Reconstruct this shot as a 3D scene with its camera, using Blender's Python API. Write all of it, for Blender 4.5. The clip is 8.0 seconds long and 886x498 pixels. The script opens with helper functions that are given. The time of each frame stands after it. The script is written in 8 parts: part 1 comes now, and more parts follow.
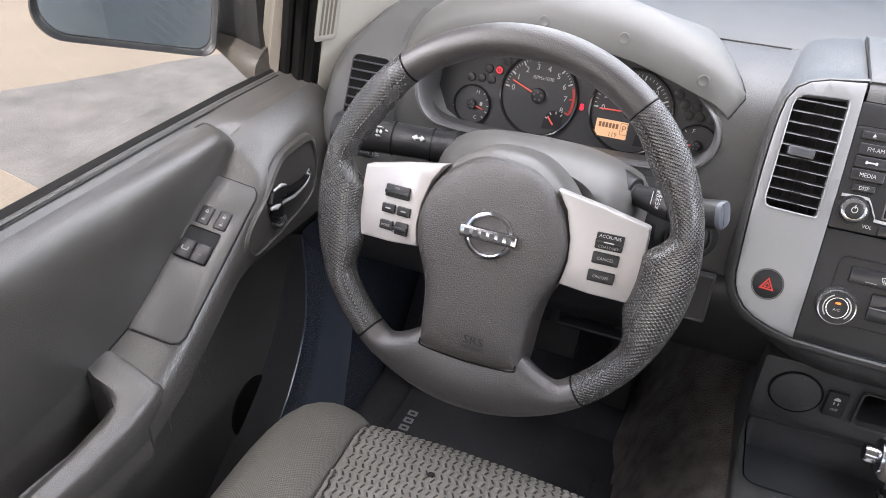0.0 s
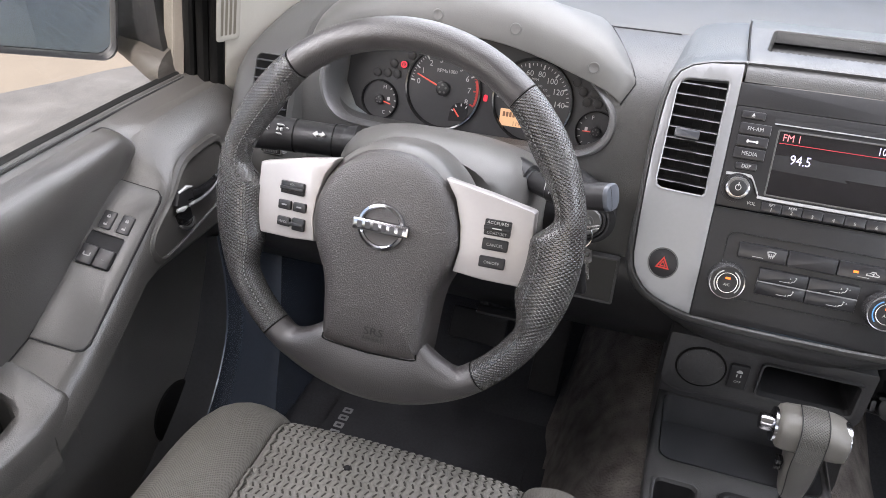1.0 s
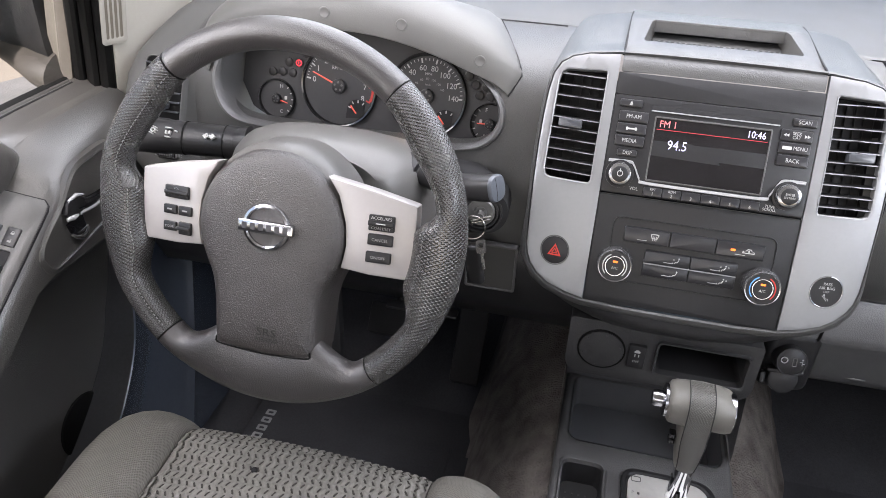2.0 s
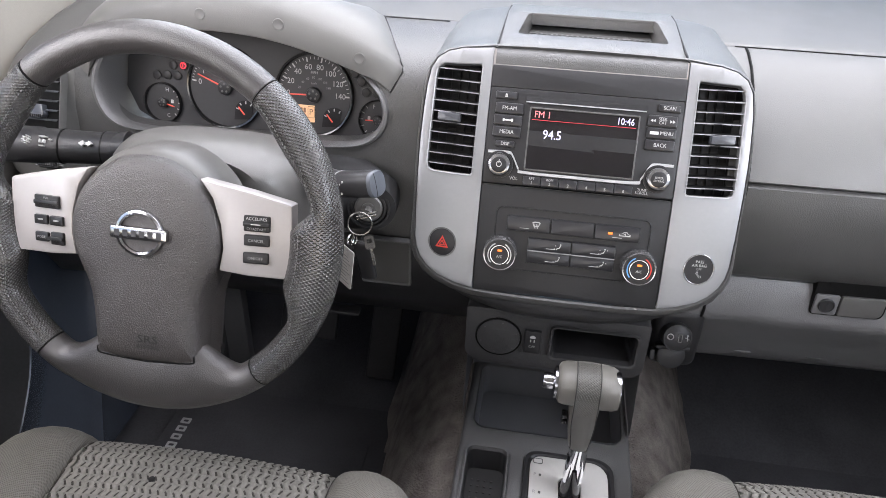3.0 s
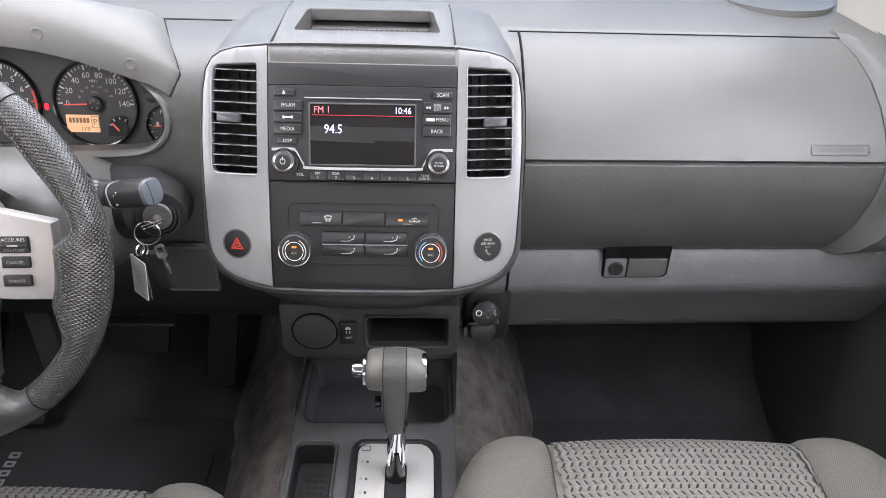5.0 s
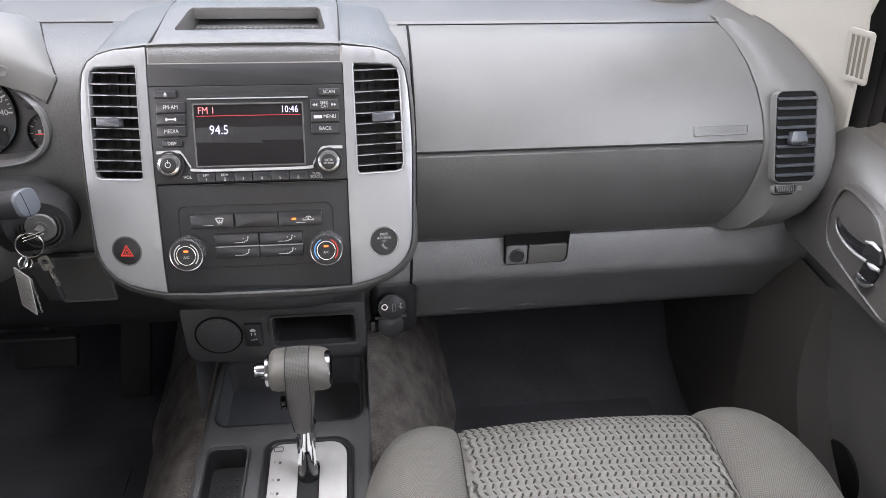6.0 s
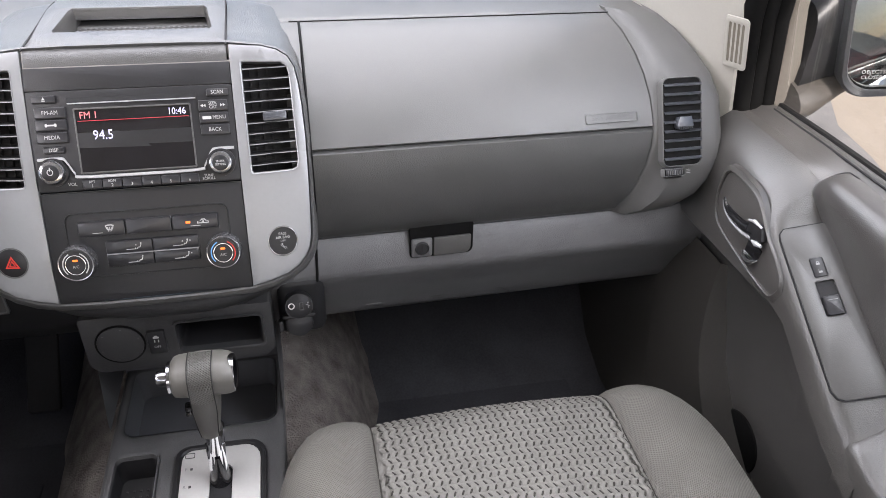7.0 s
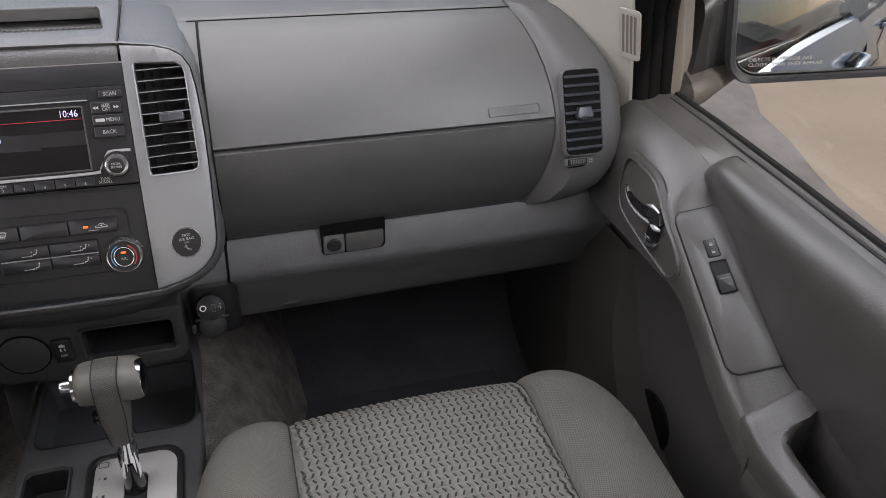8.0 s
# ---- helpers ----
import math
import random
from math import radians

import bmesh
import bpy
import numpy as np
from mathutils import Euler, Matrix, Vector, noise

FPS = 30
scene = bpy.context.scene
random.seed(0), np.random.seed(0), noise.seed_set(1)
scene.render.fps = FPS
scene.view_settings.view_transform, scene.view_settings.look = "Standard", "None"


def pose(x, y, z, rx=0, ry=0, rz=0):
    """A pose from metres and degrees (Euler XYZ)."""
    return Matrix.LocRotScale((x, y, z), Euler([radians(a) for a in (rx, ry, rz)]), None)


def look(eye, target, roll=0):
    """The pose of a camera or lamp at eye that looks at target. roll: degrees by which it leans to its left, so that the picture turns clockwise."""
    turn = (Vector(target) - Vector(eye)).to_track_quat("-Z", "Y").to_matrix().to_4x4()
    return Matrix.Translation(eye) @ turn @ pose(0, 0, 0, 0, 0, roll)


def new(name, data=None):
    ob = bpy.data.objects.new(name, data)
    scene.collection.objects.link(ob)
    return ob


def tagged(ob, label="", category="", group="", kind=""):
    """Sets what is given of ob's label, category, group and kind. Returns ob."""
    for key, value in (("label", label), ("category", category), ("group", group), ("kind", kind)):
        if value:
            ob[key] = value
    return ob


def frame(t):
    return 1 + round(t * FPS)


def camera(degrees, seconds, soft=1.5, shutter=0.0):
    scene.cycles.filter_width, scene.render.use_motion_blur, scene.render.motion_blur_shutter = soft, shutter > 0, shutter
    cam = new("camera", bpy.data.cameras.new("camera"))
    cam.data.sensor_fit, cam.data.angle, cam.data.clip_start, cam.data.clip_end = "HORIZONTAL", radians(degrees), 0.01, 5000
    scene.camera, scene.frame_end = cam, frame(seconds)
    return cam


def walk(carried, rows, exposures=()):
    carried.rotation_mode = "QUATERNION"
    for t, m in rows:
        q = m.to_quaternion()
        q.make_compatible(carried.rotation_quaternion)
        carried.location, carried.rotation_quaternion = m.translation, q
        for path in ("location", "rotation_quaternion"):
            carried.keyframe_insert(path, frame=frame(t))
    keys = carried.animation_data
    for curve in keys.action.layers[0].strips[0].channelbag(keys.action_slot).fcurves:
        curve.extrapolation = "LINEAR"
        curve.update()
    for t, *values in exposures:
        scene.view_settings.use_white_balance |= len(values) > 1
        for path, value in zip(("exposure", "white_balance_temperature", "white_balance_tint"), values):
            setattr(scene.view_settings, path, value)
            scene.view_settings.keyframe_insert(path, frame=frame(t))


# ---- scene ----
cam = camera(63.1, 8.0, soft=0.85)
EXPOSURES = [(0.0, 1.04, 6500, 17), (4.5, 1.08, 6500, 17), (6.0, 0.99, 6500, 17), (7.0, 0.94, 6530, 18), (7.7, 0.94, 6600, 18), (7.85, 0.68, 6620, 18), (8.0, 0.02, 6650, 18)]
PATH = [
    (0, (-0.235, -0.737, 0.922), (-0.834, 0.856, -0.13), 3.4),
    (0.5, (-0.201, -0.729, 0.923), (-0.763, 0.877, -0.127), 2.9),
    (1, (-0.168, -0.724, 0.923), (-0.677, 0.901, -0.127), 2.5),
    (1.5, (-0.14, -0.718, 0.926), (-0.583, 0.922, -0.128), 2.4),
    (3, (-0.044, -0.709, 0.934), (-0.272, 0.971, -0.126), 2.1),
    (3.5, (-0.015, -0.709, 0.938), (-0.167, 0.977, -0.127), 2.1),
    (4, (0.015, -0.709, 0.94), (-0.068, 0.982, -0.125), 2.0),
    (4.5, (0.04, -0.709, 0.942), (0.03, 0.982, -0.126), 2.0),
    (6, (0.123, -0.717, 0.949), (0.332, 0.95, -0.137), 1.6),
    (6.5, (0.145, -0.72, 0.951), (0.439, 0.929, -0.142), 1.8),
    (7, (0.168, -0.727, 0.956), (0.537, 0.901, -0.145), 2.0),
    (7.5, (0.19, -0.737, 0.958), (0.632, 0.873, -0.143), 2.3),
    (8, (0.213, -0.749, 0.959), (0.717, 0.842, -0.143), 2.4),
]
walk(cam, [(t, look(eye, target, roll)) for t, eye, target, roll in PATH], EXPOSURES)

# ---- world, sun and exposure ----
SUN_ELEVATION, SUN_TURN = 34.0, 180.0
world = bpy.data.worlds.new("sky")
scene.world = world
world.use_nodes = True
wn = world.node_tree.nodes
sky = wn.new("ShaderNodeTexSky")
sky.sky_type, sky.sun_disc = "NISHITA", False
sky.sun_elevation, sky.sun_rotation = radians(SUN_ELEVATION), radians(SUN_TURN)
sky.air_density, sky.dust_density, sky.ozone_density = 1.0, 1.2, 1.0
wn["Background"].inputs["Strength"].default_value = 0.15
world.node_tree.links.new(sky.outputs["Color"], wn["Background"].inputs["Color"])

sun = new("sun", bpy.data.lights.new("sun", "SUN"))
sun.data.energy, sun.data.angle, sun.data.color = 3.8, radians(1.0), (1.0, 0.95, 0.87)
sun_from = Vector((math.sin(radians(SUN_TURN)) * math.cos(radians(SUN_ELEVATION)),
                   math.cos(radians(SUN_TURN)) * math.cos(radians(SUN_ELEVATION)),
                   math.sin(radians(SUN_ELEVATION))))
sun.matrix_world = look(sun_from * 20, (0, 0, 0))


def window_light(name, eye, target, width, height, watts, colour=(0.962, 0.977, 1.0)):
    """Sky light that enters by a window opening."""
    lamp = new(name, bpy.data.lights.new(name, "AREA"))
    lamp.data.shape, lamp.data.size, lamp.data.size_y, lamp.data.energy = "RECTANGLE", width, height, watts
    lamp.data.color = colour
    lamp.matrix_world = look(eye, target)


window_light("windscreen_light", (0, 0.12, 1.00), (0, -0.22, 0.0), 1.25, 0.62, 8.6)
window_light("rear_window_light", (0, -2.06, 0.82), (0, -0.9, 0.62), 1.20, 0.38, 0.6)
window_light("rear_left_light", (-0.76, -1.36, 0.84), (0, -0.3, 0.25), 0.75, 0.42, 0.5)
window_light("rear_right_light", (0.76, -1.36, 0.84), (0, -0.3, 0.25), 0.75, 0.42, 0.5)
window_light("left_window_light", (-0.70, -0.45, 0.94), (0.2, -0.40, 0.45), 0.60, 0.24, 2.8, (1.0, 0.982, 0.965))
window_light("right_window_light", (0.70, -0.45, 0.94), (-0.2, -0.40, 0.45), 0.60, 0.24, 3.0, (0.905, 0.96, 1.0))

# ---- builders ----
def thing(name, at, label, category="", group="", kind=""):
    ob = new(name)
    ob.empty_display_size = 0.02
    ob.location = at
    return tagged(ob, label, category, group, kind)


def part(name, bm, material, parent=None, label="", sharp=38, kind=""):
    """Links a bmesh, in world coordinates, as one mesh object under a thing or a part."""
    bmesh.ops.recalc_face_normals(bm, faces=bm.faces)
    for f in bm.faces:
        f.smooth = True
    for e in bm.edges:
        e.smooth = len(e.link_faces) == 2 and e.calc_face_angle(0) < radians(sharp)
    me = bpy.data.meshes.new(name)
    bm.to_mesh(me)
    bm.free()
    me.materials.append(material)
    ob = new(name, me)
    if parent is not None:
        ob.parent = parent
        if parent.type == "EMPTY":
            ob.matrix_parent_inverse = Matrix.Translation(-parent.location)
    return tagged(ob, label, kind=kind)


def single(name, bm, material, label, category="", kind="", sharp=38, group=""):
    return tagged(part(name, bm, material, None, label, sharp), category=category, kind=kind, group=group)


def box(x0, x1, y0, y1, z0, z1, r=0.0, seg=2, bm=None):
    bm = bm or bmesh.new()
    made = bmesh.ops.create_cube(bm, size=1.0)["verts"]
    for v in made:
        v.co = Vector(((x0 + x1) / 2 + v.co.x * (x1 - x0), (y0 + y1) / 2 + v.co.y * (y1 - y0), (z0 + z1) / 2 + v.co.z * (z1 - z0)))
    if r:
        edges = {e for v in made for e in v.link_edges}
        bmesh.ops.bevel(bm, geom=list(edges), offset=r, segments=seg, profile=0.5, affect="EDGES", clamp_overlap=True)
    return bm


def moved(bm, m):
    bmesh.ops.transform(bm, matrix=m, verts=bm.verts)
    return bm


def mapped(bm, f):
    for v in bm.verts:
        v.co = Vector(f(*v.co))
    return bm


def joined(a, b):
    """Adds bmesh b to bmesh a."""
    me = bpy.data.meshes.new("join")
    b.to_mesh(me)
    b.free()
    a.from_mesh(me)
    bpy.data.meshes.remove(me)
    return a


def grid(rows, close_u=False, close_v=False, cap=False, uv=None):
    """A surface through rows of points. uv: (metres along v, metres along u) spans for a UV map."""
    bm = bmesh.new()
    vs = [[bm.verts.new(p) for p in row] for row in rows]
    n, m = len(vs), len(vs[0])
    layer = bm.loops.layers.uv.new("UVMap") if uv else None
    for i in range(n if close_v else n - 1):
        for j in range(m if close_u else m - 1):
            quad = (vs[i][j], vs[i][(j + 1) % m], vs[(i + 1) % n][(j + 1) % m], vs[(i + 1) % n][j])
            if len(set(quad)) == 4:
                f = bm.faces.new(quad)
                if uv:
                    for loop, (a, b) in zip(f.loops, ((i, j), (i, j + 1), (i + 1, j + 1), (i + 1, j))):
                        loop[layer].uv = (a / (n - 1) * uv[0], b / m * uv[1])
    if cap:
        bm.faces.new(vs[0])
        bm.faces.new(list(reversed(vs[-1])))
    return bm


def rrect(cx, cy, w, h, r, n=4):
    """Rounded rectangle outline; r: one radius or four (top right, top left, bottom left, bottom right)."""
    rs = r if isinstance(r, tuple) else (r,) * 4
    out = []
    for k, (sx, sy) in enumerate(((1, 1), (-1, 1), (-1, -1), (1, -1))):
        q = max(rs[k], 1e-5)
        for i in range(n + 1):
            a = radians(90 * k + 90 * i / n)
            out.append((cx + sx * (w / 2 - q) + q * math.cos(a), cy + sy * (h / 2 - q) + q * math.sin(a)))
    return out


def ngon(cx, cy, r, n=32, ry=None):
    return [(cx + r * math.cos(2 * math.pi * i / n), cy + (ry or r) * math.sin(2 * math.pi * i / n)) for i in range(n)]


def dense(poly, step):
    out = []
    for (x0, y0), (x1, y1) in zip(poly, poly[1:] + poly[:1]):
        k = max(1, int(math.hypot(x1 - x0, y1 - y0) / step))
        out += [(x0 + (x1 - x0) * i / k, y0 + (y1 - y0) * i / k) for i in range(k)]
    return out


def plate(outlines, w0, w1, bevel=0.0, cuts=(), seg=2, back=False):
    """A slab between heights w0 and w1 with the first outline as its edge and the others as holes; coordinates (u, v, w)."""
    bm = bmesh.new()
    edges = []
    for o in outlines:
        vs = [bm.verts.new((x, y, w1)) for x, y in o]
        edges += [bm.edges.new((a, b)) for a, b in zip(vs, vs[1:] + vs[:1])]
    if len(outlines) == 1:
        bm.faces.new(list(bm.verts))
    else:
        bmesh.ops.triangle_fill(bm, use_beauty=True, edges=edges)
    for axis, at in cuts:
        no = Vector((1, 0, 0)) if axis == "u" else Vector((0, 1, 0))
        bmesh.ops.bisect_plane(bm, geom=list(bm.verts) + list(bm.edges) + list(bm.faces), dist=1e-6, plane_co=no * at, plane_no=no)
    rim = [e for e in bm.edges if len(e.link_faces) == 1]
    ext = bmesh.ops.extrude_edge_only(bm, edges=rim)
    low = [g for g in ext["geom"] if isinstance(g, bmesh.types.BMVert)]
    for v in low:
        v.co.z = w0
    if back:
        loop = [g for g in ext["geom"] if isinstance(g, bmesh.types.BMEdge) and all(v.co.z == w0 for v in g.verts)]
        bmesh.ops.triangle_fill(bm, use_beauty=True, edges=loop)
    if bevel:
        bmesh.ops.recalc_face_normals(bm, faces=bm.faces)
        crest = [e for e in bm.edges if all(abs(v.co.z - w1) < 1e-7 for v in e.verts) and len(e.link_faces) == 2 and e.calc_face_angle(0) > 1.0]
        bmesh.ops.bevel(bm, geom=crest, offset=bevel, segments=seg, profile=0.5, affect="EDGES", clamp_overlap=True)
    return bm


def frame_of(axis):
    axis = Vector(axis).normalized()
    side = axis.orthogonal().normalized()
    return side, axis.cross(side), axis


def lathe(profile, at, axis, n=32, cap=True):
    """Turned body: profile of (radius, height along the axis)."""
    s, t, a = frame_of(axis)
    rows = [[Vector(at) + a * h + (s * math.cos(2 * math.pi * i / n) + t * math.sin(2 * math.pi * i / n)) * max(r, 1e-5) for i in range(n)] for r, h in profile]
    return grid(rows, close_u=True, cap=cap)


def tube(points, radius, n=12, closed=False, cap=True, squash=1.0, uv=False, up=None):
    """A tube along points; radius: a number or one for each point."""
    pts = [Vector(p) for p in points]
    m = len(pts)
    rad = radius if isinstance(radius, (list, tuple)) else [radius] * m
    rows, side, length = [], None, 0.0
    for i, p in enumerate(pts):
        ahead = pts[(i + 1) % m] if closed or i < m - 1 else p
        behind = pts[i - 1] if closed or i else p
        d = (ahead - behind).normalized()
        length += (p - behind).length
        if up is not None:
            side = d.cross(Vector(up)).normalized()
        else:
            side = (d.orthogonal() if side is None else side - d * side.dot(d)).normalized()
        q = d.cross(side)
        rows.append([p + (side * math.cos(2 * math.pi * k / n) + q * squash * math.sin(2 * math.pi * k / n)) * rad[i] for k in range(n)])
    return grid(rows, close_u=True, close_v=closed, cap=cap and not closed, uv=(length, 2 * math.pi * rad[0]) if uv else None)


def smooth_path(pts, k=6, closed=False):
    """Catmull-Rom through the points."""
    P = [Vector(p) for p in pts]
    n, out = len(P), []
    for i in range(n if closed else n - 1):
        a = P[i - 1] if closed or i else P[0]
        b, c = P[i], P[(i + 1) % n]
        d = P[(i + 2) % n] if closed or i + 2 < n else P[-1]
        for s in range(k):
            t = s / k
            out.append(0.5 * ((2 * b) + (c - a) * t + (2 * a - 5 * b + 4 * c - d) * t * t + (3 * b - a - 3 * c + d) * t ** 3))
    return out if closed else out + [P[-1]]


LETTERS = {}


def lettering(name, words, size, f, material, parent, lift=0.0004, squeeze=1.0, align="CENTER"):
    """Raised characters in Blender's own font; f maps (u, v, w) to the world."""
    key = (words, align)
    if key not in LETTERS:
        cu = bpy.data.curves.new("letters", "FONT")
        cu.body, cu.size, cu.align_x, cu.align_y, cu.resolution_u = words, 1.0, align, "CENTER", 2
        ob = new("letters", cu)
        me = bpy.data.meshes.new_from_object(ob.evaluated_get(bpy.context.evaluated_depsgraph_get()))
        LETTERS[key] = ([tuple(v.co) for v in me.vertices], [tuple(p.vertices) for p in me.polygons])
        bpy.data.objects.remove(ob)
        bpy.data.meshes.remove(me)
    verts, faces = LETTERS[key]
    me = bpy.data.meshes.new(name)
    me.from_pydata([tuple(f(x * size * squeeze, y * size, lift)) for x, y, z in verts], [], faces)
    me.materials.append(material)
    ob = new(name, me)
    if parent is not None:
        ob.parent = parent
        if parent.type == "EMPTY":
            ob.matrix_parent_inverse = Matrix.Translation(-parent.location)
    return ob


def plane_map(origin, u, v, w=None):
    o, u, v = Vector(origin), Vector(u).normalized(), Vector(v).normalized()
    w = Vector(w).normalized() if w is not None else u.cross(v)
    return lambda a, b, c: o + u * a + v * b + w * c


# ---- materials ----
def material(name, colour, rough=0.5, metal=0.0, grain=0.0, grain_scale=600.0, spread=0.12, spread_scale=9.0, coat=0.0, kind="noise", spec=0.5, rough_spread=0.08, depth=0.0006):
    """A surface with slow stains in colour and gloss, and fine relief."""
    m = bpy.data.materials.new(name)
    m.use_nodes = True
    nt = m.node_tree
    b = nt.nodes["Principled BSDF"]
    co = nt.nodes.new("ShaderNodeTexCoord")
    wide = nt.nodes.new("ShaderNodeTexNoise")
    wide.inputs["Scale"].default_value, wide.inputs["Detail"].default_value = spread_scale, 5.0
    nt.links.new(co.outputs["Object"], wide.inputs["Vector"])
    fine = nt.nodes.new("ShaderNodeTexNoise")
    fine.inputs["Scale"].default_value, fine.inputs["Detail"].default_value = spread_scale * 28, 3.0
    nt.links.new(co.outputs["Object"], fine.inputs["Vector"])
    both = nt.nodes.new("ShaderNodeMath")
    both.operation = "MULTIPLY_ADD"
    nt.links.new(fine.outputs["Fac"], both.inputs[0])
    both.inputs[1].default_value = 0.5
    nt.links.new(wide.outputs["Fac"], both.inputs[2])
    ramp = nt.nodes.new("ShaderNodeMapRange")
    ramp.inputs["From Min"].default_value, ramp.inputs["From Max"].default_value = 0.45, 1.05
    nt.links.new(both.outputs[0], ramp.inputs["Value"])
    mix = nt.nodes.new("ShaderNodeMix")
    mix.data_type = "RGBA"
    mix.inputs["A"].default_value = (*[c * (1 - spread) for c in colour], 1)
    mix.inputs["B"].default_value = (*[min(1, c * (1 + spread)) for c in colour], 1)
    nt.links.new(ramp.outputs[0], mix.inputs["Factor"])
    nt.links.new(mix.outputs["Result"], b.inputs["Base Color"])
    gloss = nt.nodes.new("ShaderNodeMapRange")
    gloss.inputs["To Min"].default_value, gloss.inputs["To Max"].default_value = rough - rough_spread, rough + rough_spread
    nt.links.new(wide.outputs["Fac"], gloss.inputs["Value"])
    nt.links.new(gloss.outputs[0], b.inputs["Roughness"])
    b.inputs["Metallic"].default_value = metal
    b.inputs["Specular IOR Level"].default_value = spec
    b.inputs["Coat Weight"].default_value = coat
    b.inputs["Coat Roughness"].default_value = 0.08
    if grain:
        if kind == "cell":
            tex = nt.nodes.new("ShaderNodeTexVoronoi")
            tex.inputs["Scale"].default_value = grain_scale
            out = tex.outputs["Distance"]
        else:
            tex = nt.nodes.new("ShaderNodeTexNoise")
            tex.inputs["Scale"].default_value, tex.inputs["Detail"].default_value = grain_scale, 3.0
            out = tex.outputs["Fac"]
        nt.links.new(co.outputs["Object"], tex.inputs["Vector"])
        bump = nt.nodes.new("ShaderNodeBump")
        bump.inputs["Strength"].default_value, bump.inputs["Distance"].default_value = grain, depth
        nt.links.new(out, bump.inputs["Height"])
        nt.links.new(bump.outputs[0], b.inputs["Normal"])
    return m


def dotted(name, colour, pitch, rough, hole=0.32, turn=45.0, depth=0.0007, dark=0.45, spec=0.5):
    """Leather with rows of small dimples, laid out by the UV map in metres."""
    m = material(name, colour, rough, spread=0.15, spread_scale=14, spec=spec)
    nt = m.node_tree
    b = nt.nodes["Principled BSDF"]
    uv = nt.nodes.new("ShaderNodeTexCoord")
    place = nt.nodes.new("ShaderNodeMapping")
    place.inputs["Rotation"].default_value = (0, 0, radians(turn))
    place.inputs["Scale"].default_value = (1 / pitch, 1 / pitch, 1)
    nt.links.new(uv.outputs["UV"], place.inputs["Vector"])
    cell = nt.nodes.new("ShaderNodeTexVoronoi")
    cell.voronoi_dimensions = "2D"
    cell.inputs["Scale"].default_value, cell.inputs["Randomness"].default_value = 1.0, 0.0
    nt.links.new(place.outputs[0], cell.inputs["Vector"])
    ramp = nt.nodes.new("ShaderNodeMapRange")
    ramp.interpolation_type = "SMOOTHSTEP"
    ramp.inputs["From Min"].default_value, ramp.inputs["From Max"].default_value = hole * 0.5, hole * 1.3
    nt.links.new(cell.outputs["Distance"], ramp.inputs["Value"])
    bump = nt.nodes.new("ShaderNodeBump")
    bump.inputs["Strength"].default_value, bump.inputs["Distance"].default_value = 0.9, depth
    nt.links.new(ramp.outputs[0], bump.inputs["Height"])
    nt.links.new(bump.outputs[0], b.inputs["Normal"])
    old = b.inputs["Base Color"].links[0].from_socket
    mix = nt.nodes.new("ShaderNodeMix")
    mix.data_type = "RGBA"
    mix.inputs["A"].default_value = (*[c * dark for c in colour], 1)
    nt.links.new(ramp.outputs[0], mix.inputs["Factor"])
    nt.links.new(old, mix.inputs["B"])
    nt.links.new(mix.outputs["Result"], b.inputs["Base Color"])
    return m


def glow(name, colour, strength):
    m = material(name, colour, 0.4, spread=0.02)
    b = m.node_tree.nodes["Principled BSDF"]
    b.inputs["Emission Color"].default_value = (*colour, 1)
    b.inputs["Emission Strength"].default_value = strength
    return m


def clear(name, tint, rough=0.0):
    m = bpy.data.materials.new(name)
    m.use_nodes = True
    b = m.node_tree.nodes["Principled BSDF"]
    b.inputs["Base Color"].default_value = (*tint, 1)
    b.inputs["Roughness"].default_value = rough
    b.inputs["IOR"].default_value = 1.45
    b.inputs["Transmission Weight"].default_value = 1.0
    return m


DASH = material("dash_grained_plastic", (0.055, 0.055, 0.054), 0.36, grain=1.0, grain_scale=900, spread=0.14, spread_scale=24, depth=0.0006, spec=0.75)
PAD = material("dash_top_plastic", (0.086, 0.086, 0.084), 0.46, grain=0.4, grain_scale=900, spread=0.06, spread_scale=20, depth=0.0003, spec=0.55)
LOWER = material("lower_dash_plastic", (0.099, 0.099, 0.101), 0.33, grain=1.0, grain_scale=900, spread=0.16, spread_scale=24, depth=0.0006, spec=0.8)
CONSOLE = material("console_plastic", (0.066, 0.066, 0.067), 0.40, grain=0.8, grain_scale=620, spread=0.14, spread_scale=24, depth=0.0007)
# Darkened to hold the stack's shadow on the lower panel; also the coin mat.
CONSOLE_DARK = material("charcoal_console_plastic", (0.030, 0.030, 0.031), 0.42, grain=0.7, grain_scale=620, spread=0.14, spread_scale=24, depth=0.0006)
DOOR = material("door_grained_plastic", (0.048, 0.046, 0.043), 0.32, grain=0.7, grain_scale=800, spread=0.12, spread_scale=20, depth=0.0005, spec=0.9)
SATIN = material("satin_grey_plastic", (0.060, 0.059, 0.057), 0.34, grain=0.5, grain_scale=800, spread=0.10, depth=0.0003, spec=0.7)
BLACK = material("black_plastic", (0.016, 0.016, 0.017), 0.38, grain=0.25, grain_scale=900, spread=0.2, spec=0.35)
KEY = material("black_key_plastic", (0.017, 0.017, 0.019), 0.30, grain=0.1, grain_scale=900, spread=0.2, spec=0.5)
GLOSS = material("gloss_black_plastic", (0.010, 0.010, 0.011), 0.12, spread=0.3, rough_spread=0.05, coat=0.3)
MATT = material("matt_black_plastic", (0.019, 0.019, 0.020), 0.72, spread=0.3, spec=0.25)
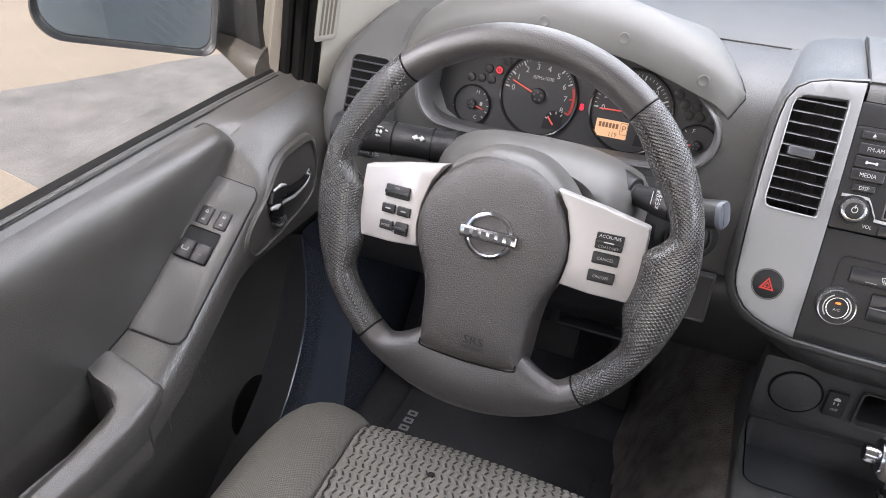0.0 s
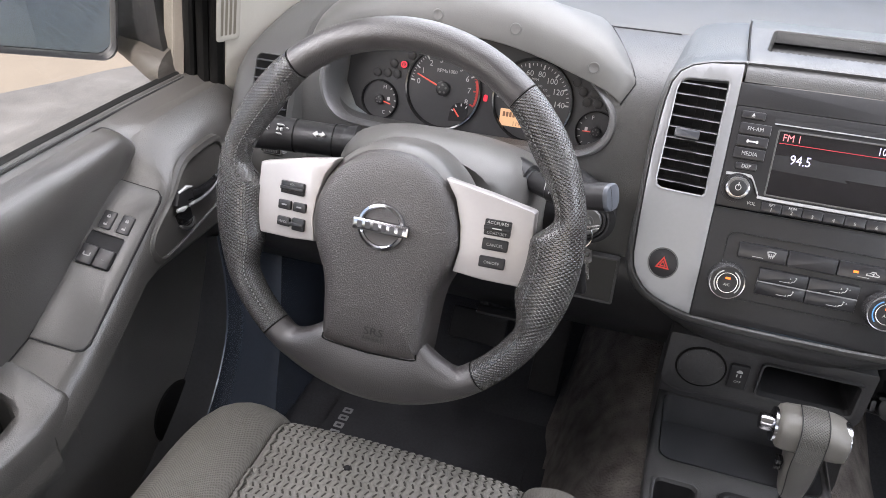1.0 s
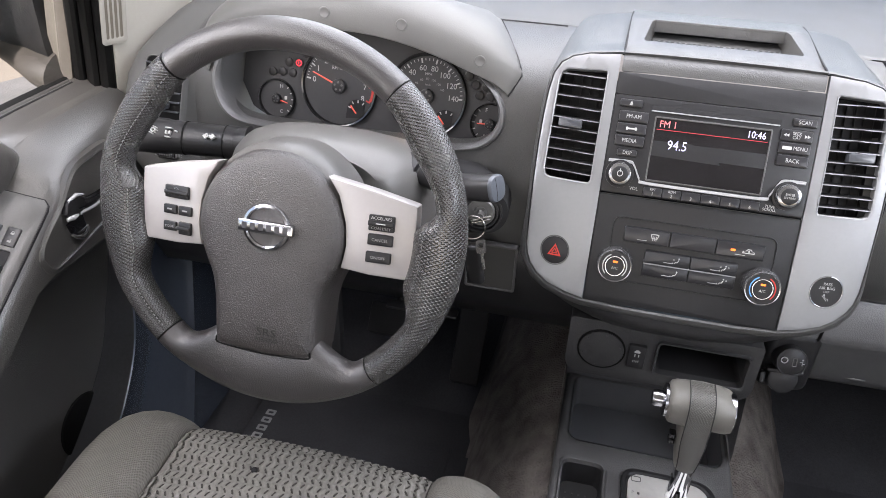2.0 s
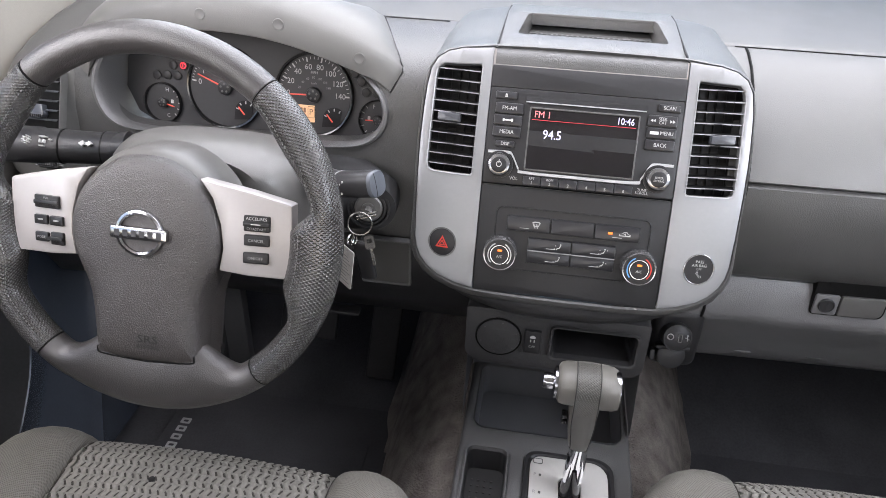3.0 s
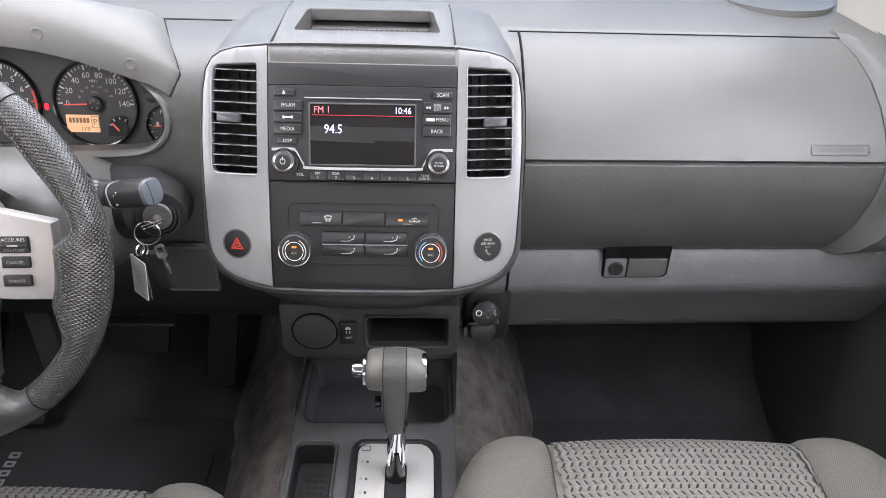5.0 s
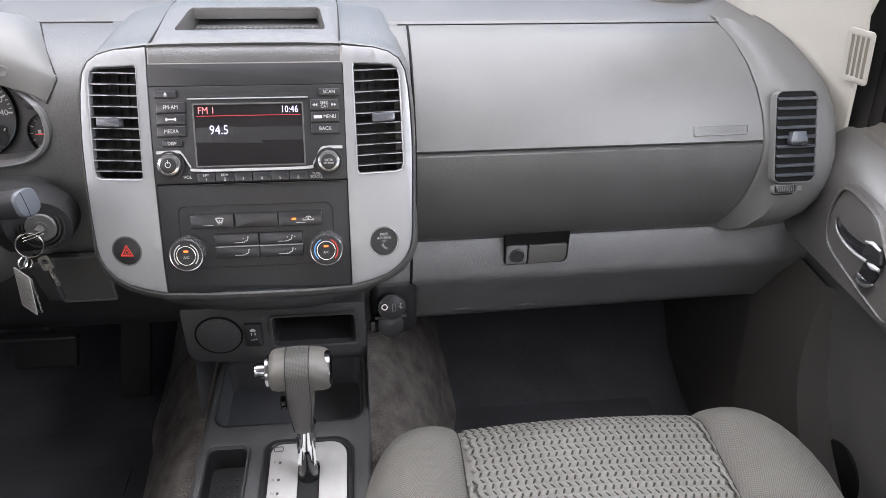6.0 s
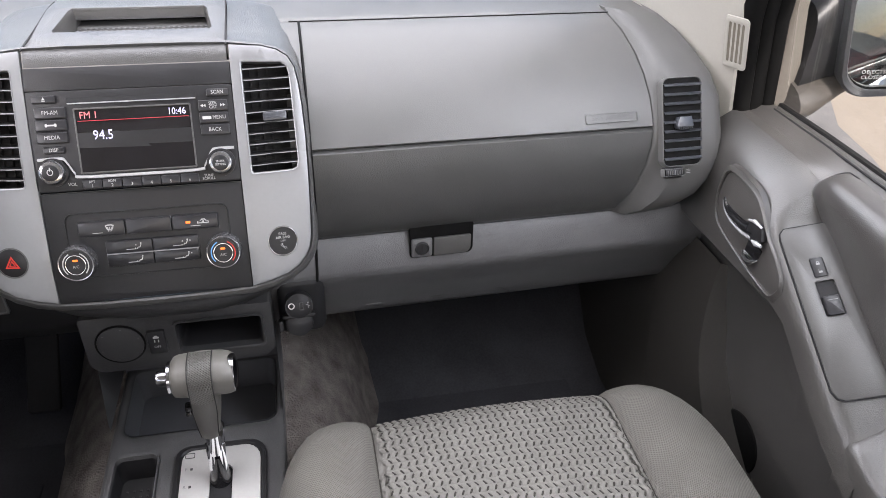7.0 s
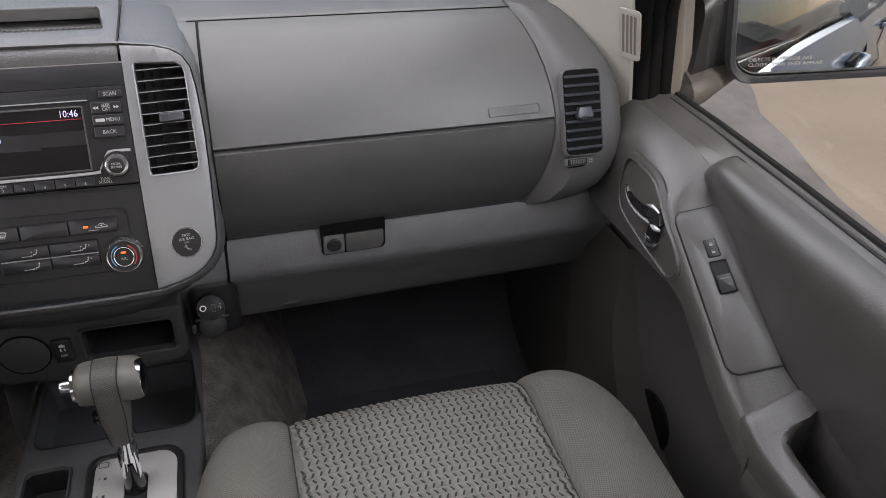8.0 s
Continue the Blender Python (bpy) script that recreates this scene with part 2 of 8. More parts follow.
SILVER = material("silver_painted_plastic", (0.236, 0.239, 0.245), 0.38, metal=0.35, grain=0.12, grain_scale=2500, spread=0.05, depth=0.0003)
WARM_SILVER = material("satin_silver_spoke", (0.37, 0.355, 0.350), 0.40, metal=0.3, grain=0.1, grain_scale=2500, spread=0.04, depth=0.0003)
STRIP = material("bright_trim_strip", (0.44, 0.44, 0.45), 0.30, metal=0.4, spread=0.03)
LEVER = material("bright_door_lever", (0.66, 0.67, 0.68), 0.16, metal=0.6, spread=0.03)
SATIN_CHROME = material("satin_chrome_trim", (0.36, 0.36, 0.37), 0.17, metal=0.92, spread=0.03, rough_spread=0.04)
SHROUD = material("column_shroud_plastic", (0.090, 0.088, 0.084), 0.40, grain=0.5, grain_scale=900, spread=0.06, depth=0.0003, spec=0.6)
VISOR_GREY = material("visor_plastic", (0.112, 0.111, 0.106), 0.46, grain=0.4, grain_scale=900, spread=0.06, spread_scale=20, depth=0.0003, spec=0.55)
FRAME = material("brown_grey_window_frame", (0.135, 0.122, 0.105), 0.45, grain=0.2, grain_scale=700, spread=0.1)
# Brown-grey base colour stands for the concrete reflected in the mirror foot.
FOOT = material("brown_grey_mirror_foot", (0.060, 0.053, 0.046), 0.5, grain=0.3, grain_scale=500, spread=0.1)
BADGE = material("badge_chrome", (0.42, 0.42, 0.44), 0.16, metal=1.0, spread=0.04, rough_spread=0.03)
BADGE_INK = material("dark_badge_inlay", (0.045, 0.045, 0.050), 0.35, spread=0.1)
CHROME = material("chrome", (0.80, 0.81, 0.83), 0.08, metal=1.0, spread=0.03, rough_spread=0.03)
BRUSHED = material("brushed_gate_metal", (0.60, 0.59, 0.57), 0.42, metal=0.5, grain=0.2, grain_scale=1500, spread=0.05)
LEATHER = material("smooth_wheel_leather", (0.031, 0.029, 0.029), 0.37, grain=0.6, grain_scale=900, kind="cell", spread=0.14, depth=0.0004, spec=0.8)
HANDLE = material("warm_grey_handle", (0.100, 0.096, 0.086), 0.44, grain=0.2, grain_scale=900, spread=0.08)
BAND = dotted("dimpled_handle_band", (0.074, 0.072, 0.065), 0.0024, 0.42, 0.28, 45, 0.0009, 0.40)
HANDLE_FRONT = material("dark_grey_handle_leather", (0.062, 0.060, 0.056), 0.46, grain=0.3, grain_scale=900, spread=0.08)
POCKET = material("smooth_dark_pocket", (0.064, 0.065, 0.070), 0.36, grain=0.2, grain_scale=900, spread=0.2, spread_scale=18, spec=0.6)
GRIP = dotted("perforated_wheel_leather", (0.026, 0.025, 0.024), 0.0027, 0.26, 0.38, 45, 0.00085, 0.80, 1.0)
HUB = material("airbag_cover_plastic", (0.037, 0.033, 0.032), 0.33, grain=1.0, grain_scale=800, spread=0.15, spread_scale=26, depth=0.0011, spec=0.9)
CLOTH = dotted("seat_side_cloth", (0.125, 0.119, 0.106), 0.0021, 0.92, 0.34, 38, 0.0004, 0.60)
YARN = material("woven_seat_yarn", (0.168, 0.162, 0.149), 0.90, grain=0.6, grain_scale=1800, spread=0.18, spec=0.15)
UNDER = material("woven_seat_slots", (0.058, 0.055, 0.050), 0.95, grain=0.6, grain_scale=1600, spread=0.2, spec=0.1)
CARPET = material("worn_grey_carpet", (0.145, 0.130, 0.120), 0.97, grain=1.0, grain_scale=330, spread=0.50, spread_scale=34, spec=0.05, depth=0.006)
FLOOR = material("black_carpet", (0.062, 0.062, 0.067), 0.95, grain=1.0, grain_scale=900, spread=0.3, spec=0.08, depth=0.002)
MAT = material("black_floor_mat", (0.048, 0.048, 0.053), 0.85, grain=0.8, grain_scale=900, spread=0.25, spec=0.2, depth=0.001)
PILLAR = material("light_pillar_trim", (0.37, 0.358, 0.322), 0.62, grain=0.3, grain_scale=900, spread=0.04)
GRILLE = material("pillar_grille_trim", (0.31, 0.30, 0.268), 0.62, grain=0.3, grain_scale=900, spread=0.04)
SLOTS = material("grille_recess", (0.14, 0.125, 0.10), 0.8, spread=0.1)
ROOF = material("headliner_cloth", (0.38, 0.37, 0.34), 0.95, grain=0.5, grain_scale=700, spread=0.05, spec=0.1)
SEAL = material("black_door_seal", (0.004, 0.004, 0.004), 0.6, grain=0.3, grain_scale=600, spread=0.2, spec=0.12)
RUBBER = material("black_rubber_seal", (0.010, 0.010, 0.010), 0.65, grain=0.3, grain_scale=600, spread=0.25, spec=0.15)
VANE = material("dark_vent_plastic", (0.042, 0.045, 0.052), 0.30, grain=0.15, grain_scale=900, spread=0.1, spec=0.7)
# Driver's kick plastic carries bluish sky light in its colour, the passenger's copy shade.
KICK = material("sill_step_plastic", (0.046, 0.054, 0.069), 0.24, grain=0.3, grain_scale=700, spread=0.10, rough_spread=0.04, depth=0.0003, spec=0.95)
KICK_SHADED = material("brown_black_kick_plastic", (0.030, 0.028, 0.025), 0.7, grain=0.6, grain_scale=700, spread=0.15, depth=0.0005, spec=0.25)
CAPGREY = material("blue_grey_stalk_cap", (0.062, 0.070, 0.084), 0.42, grain=0.2, grain_scale=900, spread=0.06, spec=0.6)
WHITE = material("white_print", (0.42, 0.42, 0.41), 0.6, spread=0.05)
DIM = material("faded_print", (0.26, 0.26, 0.26), 0.6, spread=0.1)
RED = material("red_print", (0.50, 0.035, 0.025), 0.5, spread=0.05)
BLUE = material("blue_print", (0.10, 0.30, 0.60), 0.5, spread=0.05)
DIAL = material("dial_face", (0.030, 0.030, 0.032), 0.55, spread=0.12)
PAPER = material("paper_tag", (0.52, 0.50, 0.48), 0.7, spread=0.25, spread_scale=90)
KEYMETAL = material("nickel_key", (0.36, 0.35, 0.33), 0.26, metal=1.0, spread=0.15, spread_scale=60)
SCREEN = material("radio_screen", (0.012, 0.011, 0.012), 0.10, spread=0.4, spread_scale=30, coat=0.3)
GLASS = clear("window_glass", (0.96, 0.98, 0.97))
MIRROR = material("mirror_glass", (0.62, 0.64, 0.65), 0.015, metal=1.0, spread=0.01, rough_spread=0.005)
PAINT = material("pale_blue_body_paint", (0.40, 0.49, 0.58), 0.22, metal=0.15, spread=0.04, coat=0.8, rough_spread=0.03)
REDPAINT = material("red_body_paint", (0.36, 0.012, 0.018), 0.2, spread=0.04, coat=0.9, rough_spread=0.03)
TINT = material("dark_car_glass", (0.015, 0.018, 0.020), 0.06, spread=0.1, rough_spread=0.02)
TYRE = material("tyre_rubber", (0.02, 0.02, 0.02), 0.8, grain=0.5, grain_scale=200, spread=0.2)
ALLOY = material("alloy_wheel", (0.6, 0.6, 0.6), 0.3, metal=0.9, spread=0.05)
CONCRETE = material("pale_concrete", (0.42, 0.335, 0.24), 0.9, grain=0.6, grain_scale=60, spread=0.12, spread_scale=1.3, depth=0.004)
ASPHALT = material("grey_asphalt", (0.265, 0.238, 0.205), 0.92, grain=0.9, grain_scale=110, spread=0.30, spread_scale=5.0, depth=0.004)
RED_GLOW = glow("red_indicator", (0.75, 0.02, 0.04), 0.40)
NEEDLE = glow("red_needle", (0.70, 0.09, 0.06), 0.15)
AMBER = glow("amber_indicator", (1.0, 0.17, 0.02), 0.7)
LCD = glow("amber_display", (0.62, 0.37, 0.20), 0.30)
LCD_INK = material("display_ink", (0.22, 0.11, 0.06), 0.6)
SCREEN_RED = glow("screen_red", (0.62, 0.16, 0.16), 0.30)
SCREEN_RULE = glow("screen_rule", (0.42, 0.03, 0.04), 0.22)
SCREEN_WHITE = glow("screen_white", (0.50, 0.48, 0.74), 0.50)

# ---- the cab shell ----
def lerp(a, b, t):
    return a + (b - a) * t


def table(rows, x):
    """Linear look-up in rows of (key, value, ...)."""
    if x <= rows[0][0]:
        return rows[0][1:]
    for a, b in zip(rows, rows[1:]):
        if x <= b[0]:
            t = (x - a[0]) / (b[0] - a[0])
            return tuple(lerp(p, q, t) for p, q in zip(a[1:], b[1:]))
    return rows[-1][1:]


# floor with a toe board that climbs to the bulkhead
rows = []
for y, z in ((-2.2, -0.012), (-1.0, -0.012), (0.0, -0.012), (0.18, -0.008), (0.30, 0.03), (0.42, 0.13), (0.52, 0.30), (0.56, 0.52)):
    rows.append([(x, y, z) for x in (-0.86, -0.5, -0.24, 0.0, 0.24, 0.5, 0.86)])
under = [[(x, y + 0.03, z - 0.04) for x, y, z in row] for row in reversed(rows)]
single("floor", grid(rows + under, close_v=True), FLOOR, "black carpeted cab floor rising to the toe board", "floor", "structure")

# headliner, rear wall, windscreen header
single("ceiling", box(-0.70, 0.70, -2.1, -0.22, 1.14, 1.18, 0.015), ROOF, "light cloth headliner over the cab", "ceiling", "structure")
bm = box(-0.86, 0.86, -2.14, -2.10, -0.01, 0.60)
box(-0.86, 0.86, -2.14, -2.10, 1.02, 1.18, bm=bm)
box(-0.86, -0.66, -2.14, -2.10, 0.60, 1.02, bm=bm)
box(0.66, 0.86, -2.14, -2.10, 0.60, 1.02, bm=bm)
single("wall_rear", bm, ROOF, "rear cab wall with a window opening", "wall", "structure")
for s in (-1, 1):
    bm = box(min(s * 0.80, s * 0.84), max(s * 0.80, s * 0.84), -2.10, -0.86, -0.01, 0.585)
    rows = [[(s * 0.735, -0.80, 0.58), (s * 0.735, -0.95, 0.58), (s * 0.84, -0.95, 0.58), (s * 0.84, -0.80, 0.58)],
            [(s * 0.63, -0.80, 1.15), (s * 0.63, -0.95, 1.15), (s * 0.72, -0.95, 1.15), (s * 0.72, -0.80, 1.15)]]
    joined(bm, grid(rows, close_u=True, cap=True))
    rows = [[(s * 0.80, -1.85, 0.58), (s * 0.80, -2.12, 0.58), (s * 0.84, -2.12, 0.58), (s * 0.84, -1.85, 0.58)],
            [(s * 0.68, -1.75, 1.15), (s * 0.68, -2.12, 1.15), (s * 0.72, -2.12, 1.15), (s * 0.72, -1.75, 1.15)]]
    joined(bm, grid(rows, close_u=True, cap=True))
    rows = [[(s * 0.74, y, 1.08), (s * 0.70, y, 1.10), (s * 0.69, y, 1.17), (s * 0.74, y, 1.17)] for y in (-2.12, -0.20)]
    joined(bm, grid(rows, close_u=True, cap=True))
    single("wall_left" if s < 0 else "wall_right", bm, ROOF, "cab side with rear door opening and roof rail", "wall", "structure")


# inner cowl sides beside the footwells
for s in (-1, 1):
    single("wall_cowl", box(min(s * 0.742, s * 0.765), max(s * 0.742, s * 0.765), 0.06, 0.58, -0.01, 0.555), POCKET, "dark cowl side beside the footwell", "wall", "structure")


# windscreen pane
def windscreen():
    rows = []
    for i in range(7):
        t = i / 6
        y, z, half = lerp(0.80, -0.20, t), lerp(0.72, 1.13, t), lerp(0.74, 0.60, t)
        rows.append([(half * (2 * k / 8 - 1), y - 0.05 * (2 * k / 8 - 1) ** 2, z) for k in range(9)])
    return grid(rows)


ws = single("window_windscreen", windscreen(), GLASS, "clear laminated windscreen", "window", "structure")
ws.modifiers.new("thick", "SOLIDIFY").thickness = 0.004
ws.visible_shadow = False
single("windscreen_header", box(-0.62, 0.62, -0.26, -0.18, 1.09, 1.16, 0.02), ROOF, "headliner edge above the windscreen", "trim", "structure")


# front pillar trims with their slotted grilles, seals and window frames
def lean(z):
    """Inward lean of the cab side above the sill."""
    return 0.27 * (z - 0.60)


def pillar(s):
    t = thing("pillar_trim", (s * 0.69, 0.07, 0.58), "light grey moulded front pillar trim with a slotted grille", "pillar trim", "pillar trims", "structure")
    # edge stations up the pillar: rear edge and front edge
    rows = []
    for z in (0.50, 0.58, 0.66, 0.74, 0.85, 1.0, 1.13):
        up = z - 0.60
        dx, dy = -0.27 * up, -0.20 * up - 0.35 * max(0, up - 0.16)
        row = [(s * (x + dx), y + dy, z) for x, y in ((0.750, 0.085), (0.735, 0.0745), (0.731, 0.0750), (0.727, 0.080), (0.714, 0.104), (0.700, 0.140), (0.680, 0.20), (0.655, 0.30), (0.68, 0.33))]
        rows.append(row)
    part("panel", grid(rows), PILLAR, t)
    # grille: raised frame with four slots
    up = Vector((-0.27 * s, -0.16, 1)).normalized()
    along = Vector((-0.48 * s, 1, 0)).normalized()
    out = along.cross(up) if s < 0 else up.cross(along)
    f = plane_map((s * 0.7035, 0.0560, 0.691), along, up, out)
    slots = [rrect(-0.0090 + 0.0060 * k, 0.0, 0.0036, 0.054, 0.0015, 2) for k in range(4)]
    part("grille_frame", mapped(plate([rrect(0, 0, 0.033, 0.070, 0.005)] + slots, 0.0, 0.0018, 0.0007), f), GRILLE, t, "pale slotted grille frame")
    part("grille_backing", mapped(plate([rrect(0, 0, 0.026, 0.058, 0.003)], -0.006, 0.0012), f), SLOTS, t, "brown-grey recess behind the slots")
    return t


for s in (-1, 1):
    pillar(s)
    # door seals and frame
    seal = thing("door_seal", (s * 0.74, 0.02, 0.58), "black rubber door seal strips beside the pillar", "seal", "door seals", "structure")
    for dx, dy, r in ((0.747, 0.080, 0.0125), (0.764, 0.074, 0.0100), (0.779, 0.066, 0.0080)):
        pts = [(s * (dx - 0.27 * (z - 0.6)), dy - 0.20 * (z - 0.60) - 0.35 * max(0, z - 0.76), z) for z in (0.46, 0.55, 0.60, 0.66, 0.72, 0.80, 0.95, 1.12)]
        part("seal_lip", tube(pts, r, 10, squash=1.25), SEAL, seal)
    rows = []
    for z in (0.40, 0.58, 0.66, 0.74, 0.90, 1.12):
        y0 = 0.10 - 0.22 * (z - 0.6) - 0.35 * max(0, z - 0.76)
        rows.append([(s * (0.735 - lean(z)), y0 + 0.03, z), (s * (0.745 - lean(z)), y0 - 0.010, z), (s * (0.780 - lean(z)), y0 - 0.022, z), (s * (0.81 - lean(z)), y0 + 0.02, z)])
    part("seal_backing", grid(rows), SEAL, seal)
    bm = None
    rows = []
    for z in (0.590, 0.66, 0.74, 0.90, 1.10):
        y0 = 0.050 - 0.12 * (z - 0.6) - 0.35 * max(0, z - 0.80)
        x0 = 0.788 - lean(z)
        rows.append([(s * x0, y0 + 0.018, z), (s * (x0 - 0.004), y0 + 0.006, z), (s * (x0 + 0.006), y0 - 0.004, z), (s * (x0 + 0.022), y0 - 0.002, z), (s * (x0 + 0.03), y0 + 0.02, z)])
    part("frame_strip", grid(rows), FRAME, seal, "thin brown-grey window frame edge")

# ---- doors ----
# stations from front to rear: y, sill z, crest x, crest z, ledge x, ledge z, inner x, inner z
DOOR_ROWS = [
    (0.085, 0.602, 0.764, 0.602, 0.740, 0.594, 0.712, 0.578, 0.700, 0.552),
    (0.050, 0.602, 0.764, 0.602, 0.738, 0.594, 0.712, 0.578, 0.698, 0.552),
    (-0.020, 0.601, 0.764, 0.601, 0.738, 0.592, 0.714, 0.576, 0.698, 0.550),
    (-0.070, 0.601, 0.766, 0.600, 0.744, 0.586, 0.718, 0.568, 0.698, 0.540),
    (-0.105, 0.600, 0.768, 0.596, 0.752, 0.572, 0.722, 0.551, 0.698, 0.530),
    (-0.125, 0.599, 0.768, 0.594, 0.753, 0.5396, 0.727, 0.5284, 0.6985, 0.5152),
    (-0.200, 0.596, 0.768, 0.590, 0.753, 0.4901, 0.727, 0.4765, 0.6985, 0.4608),
    (-0.285, 0.592, 0.768, 0.586, 0.753, 0.4339, 0.727, 0.4176, 0.6985, 0.3992),
    (-0.330, 0.590, 0.770, 0.583, 0.768, 0.404, 0.727, 0.388, 0.702, 0.372),
    (-0.420, 0.586, 0.772, 0.578, 0.774, 0.380, 0.728, 0.366, 0.704, 0.352),
    (-0.600, 0.580, 0.772, 0.572, 0.774, 0.375, 0.728, 0.362, 0.706, 0.350),
    (-0.860, 0.575, 0.772, 0.566, 0.774, 0.372, 0.728, 0.360, 0.706, 0.348),
]


# front end of the upper pad: y, upper z, lower z
PAD_ENDS = [(-0.0955, 0.566, 0.562), (-0.0975, 0.575, 0.554), (-0.102, 0.5835, 0.546), (-0.108, 0.5905, 0.541), (-0.115, 0.5955, 0.537), (-0.121, 0.5985, 0.534), (-0.135, 0.5985, 0.5285), (-0.150, 0.5980, 0.5210)]


def door_at(y):
    return table([(-r[0],) + r[1:] for r in DOOR_ROWS], -y)


def skin_row(y):
    """Section of the door panel at y, from the sill down."""
    sz, cx, cz, lx, lz, mx, mz, ix, iz = door_at(y)
    if y < -0.341:
        lz, mz, iz = 0.318, 0.312, min(iz, 0.34)
    row = [(0.786, sz + 0.004), (0.780, sz + 0.005), (cx + 0.004, cz + 0.002), (cx - 0.006, cz - 0.006)]
    # plain fall from the sill to the ledge
    for t in (0.12, 0.28, 0.45, 0.65, 0.85):
        row.append((lerp(cx - 0.006, lx, t ** 0.8), lerp(cz - 0.006, lz, t)))
    row.append((lx + 0.001, lz + 0.002))
    row.append((lx - 0.002, lz))
    row += [(mx, mz), (lerp(mx, ix, 0.5) - 0.001, lerp(mz, iz, 0.42)), (ix + 0.004, lerp(mz, iz, 0.80)), (ix - 0.001, iz - 0.006)]
    # inner face down to the map pocket
    zb = min(iz - 0.040, 0.445)
    row += [(ix - 0.003, lerp(iz - 0.006, zb, 0.5)), (ix - 0.002, zb), (ix + 0.005, zb - 0.008), (ix + 0.020, zb - 0.018), (ix + 0.036, zb - 0.036), (ix + 0.046, lerp(zb, 0.05, 0.35)), (ix + 0.046, lerp(zb, 0.05, 0.65)), (ix + 0.046, 0.05)]
    return row


def door_skin(s):
    ys = [0.076, 0.05, 0.03, 0.0, -0.03, -0.06, -0.074, -0.080, -0.085, -0.09, -0.098, -0.105, -0.115, -0.125, -0.15, -0.175, -0.2, -0.23, -0.26, -0.285, -0.31, -0.33, -0.3405, -0.3415, -0.37, -0.42, -0.5, -0.6, -0.72, -0.86]
    return grid([[(s * x, y, z) for x, z in skin_row(y)] for y in ys])


def switch_map(s):
    """Sloping, slightly twisted switch panel on the door: u from inner to outer edge, v up the slope, w out of it."""
    it, ot, ib, ob = Vector((0.7005, -0.117, 0.527)), Vector((0.7515, -0.129, 0.541)), Vector((0.7005, -0.277, 0.411)), Vector((0.7515, -0.294, 0.432))
    length = 0.1975

    def f(u, v, w):
        a, b = u / 0.051 + 0.5, v / length + 0.5
        low, high = ib.lerp(ob, a), it.lerp(ot, a)
        n = (ot - it).cross(high - low).normalized()
        p = low.lerp(high, b) + n * w
        return Vector((s * p.x, p.y, p.z))

    return f, length


def rocker(f, name, cu, cv, w, h, parent, lift=0.004, mark=None):
    b = part(name, mapped(plate([rrect(cu, cv, w, h, 0.0018)], -0.006, lift, 0.0014), f), KEY, parent, "black rocker switch")
    if mark:
        for (du, dv, a, c) in mark:
            part("icon", mapped(plate([rrect(cu + du, cv + dv, a, c, 0.0003, 1)], lift, lift + 0.0003), f), DIM, b, "pale printed symbol")
    return b


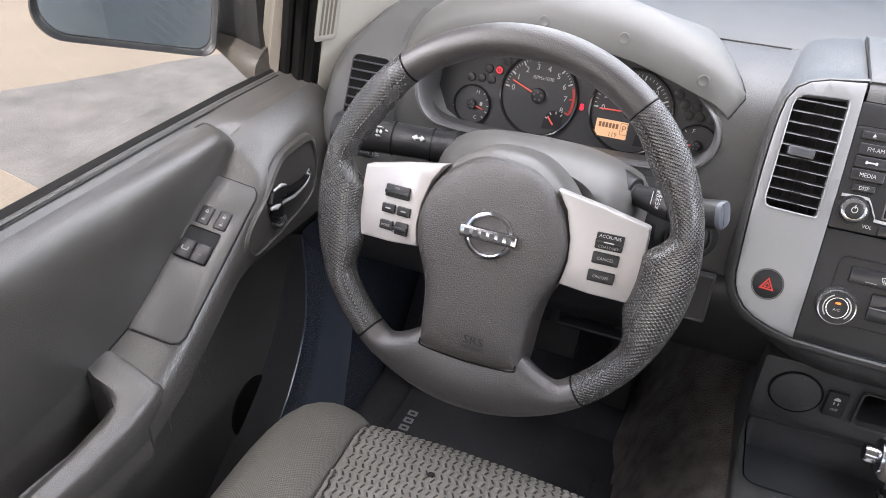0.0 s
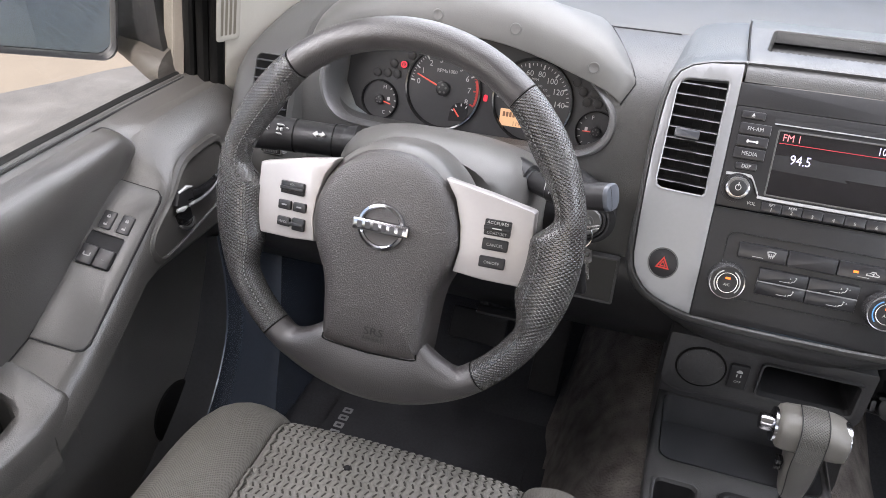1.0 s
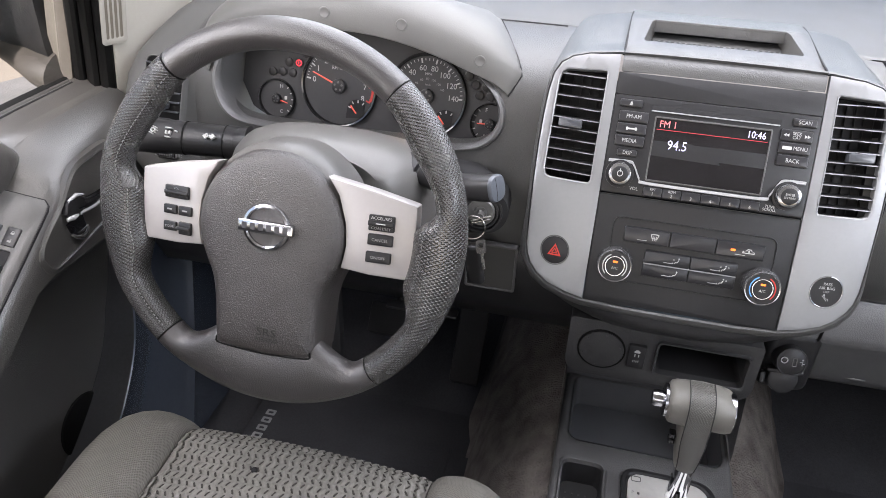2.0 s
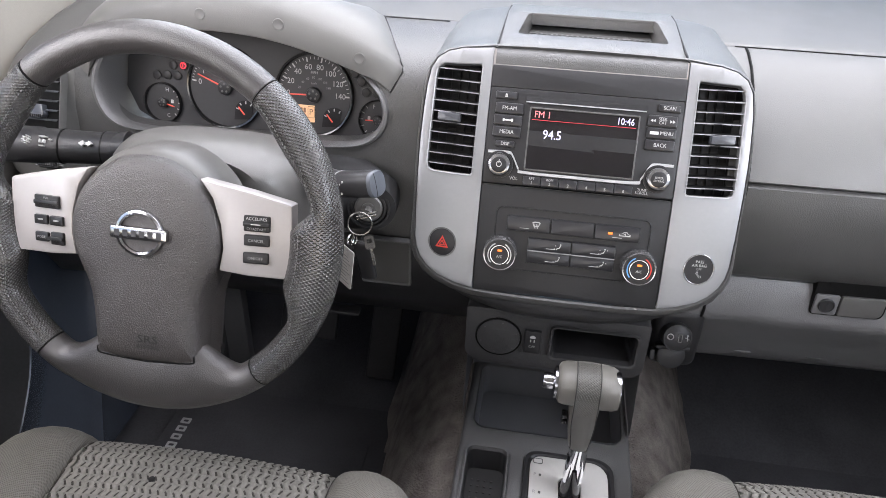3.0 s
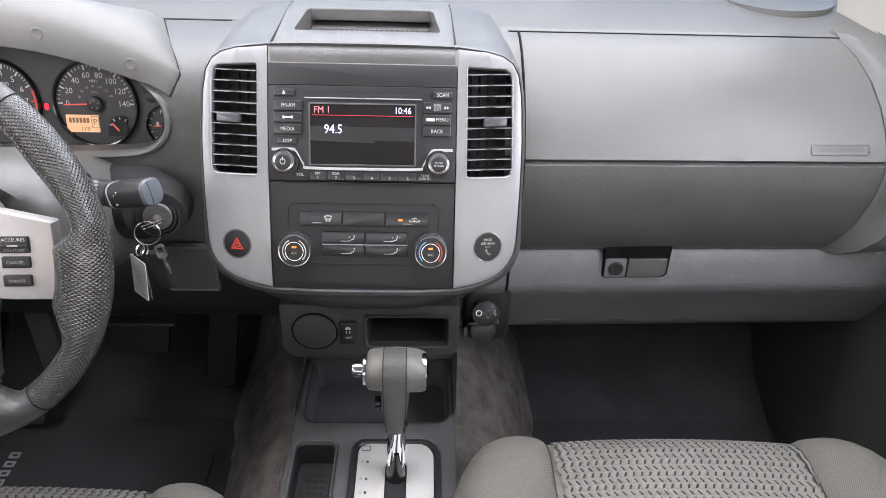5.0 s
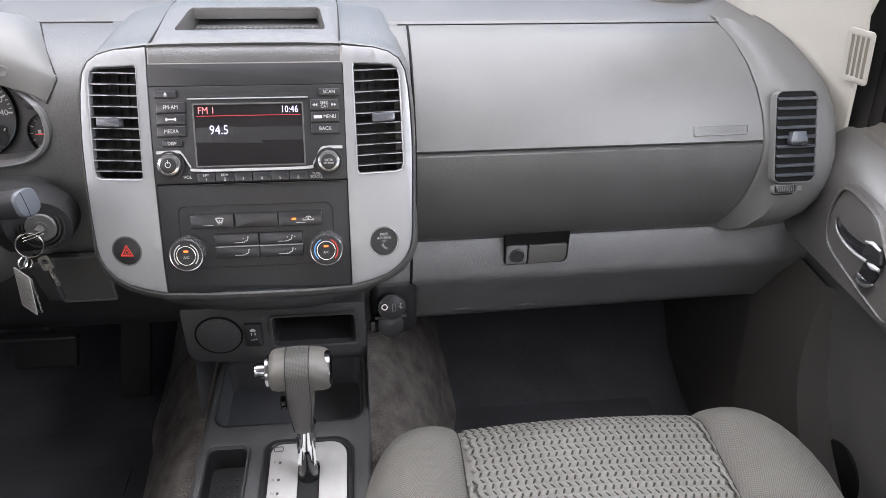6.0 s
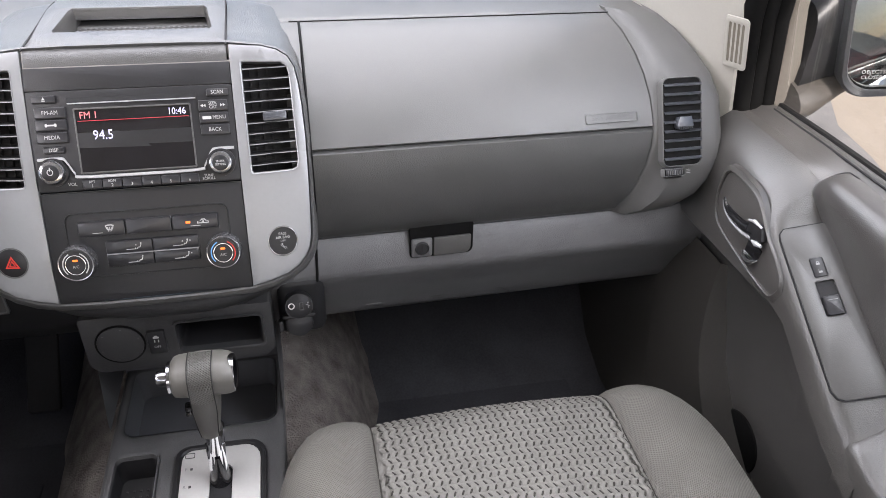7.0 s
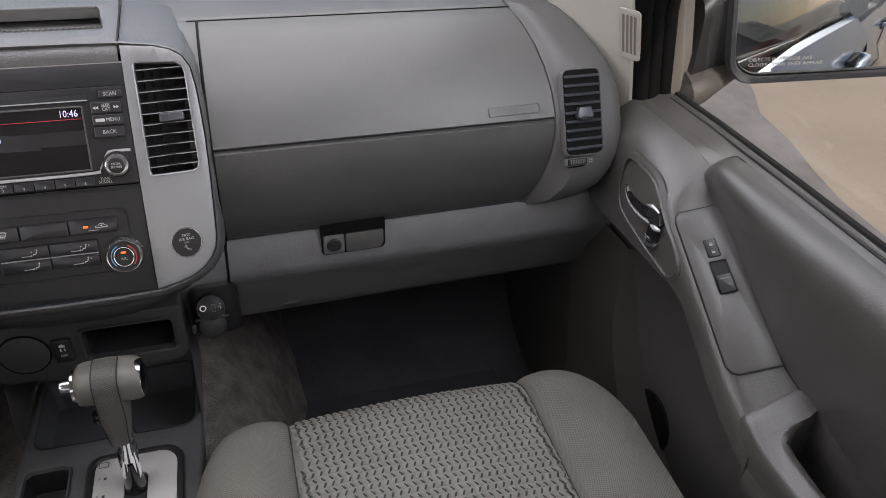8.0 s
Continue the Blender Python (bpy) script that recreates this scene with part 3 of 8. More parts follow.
def door(s):
    driver = s < 0
    d = thing("door_1" if driver else "door_2", (s * 0.74, -0.3, 0.0), "grey moulded front door panel with sloping switch panel and pull pocket", "door", "front doors", "structure")
    part("panel", door_skin(s), DOOR, d)
    part("panel_front", grid([[(s * x, y, z) for x, z in skin_row(0.076)[14:]] for y in (0.0762, 0.15, 0.24)]), DOOR, d, "front end of the panel beside the footwell")
    # pad seam: the upper pad starts at a curved joint
    upper, edge_top, edge_low = [], [], []
    for y, zu, zl in PAD_ENDS + [(y, door_at(y)[0] - 0.001, door_at(y)[4] + 0.001) for y in (-0.175, -0.2, -0.23, -0.26, -0.285, -0.33, -0.42, -0.5, -0.6, -0.72, -0.86)]:
        nose = min(1.0, math.sqrt(max(0.0, (-0.0950 - y) / 0.035)))
        row = []
        for k in range(19):
            t = (k / 18) ** 1.5
            z = lerp(zu, zl, t)
            x = lerp(0.7675, max(0.7530, door_at(y)[3]), max(0.0, min(1.0, (0.598 - z) / max(0.03, 0.598 - door_at(y)[4])))) - 0.0015
            row.append((s * (x - nose * (0.010 * math.sin(math.pi * t ** 0.62) + 0.015 * math.sin(math.pi * t ** 0.42) ** 1.3)), y, z))
        upper.append(row)
        edge_top.append(Vector(row[0]))
        edge_low.append(Vector(row[-1]))
    part("upper_pad", grid(upper), DOOR, d, "padded upper door panel with rounded front end")
    line = list(reversed(edge_top[:7])) + edge_low[:14]
    part("pad_joint", tube(line, 0.0011, 6), MATT, d, "dark joint line of the padded upper panel")
    # sill seal strip and window glass
    part("sill_strip", tube([(s * 0.790, y, door_at(y)[0] + 0.004) for y in (0.05, -0.05, -0.2, -0.4, -0.6, -0.86)], 0.0055, 8, squash=1.3), RUBBER, d, "black window wiping seal")
    part("sill_groove", tube([(s * 0.7755, y, door_at(y)[0] + 0.0035) for y in (0.045, -0.05, -0.2, -0.4, -0.6, -0.86)], 0.0014, 6), MATT, d, "dark groove beside the sill")
    part("sill_ridge", tube([(s * 0.781, y, door_at(y)[0] + 0.0045) for y in (0.045, -0.05, -0.2, -0.4, -0.6, -0.86)], 0.0026, 8), DOOR, d)
    f, length = switch_map(s)
    half = length / 2
    seams = [(-0.0190, half), (0.0255, half), (0.0255, -half), (-0.0150, -half), (-0.0215, -half + 0.004), (-0.0245, -half + 0.012), (-0.0255, half - 0.012), (-0.0240, half - 0.005)]
    hole = rrect(0.0060, 0.0120, 0.034, 0.040, 0.0015, 2) if driver else rrect(0.0020, 0.0120, 0.018, 0.040, 0.0015, 2)
    panel = part("switch_panel", mapped(plate([seams, hole], -0.004, 0.0015, 0.0010), f), SATIN, d, "smooth grey switch panel")
    part("panel_joint", mapped(plate([[(u * 1.035, v + (0.0012 if v > 0 else -0.0012)) for u, v in seams]], -0.004, 0.0003), f), MATT, d, "dark joint round the switch panel")
    if driver:
        part("switch_well", mapped(plate([rrect(0.006, 0.012, 0.036, 0.042, 0.001, 2)], -0.008, -0.0035), f), SEAL, panel)
        for cu in (-0.002, 0.0145):
            rocker(f, "window_switch", cu, 0.0035, 0.0160, 0.0225, panel, 0.0055, [(0, -0.002, 0.006, 0.0012), (-0.003, 0.0, 0.0012, 0.004), (0.003, 0.0, 0.0012, 0.004)] if cu > 0.01 else [(0, -0.002, 0.003, 0.0006)])
        for cu in (-0.006, 0.013):
            rocker(f, "lock_switch", cu, 0.0480, 0.0135, 0.0225, panel, 0.0035, [(0, 0.0062, 0.0022, 0.0005), (-0.0010, 0.0053, 0.0005, 0.0018), (0.0010, 0.0053, 0.0005, 0.0018), (0, 0.0036, 0.0036, 0.0022), (0, -0.0058, 0.0036, 0.0022), (-0.0012, -0.0036, 0.0005, 0.0018)])
    else:
        part("switch_well", mapped(plate([rrect(0.002, 0.012, 0.020, 0.042, 0.001, 2)], -0.008, -0.0035), f), SEAL, panel)
        rocker(f, "window_switch", 0.002, 0.0030, 0.0160, 0.0220, panel, 0.0055, [(0, 0.006, 0.010, 0.0006)])
        rocker(f, "lock_switch", 0.001, 0.0480, 0.0135, 0.0225, panel, 0.0035, [(0, 0.0062, 0.0022, 0.0005), (-0.0010, 0.0053, 0.0005, 0.0018), (0.0010, 0.0053, 0.0005, 0.0018), (0, 0.0036, 0.0036, 0.0022), (0, -0.0058, 0.0036, 0.0022), (-0.0012, -0.0036, 0.0005, 0.0018)])
    # pull handle: a raised rim round a deep pocket
    rows = []
    for y, zi, zo, xi, xo in ((-0.3085, 0.372, 0.399, 0.704, 0.777), (-0.3100, 0.3855, 0.4125, 0.7035, 0.777), (-0.3130, 0.3885, 0.4155, 0.703, 0.777), (-0.3180, 0.3895, 0.4165, 0.7025, 0.777), (-0.330, 0.3860, 0.4120, 0.7020, 0.777), (-0.341, 0.3820, 0.4080, 0.7020, 0.777),
                              (-0.3455, 0.3805, 0.4020, 0.7020, 0.762), (-0.349, 0.3795, 0.3900, 0.7020, 0.7420), (-0.356, 0.3775, 0.3830, 0.7020, 0.7310), (-0.37, 0.3750, 0.3790, 0.7025, 0.7300), (-0.42, 0.3710, 0.3740, 0.7040, 0.7280), (-0.50, 0.3695, 0.3720, 0.7060, 0.7270), (-0.62, 0.3695, 0.3720, 0.7070, 0.7270), (-0.85, 0.3690, 0.3715, 0.7070, 0.7270)):
        rows.append([(s * x, y, z) for x, z in ((xi + 0.001, zi - 0.060), (xi - 0.003, zi - 0.022), (xi - 0.003, zi - 0.009), (xi + 0.0005, zi - 0.0020), (xi + 0.0065, zi + 0.0012), (lerp(xi, xo, 0.5), lerp(zi, zo, 0.5) + 0.0030), (xo - 0.0065, zo + 0.0010), (xo - 0.001, zo - 0.0035), (xo, zo - 0.010), (xo + 0.001, zo - 0.070))])
    part("pull_handle", grid(rows), DOOR, d, "grey pull handle rim of the door pocket")
    # inside release: recessed bowl, dark plate and chrome lever
    g = plane_map((s * 0.6965, -0.06, 0.500), (0, -1, 0), (0, 0, 1), (-s, 0, 0))
    inner = [(-0.045, 0.052), (-0.012, 0.0525), (0.020, 0.046), (0.049, 0.018), (0.074, 0.001), (0.090, -0.013), (0.094, -0.028), (0.083, -0.0445), (0.060, -0.044), (0.009, -0.035), (-0.042, -0.0215), (-0.0575, 0.005), (-0.056, 0.036)]
    inner = [(p.x, p.y) for p in smooth_path([(a, b, 0) for a, b in inner], 4, closed=True)]
    bowl = [(0.018 + (a - 0.018) * 1.085, 0.003 + (b - 0.003) * 1.16) for a, b in inner]
    ring = grid([[g(a, b, w) for a, b in o] for o, w in ((bowl, -0.006), ([(lerp(a, c, 0.10), lerp(b, e, 0.10)) for (a, b), (c, e) in zip(bowl, inner)], 0.0012), ([(lerp(a, c, 0.55), lerp(b, e, 0.55)) for (a, b), (c, e) in zip(bowl, inner)], 0.0022), ([(lerp(a, c, 0.85), lerp(b, e, 0.85)) for (a, b), (c, e) in zip(bowl, inner)], 0.0035), (inner, 0.0025), (inner, -0.016))], close_u=True)
    part("release_bezel", ring, DOOR, d, "grey rounded bezel of the inside release")
    part("release_bowl", mapped(plate([inner], -0.018, -0.0060), g), BLACK, d, "dark release bowl")
    lever = smooth_path([(-0.045, 0.012, 0.002), (-0.036, 0.004, 0.004), (-0.018, -0.001, 0.006), (0.007, -0.002, 0.007), (0.031, 0.001, 0.007)], 6)
    part("release_lever", tube([g(*p) for p in lever], [0.0008 + 0.0017 * i / 24 for i in range(25)], 10, squash=0.8), LEVER, d, "chrome edge of the inside door lever")
    blade = [[g(p.x, p.y + dv * (0.3 + 0.7 * i / 24), p.z + dw) for dv, dw in ((0.001, -0.001), (0.006, 0.001), (0.012, 0.0), (0.017, -0.004))] for i, p in enumerate(lever)]
    part("lever_blade", grid(blade), GLOSS, d, "gloss black lever blade")
    part("lever_end", mapped(plate([[(0.018, 0.004), (0.020, 0.018), (0.036, 0.023), (0.045, 0.021), (0.051, 0.009), (0.045, 0.001), (0.032, -0.001)]], -0.006, 0.0078, 0.002), g), BLACK, d, "black lever end")
    part("lever_cap", tube([g(*p) for p in ((0.018, 0.0195, 0.006), (0.030, 0.0245, 0.0075), (0.043, 0.0225, 0.006))], [0.0016, 0.0026, 0.0016], 10), LEVER, d, "chrome edge above the lever end")
    part("lever_cap", tube([g(*p) for p in ((0.035, 0.001, 0.008), (0.044, 0.002, 0.0085), (0.052, 0.003, 0.007))], [0.0014, 0.0034, 0.0022], 10), LEVER, d, "chrome tip of the lever")
    part("lock_lug", tube([g(*p) for p in smooth_path([(0.017, -0.024, 0.001), (0.026, -0.0285, 0.004), (0.038, -0.028, 0.005), (0.049, -0.019, 0.003)], 5)], [0.0012 + 0.0026 * math.sin(math.pi * i / 15) for i in range(16)], 10), CHROME, d, "chrome lock lug")
    part("lock_body", mapped(plate([[(0.020, -0.022), (0.030, -0.026), (0.040, -0.025), (0.048, -0.018), (0.050, -0.006), (0.034, -0.003), (0.022, -0.006)]], -0.006, 0.003, 0.002), g), GLOSS, d, "gloss black lock body")
    # round speaker pocket low on the panel
    h = plane_map((s * 0.747, -0.124, 0.174), (0, -1, 0), (0, 0, 1), (-s, 0, 0))
    part("lower_pocket", mapped(plate([ngon(0.0, 0.0, 0.045, 28, 0.047)], -0.002, 0.006, 0.003), h), SEAL, d, "dark rounded lower pocket")
    # window pane
    rows = [[(s * (0.796 - lean(z)), y0, z), (s * (0.796 - lean(z)), -0.45, z), (s * (0.796 - lean(z)), -0.86, z)] for z, y0 in ((0.585, 0.062), (0.80, 0.036), (1.09, -0.08))]
    pane = single("window_1" if driver else "window_2", grid(rows), GLASS, "clear front door window glass", "window", "structure")
    pane.modifiers.new("thick", "SOLIDIFY").thickness = 0.004
    pane.visible_shadow = False
    # kick trim with two soft ridges running down to the sill
    rows = []
    for z, y_a, y_b in smooth_path([(0.40, 0.000, 0.160), (0.33, -0.006, 0.140), (0.26, -0.028, 0.115), (0.20, -0.075, 0.092), (0.15, -0.135, 0.073), (0.10, -0.205, 0.047), (0.0, -0.320, 0.0)], 4):
        row = [(0.775, y_a - 0.040), (0.745, y_a - 0.016), (0.732, y_a - 0.006), (0.7245, y_a - 0.002), (0.7230, y_a), (0.7240, y_a + 0.003), (0.7280, y_a + 0.009), (0.7280, lerp(y_a, y_b, 0.5)), (0.7260, y_b - 0.014), (0.7200, y_b - 0.006), (0.7160, y_b), (0.7180, y_b + 0.004), (0.7280, y_b + 0.010), (0.734, y_b + 0.030), (0.735, 0.40)]
        if not driver:
            row = [(max(x, 0.7275), y) for x, y in row]
        rows.append([(s * (x - 0.10 * (0.40 - z)), y, z) for x, y in row])
    # Same trim both sides: skylit tone for the driver, shaded tone for the passenger.
    part("kick_trim", grid([r[3:] for r in rows]), KICK if driver else KICK_SHADED, d, "dark kick trim with two soft ridges", sharp=60)
    # Outer face is coloured dark in place of the shadow on the door panel.
    part("trim_edge", grid([r[:4] for r in rows]), MATT if driver else KICK_SHADED, d, "black edge between the door and the kick trim", sharp=60)
    return d


door(-1)
door(1)

# ---- dashboard ----
dash = thing("dashboard", (0, 0.3, 0.4), "grey grained dashboard with padded top and end pods", "dashboard", "", "structure")

def dash_shift(x):
    t = (abs(x) - 0.18) / 0.43
    return 0.020 * t, -0.005 * t


# broad top from the front seam to the windscreen
rows = []
for t, z in ((0.0, 0.690), (0.0, 0.6975), (0.002, 0.6997), (0.012, 0.7015), (0.04, 0.7045), (0.14, 0.711), (0.32, 0.718), (0.65, 0.722)):
    half = 0.66 if t < 0.1 else 0.70
    row = []
    for k in range(29):
        x = half * (k / 14 - 1)
        y0 = 0.192 if x < -0.12 else 0.1705 + dash_shift(max(0.18, x))[0]
        row.append((x, lerp(y0, 0.82, t / 0.65), z + dash_shift(max(0.18, x))[1] * (x > 0.15) * (t < 0.1)))
    rows.append(row)
part("top_pad", grid(rows), PAD, dash, "smooth grey dash top")
g = plane_map((0, 0.62, 0.7245), (1, 0, 0), (0, 1, 0))
part("defroster_grille", mapped(plate([rrect(0, 0, 1.1, 0.03, 0.01)] + [rrect(-0.52 + 0.02 * k, 0, 0.014, 0.02, 0.003, 2) for k in range(53)], -0.004, 0.003), g), SATIN, dash, "slotted defroster grille")
part("defroster_duct", mapped(plate([rrect(0, 0, 1.08, 0.026, 0.008)], -0.01, 0.0008), g), MATT, dash)
g = plane_map((0.560, 0.330, 0.7112), (1, 0, 0), (0, 1, 0))
grille = part("speaker_grille", mapped(plate([ngon(0, 0, 0.078, 48)], -0.010, 0.0002), g), PAD, dash, "round fine-meshed dash speaker grille")
pits = bmesh.new()
for i in range(-15, 16):
    for j in range(-15, 16):
        x, y = 0.0048 * (i + 0.5 * (j % 2)), 0.0042 * j
        if math.hypot(x, y) < 0.073:
            joined_ring = [pits.verts.new(g(x + a, y + b, 0.0005)) for a, b in ngon(0, 0, 0.0011, 6)]
            pits.faces.new(joined_ring)
part("grille_mesh", pits, SATIN, grille, "small dark holes of the grille", kind="stuff")

# passenger face: upper pad and glovebox, built across the width
UPPER = [(0.168, 0.6995), (0.150, 0.6975), (0.122, 0.6890), (0.092, 0.6725), (0.066, 0.650), (0.046, 0.627), (0.0335, 0.608), (0.0270, 0.5965), (0.0300, 0.5935)]
GLOVE = [(0.0310, 0.5925), (0.0245, 0.5900), (0.0215, 0.570), (0.0215, 0.545), (0.0260, 0.515), (0.0345, 0.488), (0.0450, 0.4685), (0.0520, 0.4610), (0.0600, 0.4585)]
LEDGE = [(0.0640, 0.4580), (0.0570, 0.4565), (0.0525, 0.4500), (0.0475, 0.432), (0.0428, 0.414), (0.0428, 0.406), (0.0470, 0.396), (0.0590, 0.378), (0.0720, 0.357), (0.0825, 0.335), (0.0950, 0.309), (0.104, 0.298), (0.12, 0.293), (0.17, 0.293), (0.40, 0.293)]


def dash_face(profile, xs, right=None):
    """right: function of z for the end of each row."""
    rows = []
    for y, z in profile:
        row = []
        end = right(z) if right else xs[-1]
        for x in xs:
            xx = xs[0] + (x - xs[0]) * (end - xs[0]) / (xs[-1] - xs[0])
            dy, dz = dash_shift(xx)
            row.append((xx, y + dy, z + dz))
        rows.append(row)
    return grid(rows)


POD_EDGE = [(0.44, 0.575), (0.47, 0.588), (0.50, 0.598), (0.54, 0.606), (0.58, 0.610), (0.62, 0.609), (0.66, 0.602), (0.68, 0.595), (0.70, 0.586)]


def pod_edge(z):
    return table(POD_EDGE, z)[0]


xs = [0.160 + (0.609 - 0.160) * k / 12 for k in range(13)]
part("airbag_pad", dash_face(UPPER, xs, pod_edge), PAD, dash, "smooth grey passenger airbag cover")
g = plane_map((0.5540, 0.0510, 0.6040), (1, 0.05, 0), (0, 0.62, 0.78), (0, -0.78, 0.62))
emb = part("embossed_label", mapped(plate([rrect(0, 0, 0.071, 0.0125, 0.002), rrect(0, 0, 0.0685, 0.0100, 0.0016)], -0.002, 0.0012), g), PAD, dash, "embossed airbag label")
# Letters moulded in the pad, coloured darker in place of relief shading.
lettering("emboss", "SRS AIRBAG", 0.0098, g, SATIN, emb, 0.0016, 1.1)

glove = thing("glovebox", (0.40, 0.06, 0.46), "grey grained glovebox door with a lockable latch", "glovebox")
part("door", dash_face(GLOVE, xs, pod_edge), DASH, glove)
f = plane_map((0.3425, 0.0535, 0.4440), (1, 0.04, 0), (0, 0.05, 1), (0, -1, 0.05))
# Flat black plates stand for the shadow round the latch and in its recess.
part("latch_frame", mapped(plate([rrect(0, 0.002, 0.086, 0.052, (0.012, 0.002, 0.006, 0.008))], -0.02, 0.0012, 0.001), f), SEAL, glove, "dark recess round the latch")
top = [(-0.030, 0.020), (-0.026, 0.030), (0.028, 0.033), (0.038, 0.030), (0.0425, 0.020), (0.042, 0.006), (-0.016, 0.006), (-0.022, 0.014)]
part("finger_recess", mapped(plate([top], -0.02, 0.0024), f), SEAL, glove, "black finger recess above the latch")
part("lock_housing", mapped(plate([rrect(-0.027, -0.008, 0.028, 0.027, 0.003)], -0.004, 0.0042, 0.0012), f), LOWER, glove, "grey lock housing")
lock = part("lock_cylinder", lathe([(0.0095, 0.0), (0.0095, 0.0062), (0.0082, 0.0074), (0.0078, 0.0066), (0.0, 0.0066)], f(-0.027, -0.008, 0), f(0, 0, 1) - f(0, 0, 0), 28, cap=False), BLACK, glove, "round black key lock")
part("key_slot", mapped(plate([rrect(-0.027, -0.008, 0.0026, 0.0085, 0.0004, 1)], 0.0060, 0.0072), f), MATT, lock)
part("latch_paddle", mapped(plate([rrect(0.014, -0.008, 0.051, 0.027, (0.003, 0.002, 0.002, 0.009))], -0.004, 0.0050, 0.0014), f), SATIN, glove, "smooth grey latch paddle")

# lower ledge below the glovebox
xs2 = [0.100 + 0.640 * k / 13 for k in range(14)]
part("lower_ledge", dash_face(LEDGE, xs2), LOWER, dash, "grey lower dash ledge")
for x in (0.254, 0.348, 0.443, 0.537):
    b = bmesh.new()
    bmesh.ops.create_uvsphere(b, u_segments=14, v_segments=8, radius=1)
    part("ledge_dimple", mapped(b, lambda u, v, w: (x + 0.017 * u, 0.0930 + dash_shift(x)[0] + 0.004 * v, 0.3175 + 0.0036 * w)), LOWER, dash, "shallow moulded bump under the ledge")


# dark gap beside the centre stack and the seam behind the airbag cover
gap = [(0.182, y - 0.0006, z) for y, z in UPPER[:-1] + GLOVE[1:-1]]
part("stack_gap", tube(gap, 0.0017, 6), SEAL, dash, "dark gap between the centre stack and the passenger panels")
part("stack_gap", tube([(0.180 - 0.0006 * k, y - 0.0006, z) for k, (y, z) in enumerate(LEDGE[1:11])], 0.0017, 6), SEAL, dash)
part("pad_seam", tube([(x, 0.1685 + dash_shift(x)[0], 0.7000 + dash_shift(x)[1]) for x in [0.17 + 0.035 * k for k in range(13)]], 0.0009, 6), SEAL, dash, "dark seam behind the airbag cover")

PAD_Y = [(0.452, 0.076), (0.4635, 0.0665), (0.483, 0.054), (0.51, 0.0455), (0.54, 0.041), (0.565, 0.041), (0.5915, 0.0465), (0.603, 0.053), (0.622, 0.0655), (0.645, 0.0855), (0.6675, 0.1115), (0.684, 0.1415), (0.695, 0.1875), (0.705, 0.20)]


FACE = [(0.46, 0.047), (0.57, 0.060), (0.60, 0.0637), (0.625, 0.0675), (0.645, 0.0725), (0.658, 0.0780), (0.667, 0.0838), (0.674, 0.0905), (0.680, 0.0990), (0.685, 0.1100), (0.690, 0.1270), (0.694, 0.1470), (0.697, 0.1690), (0.699, 0.1912)]


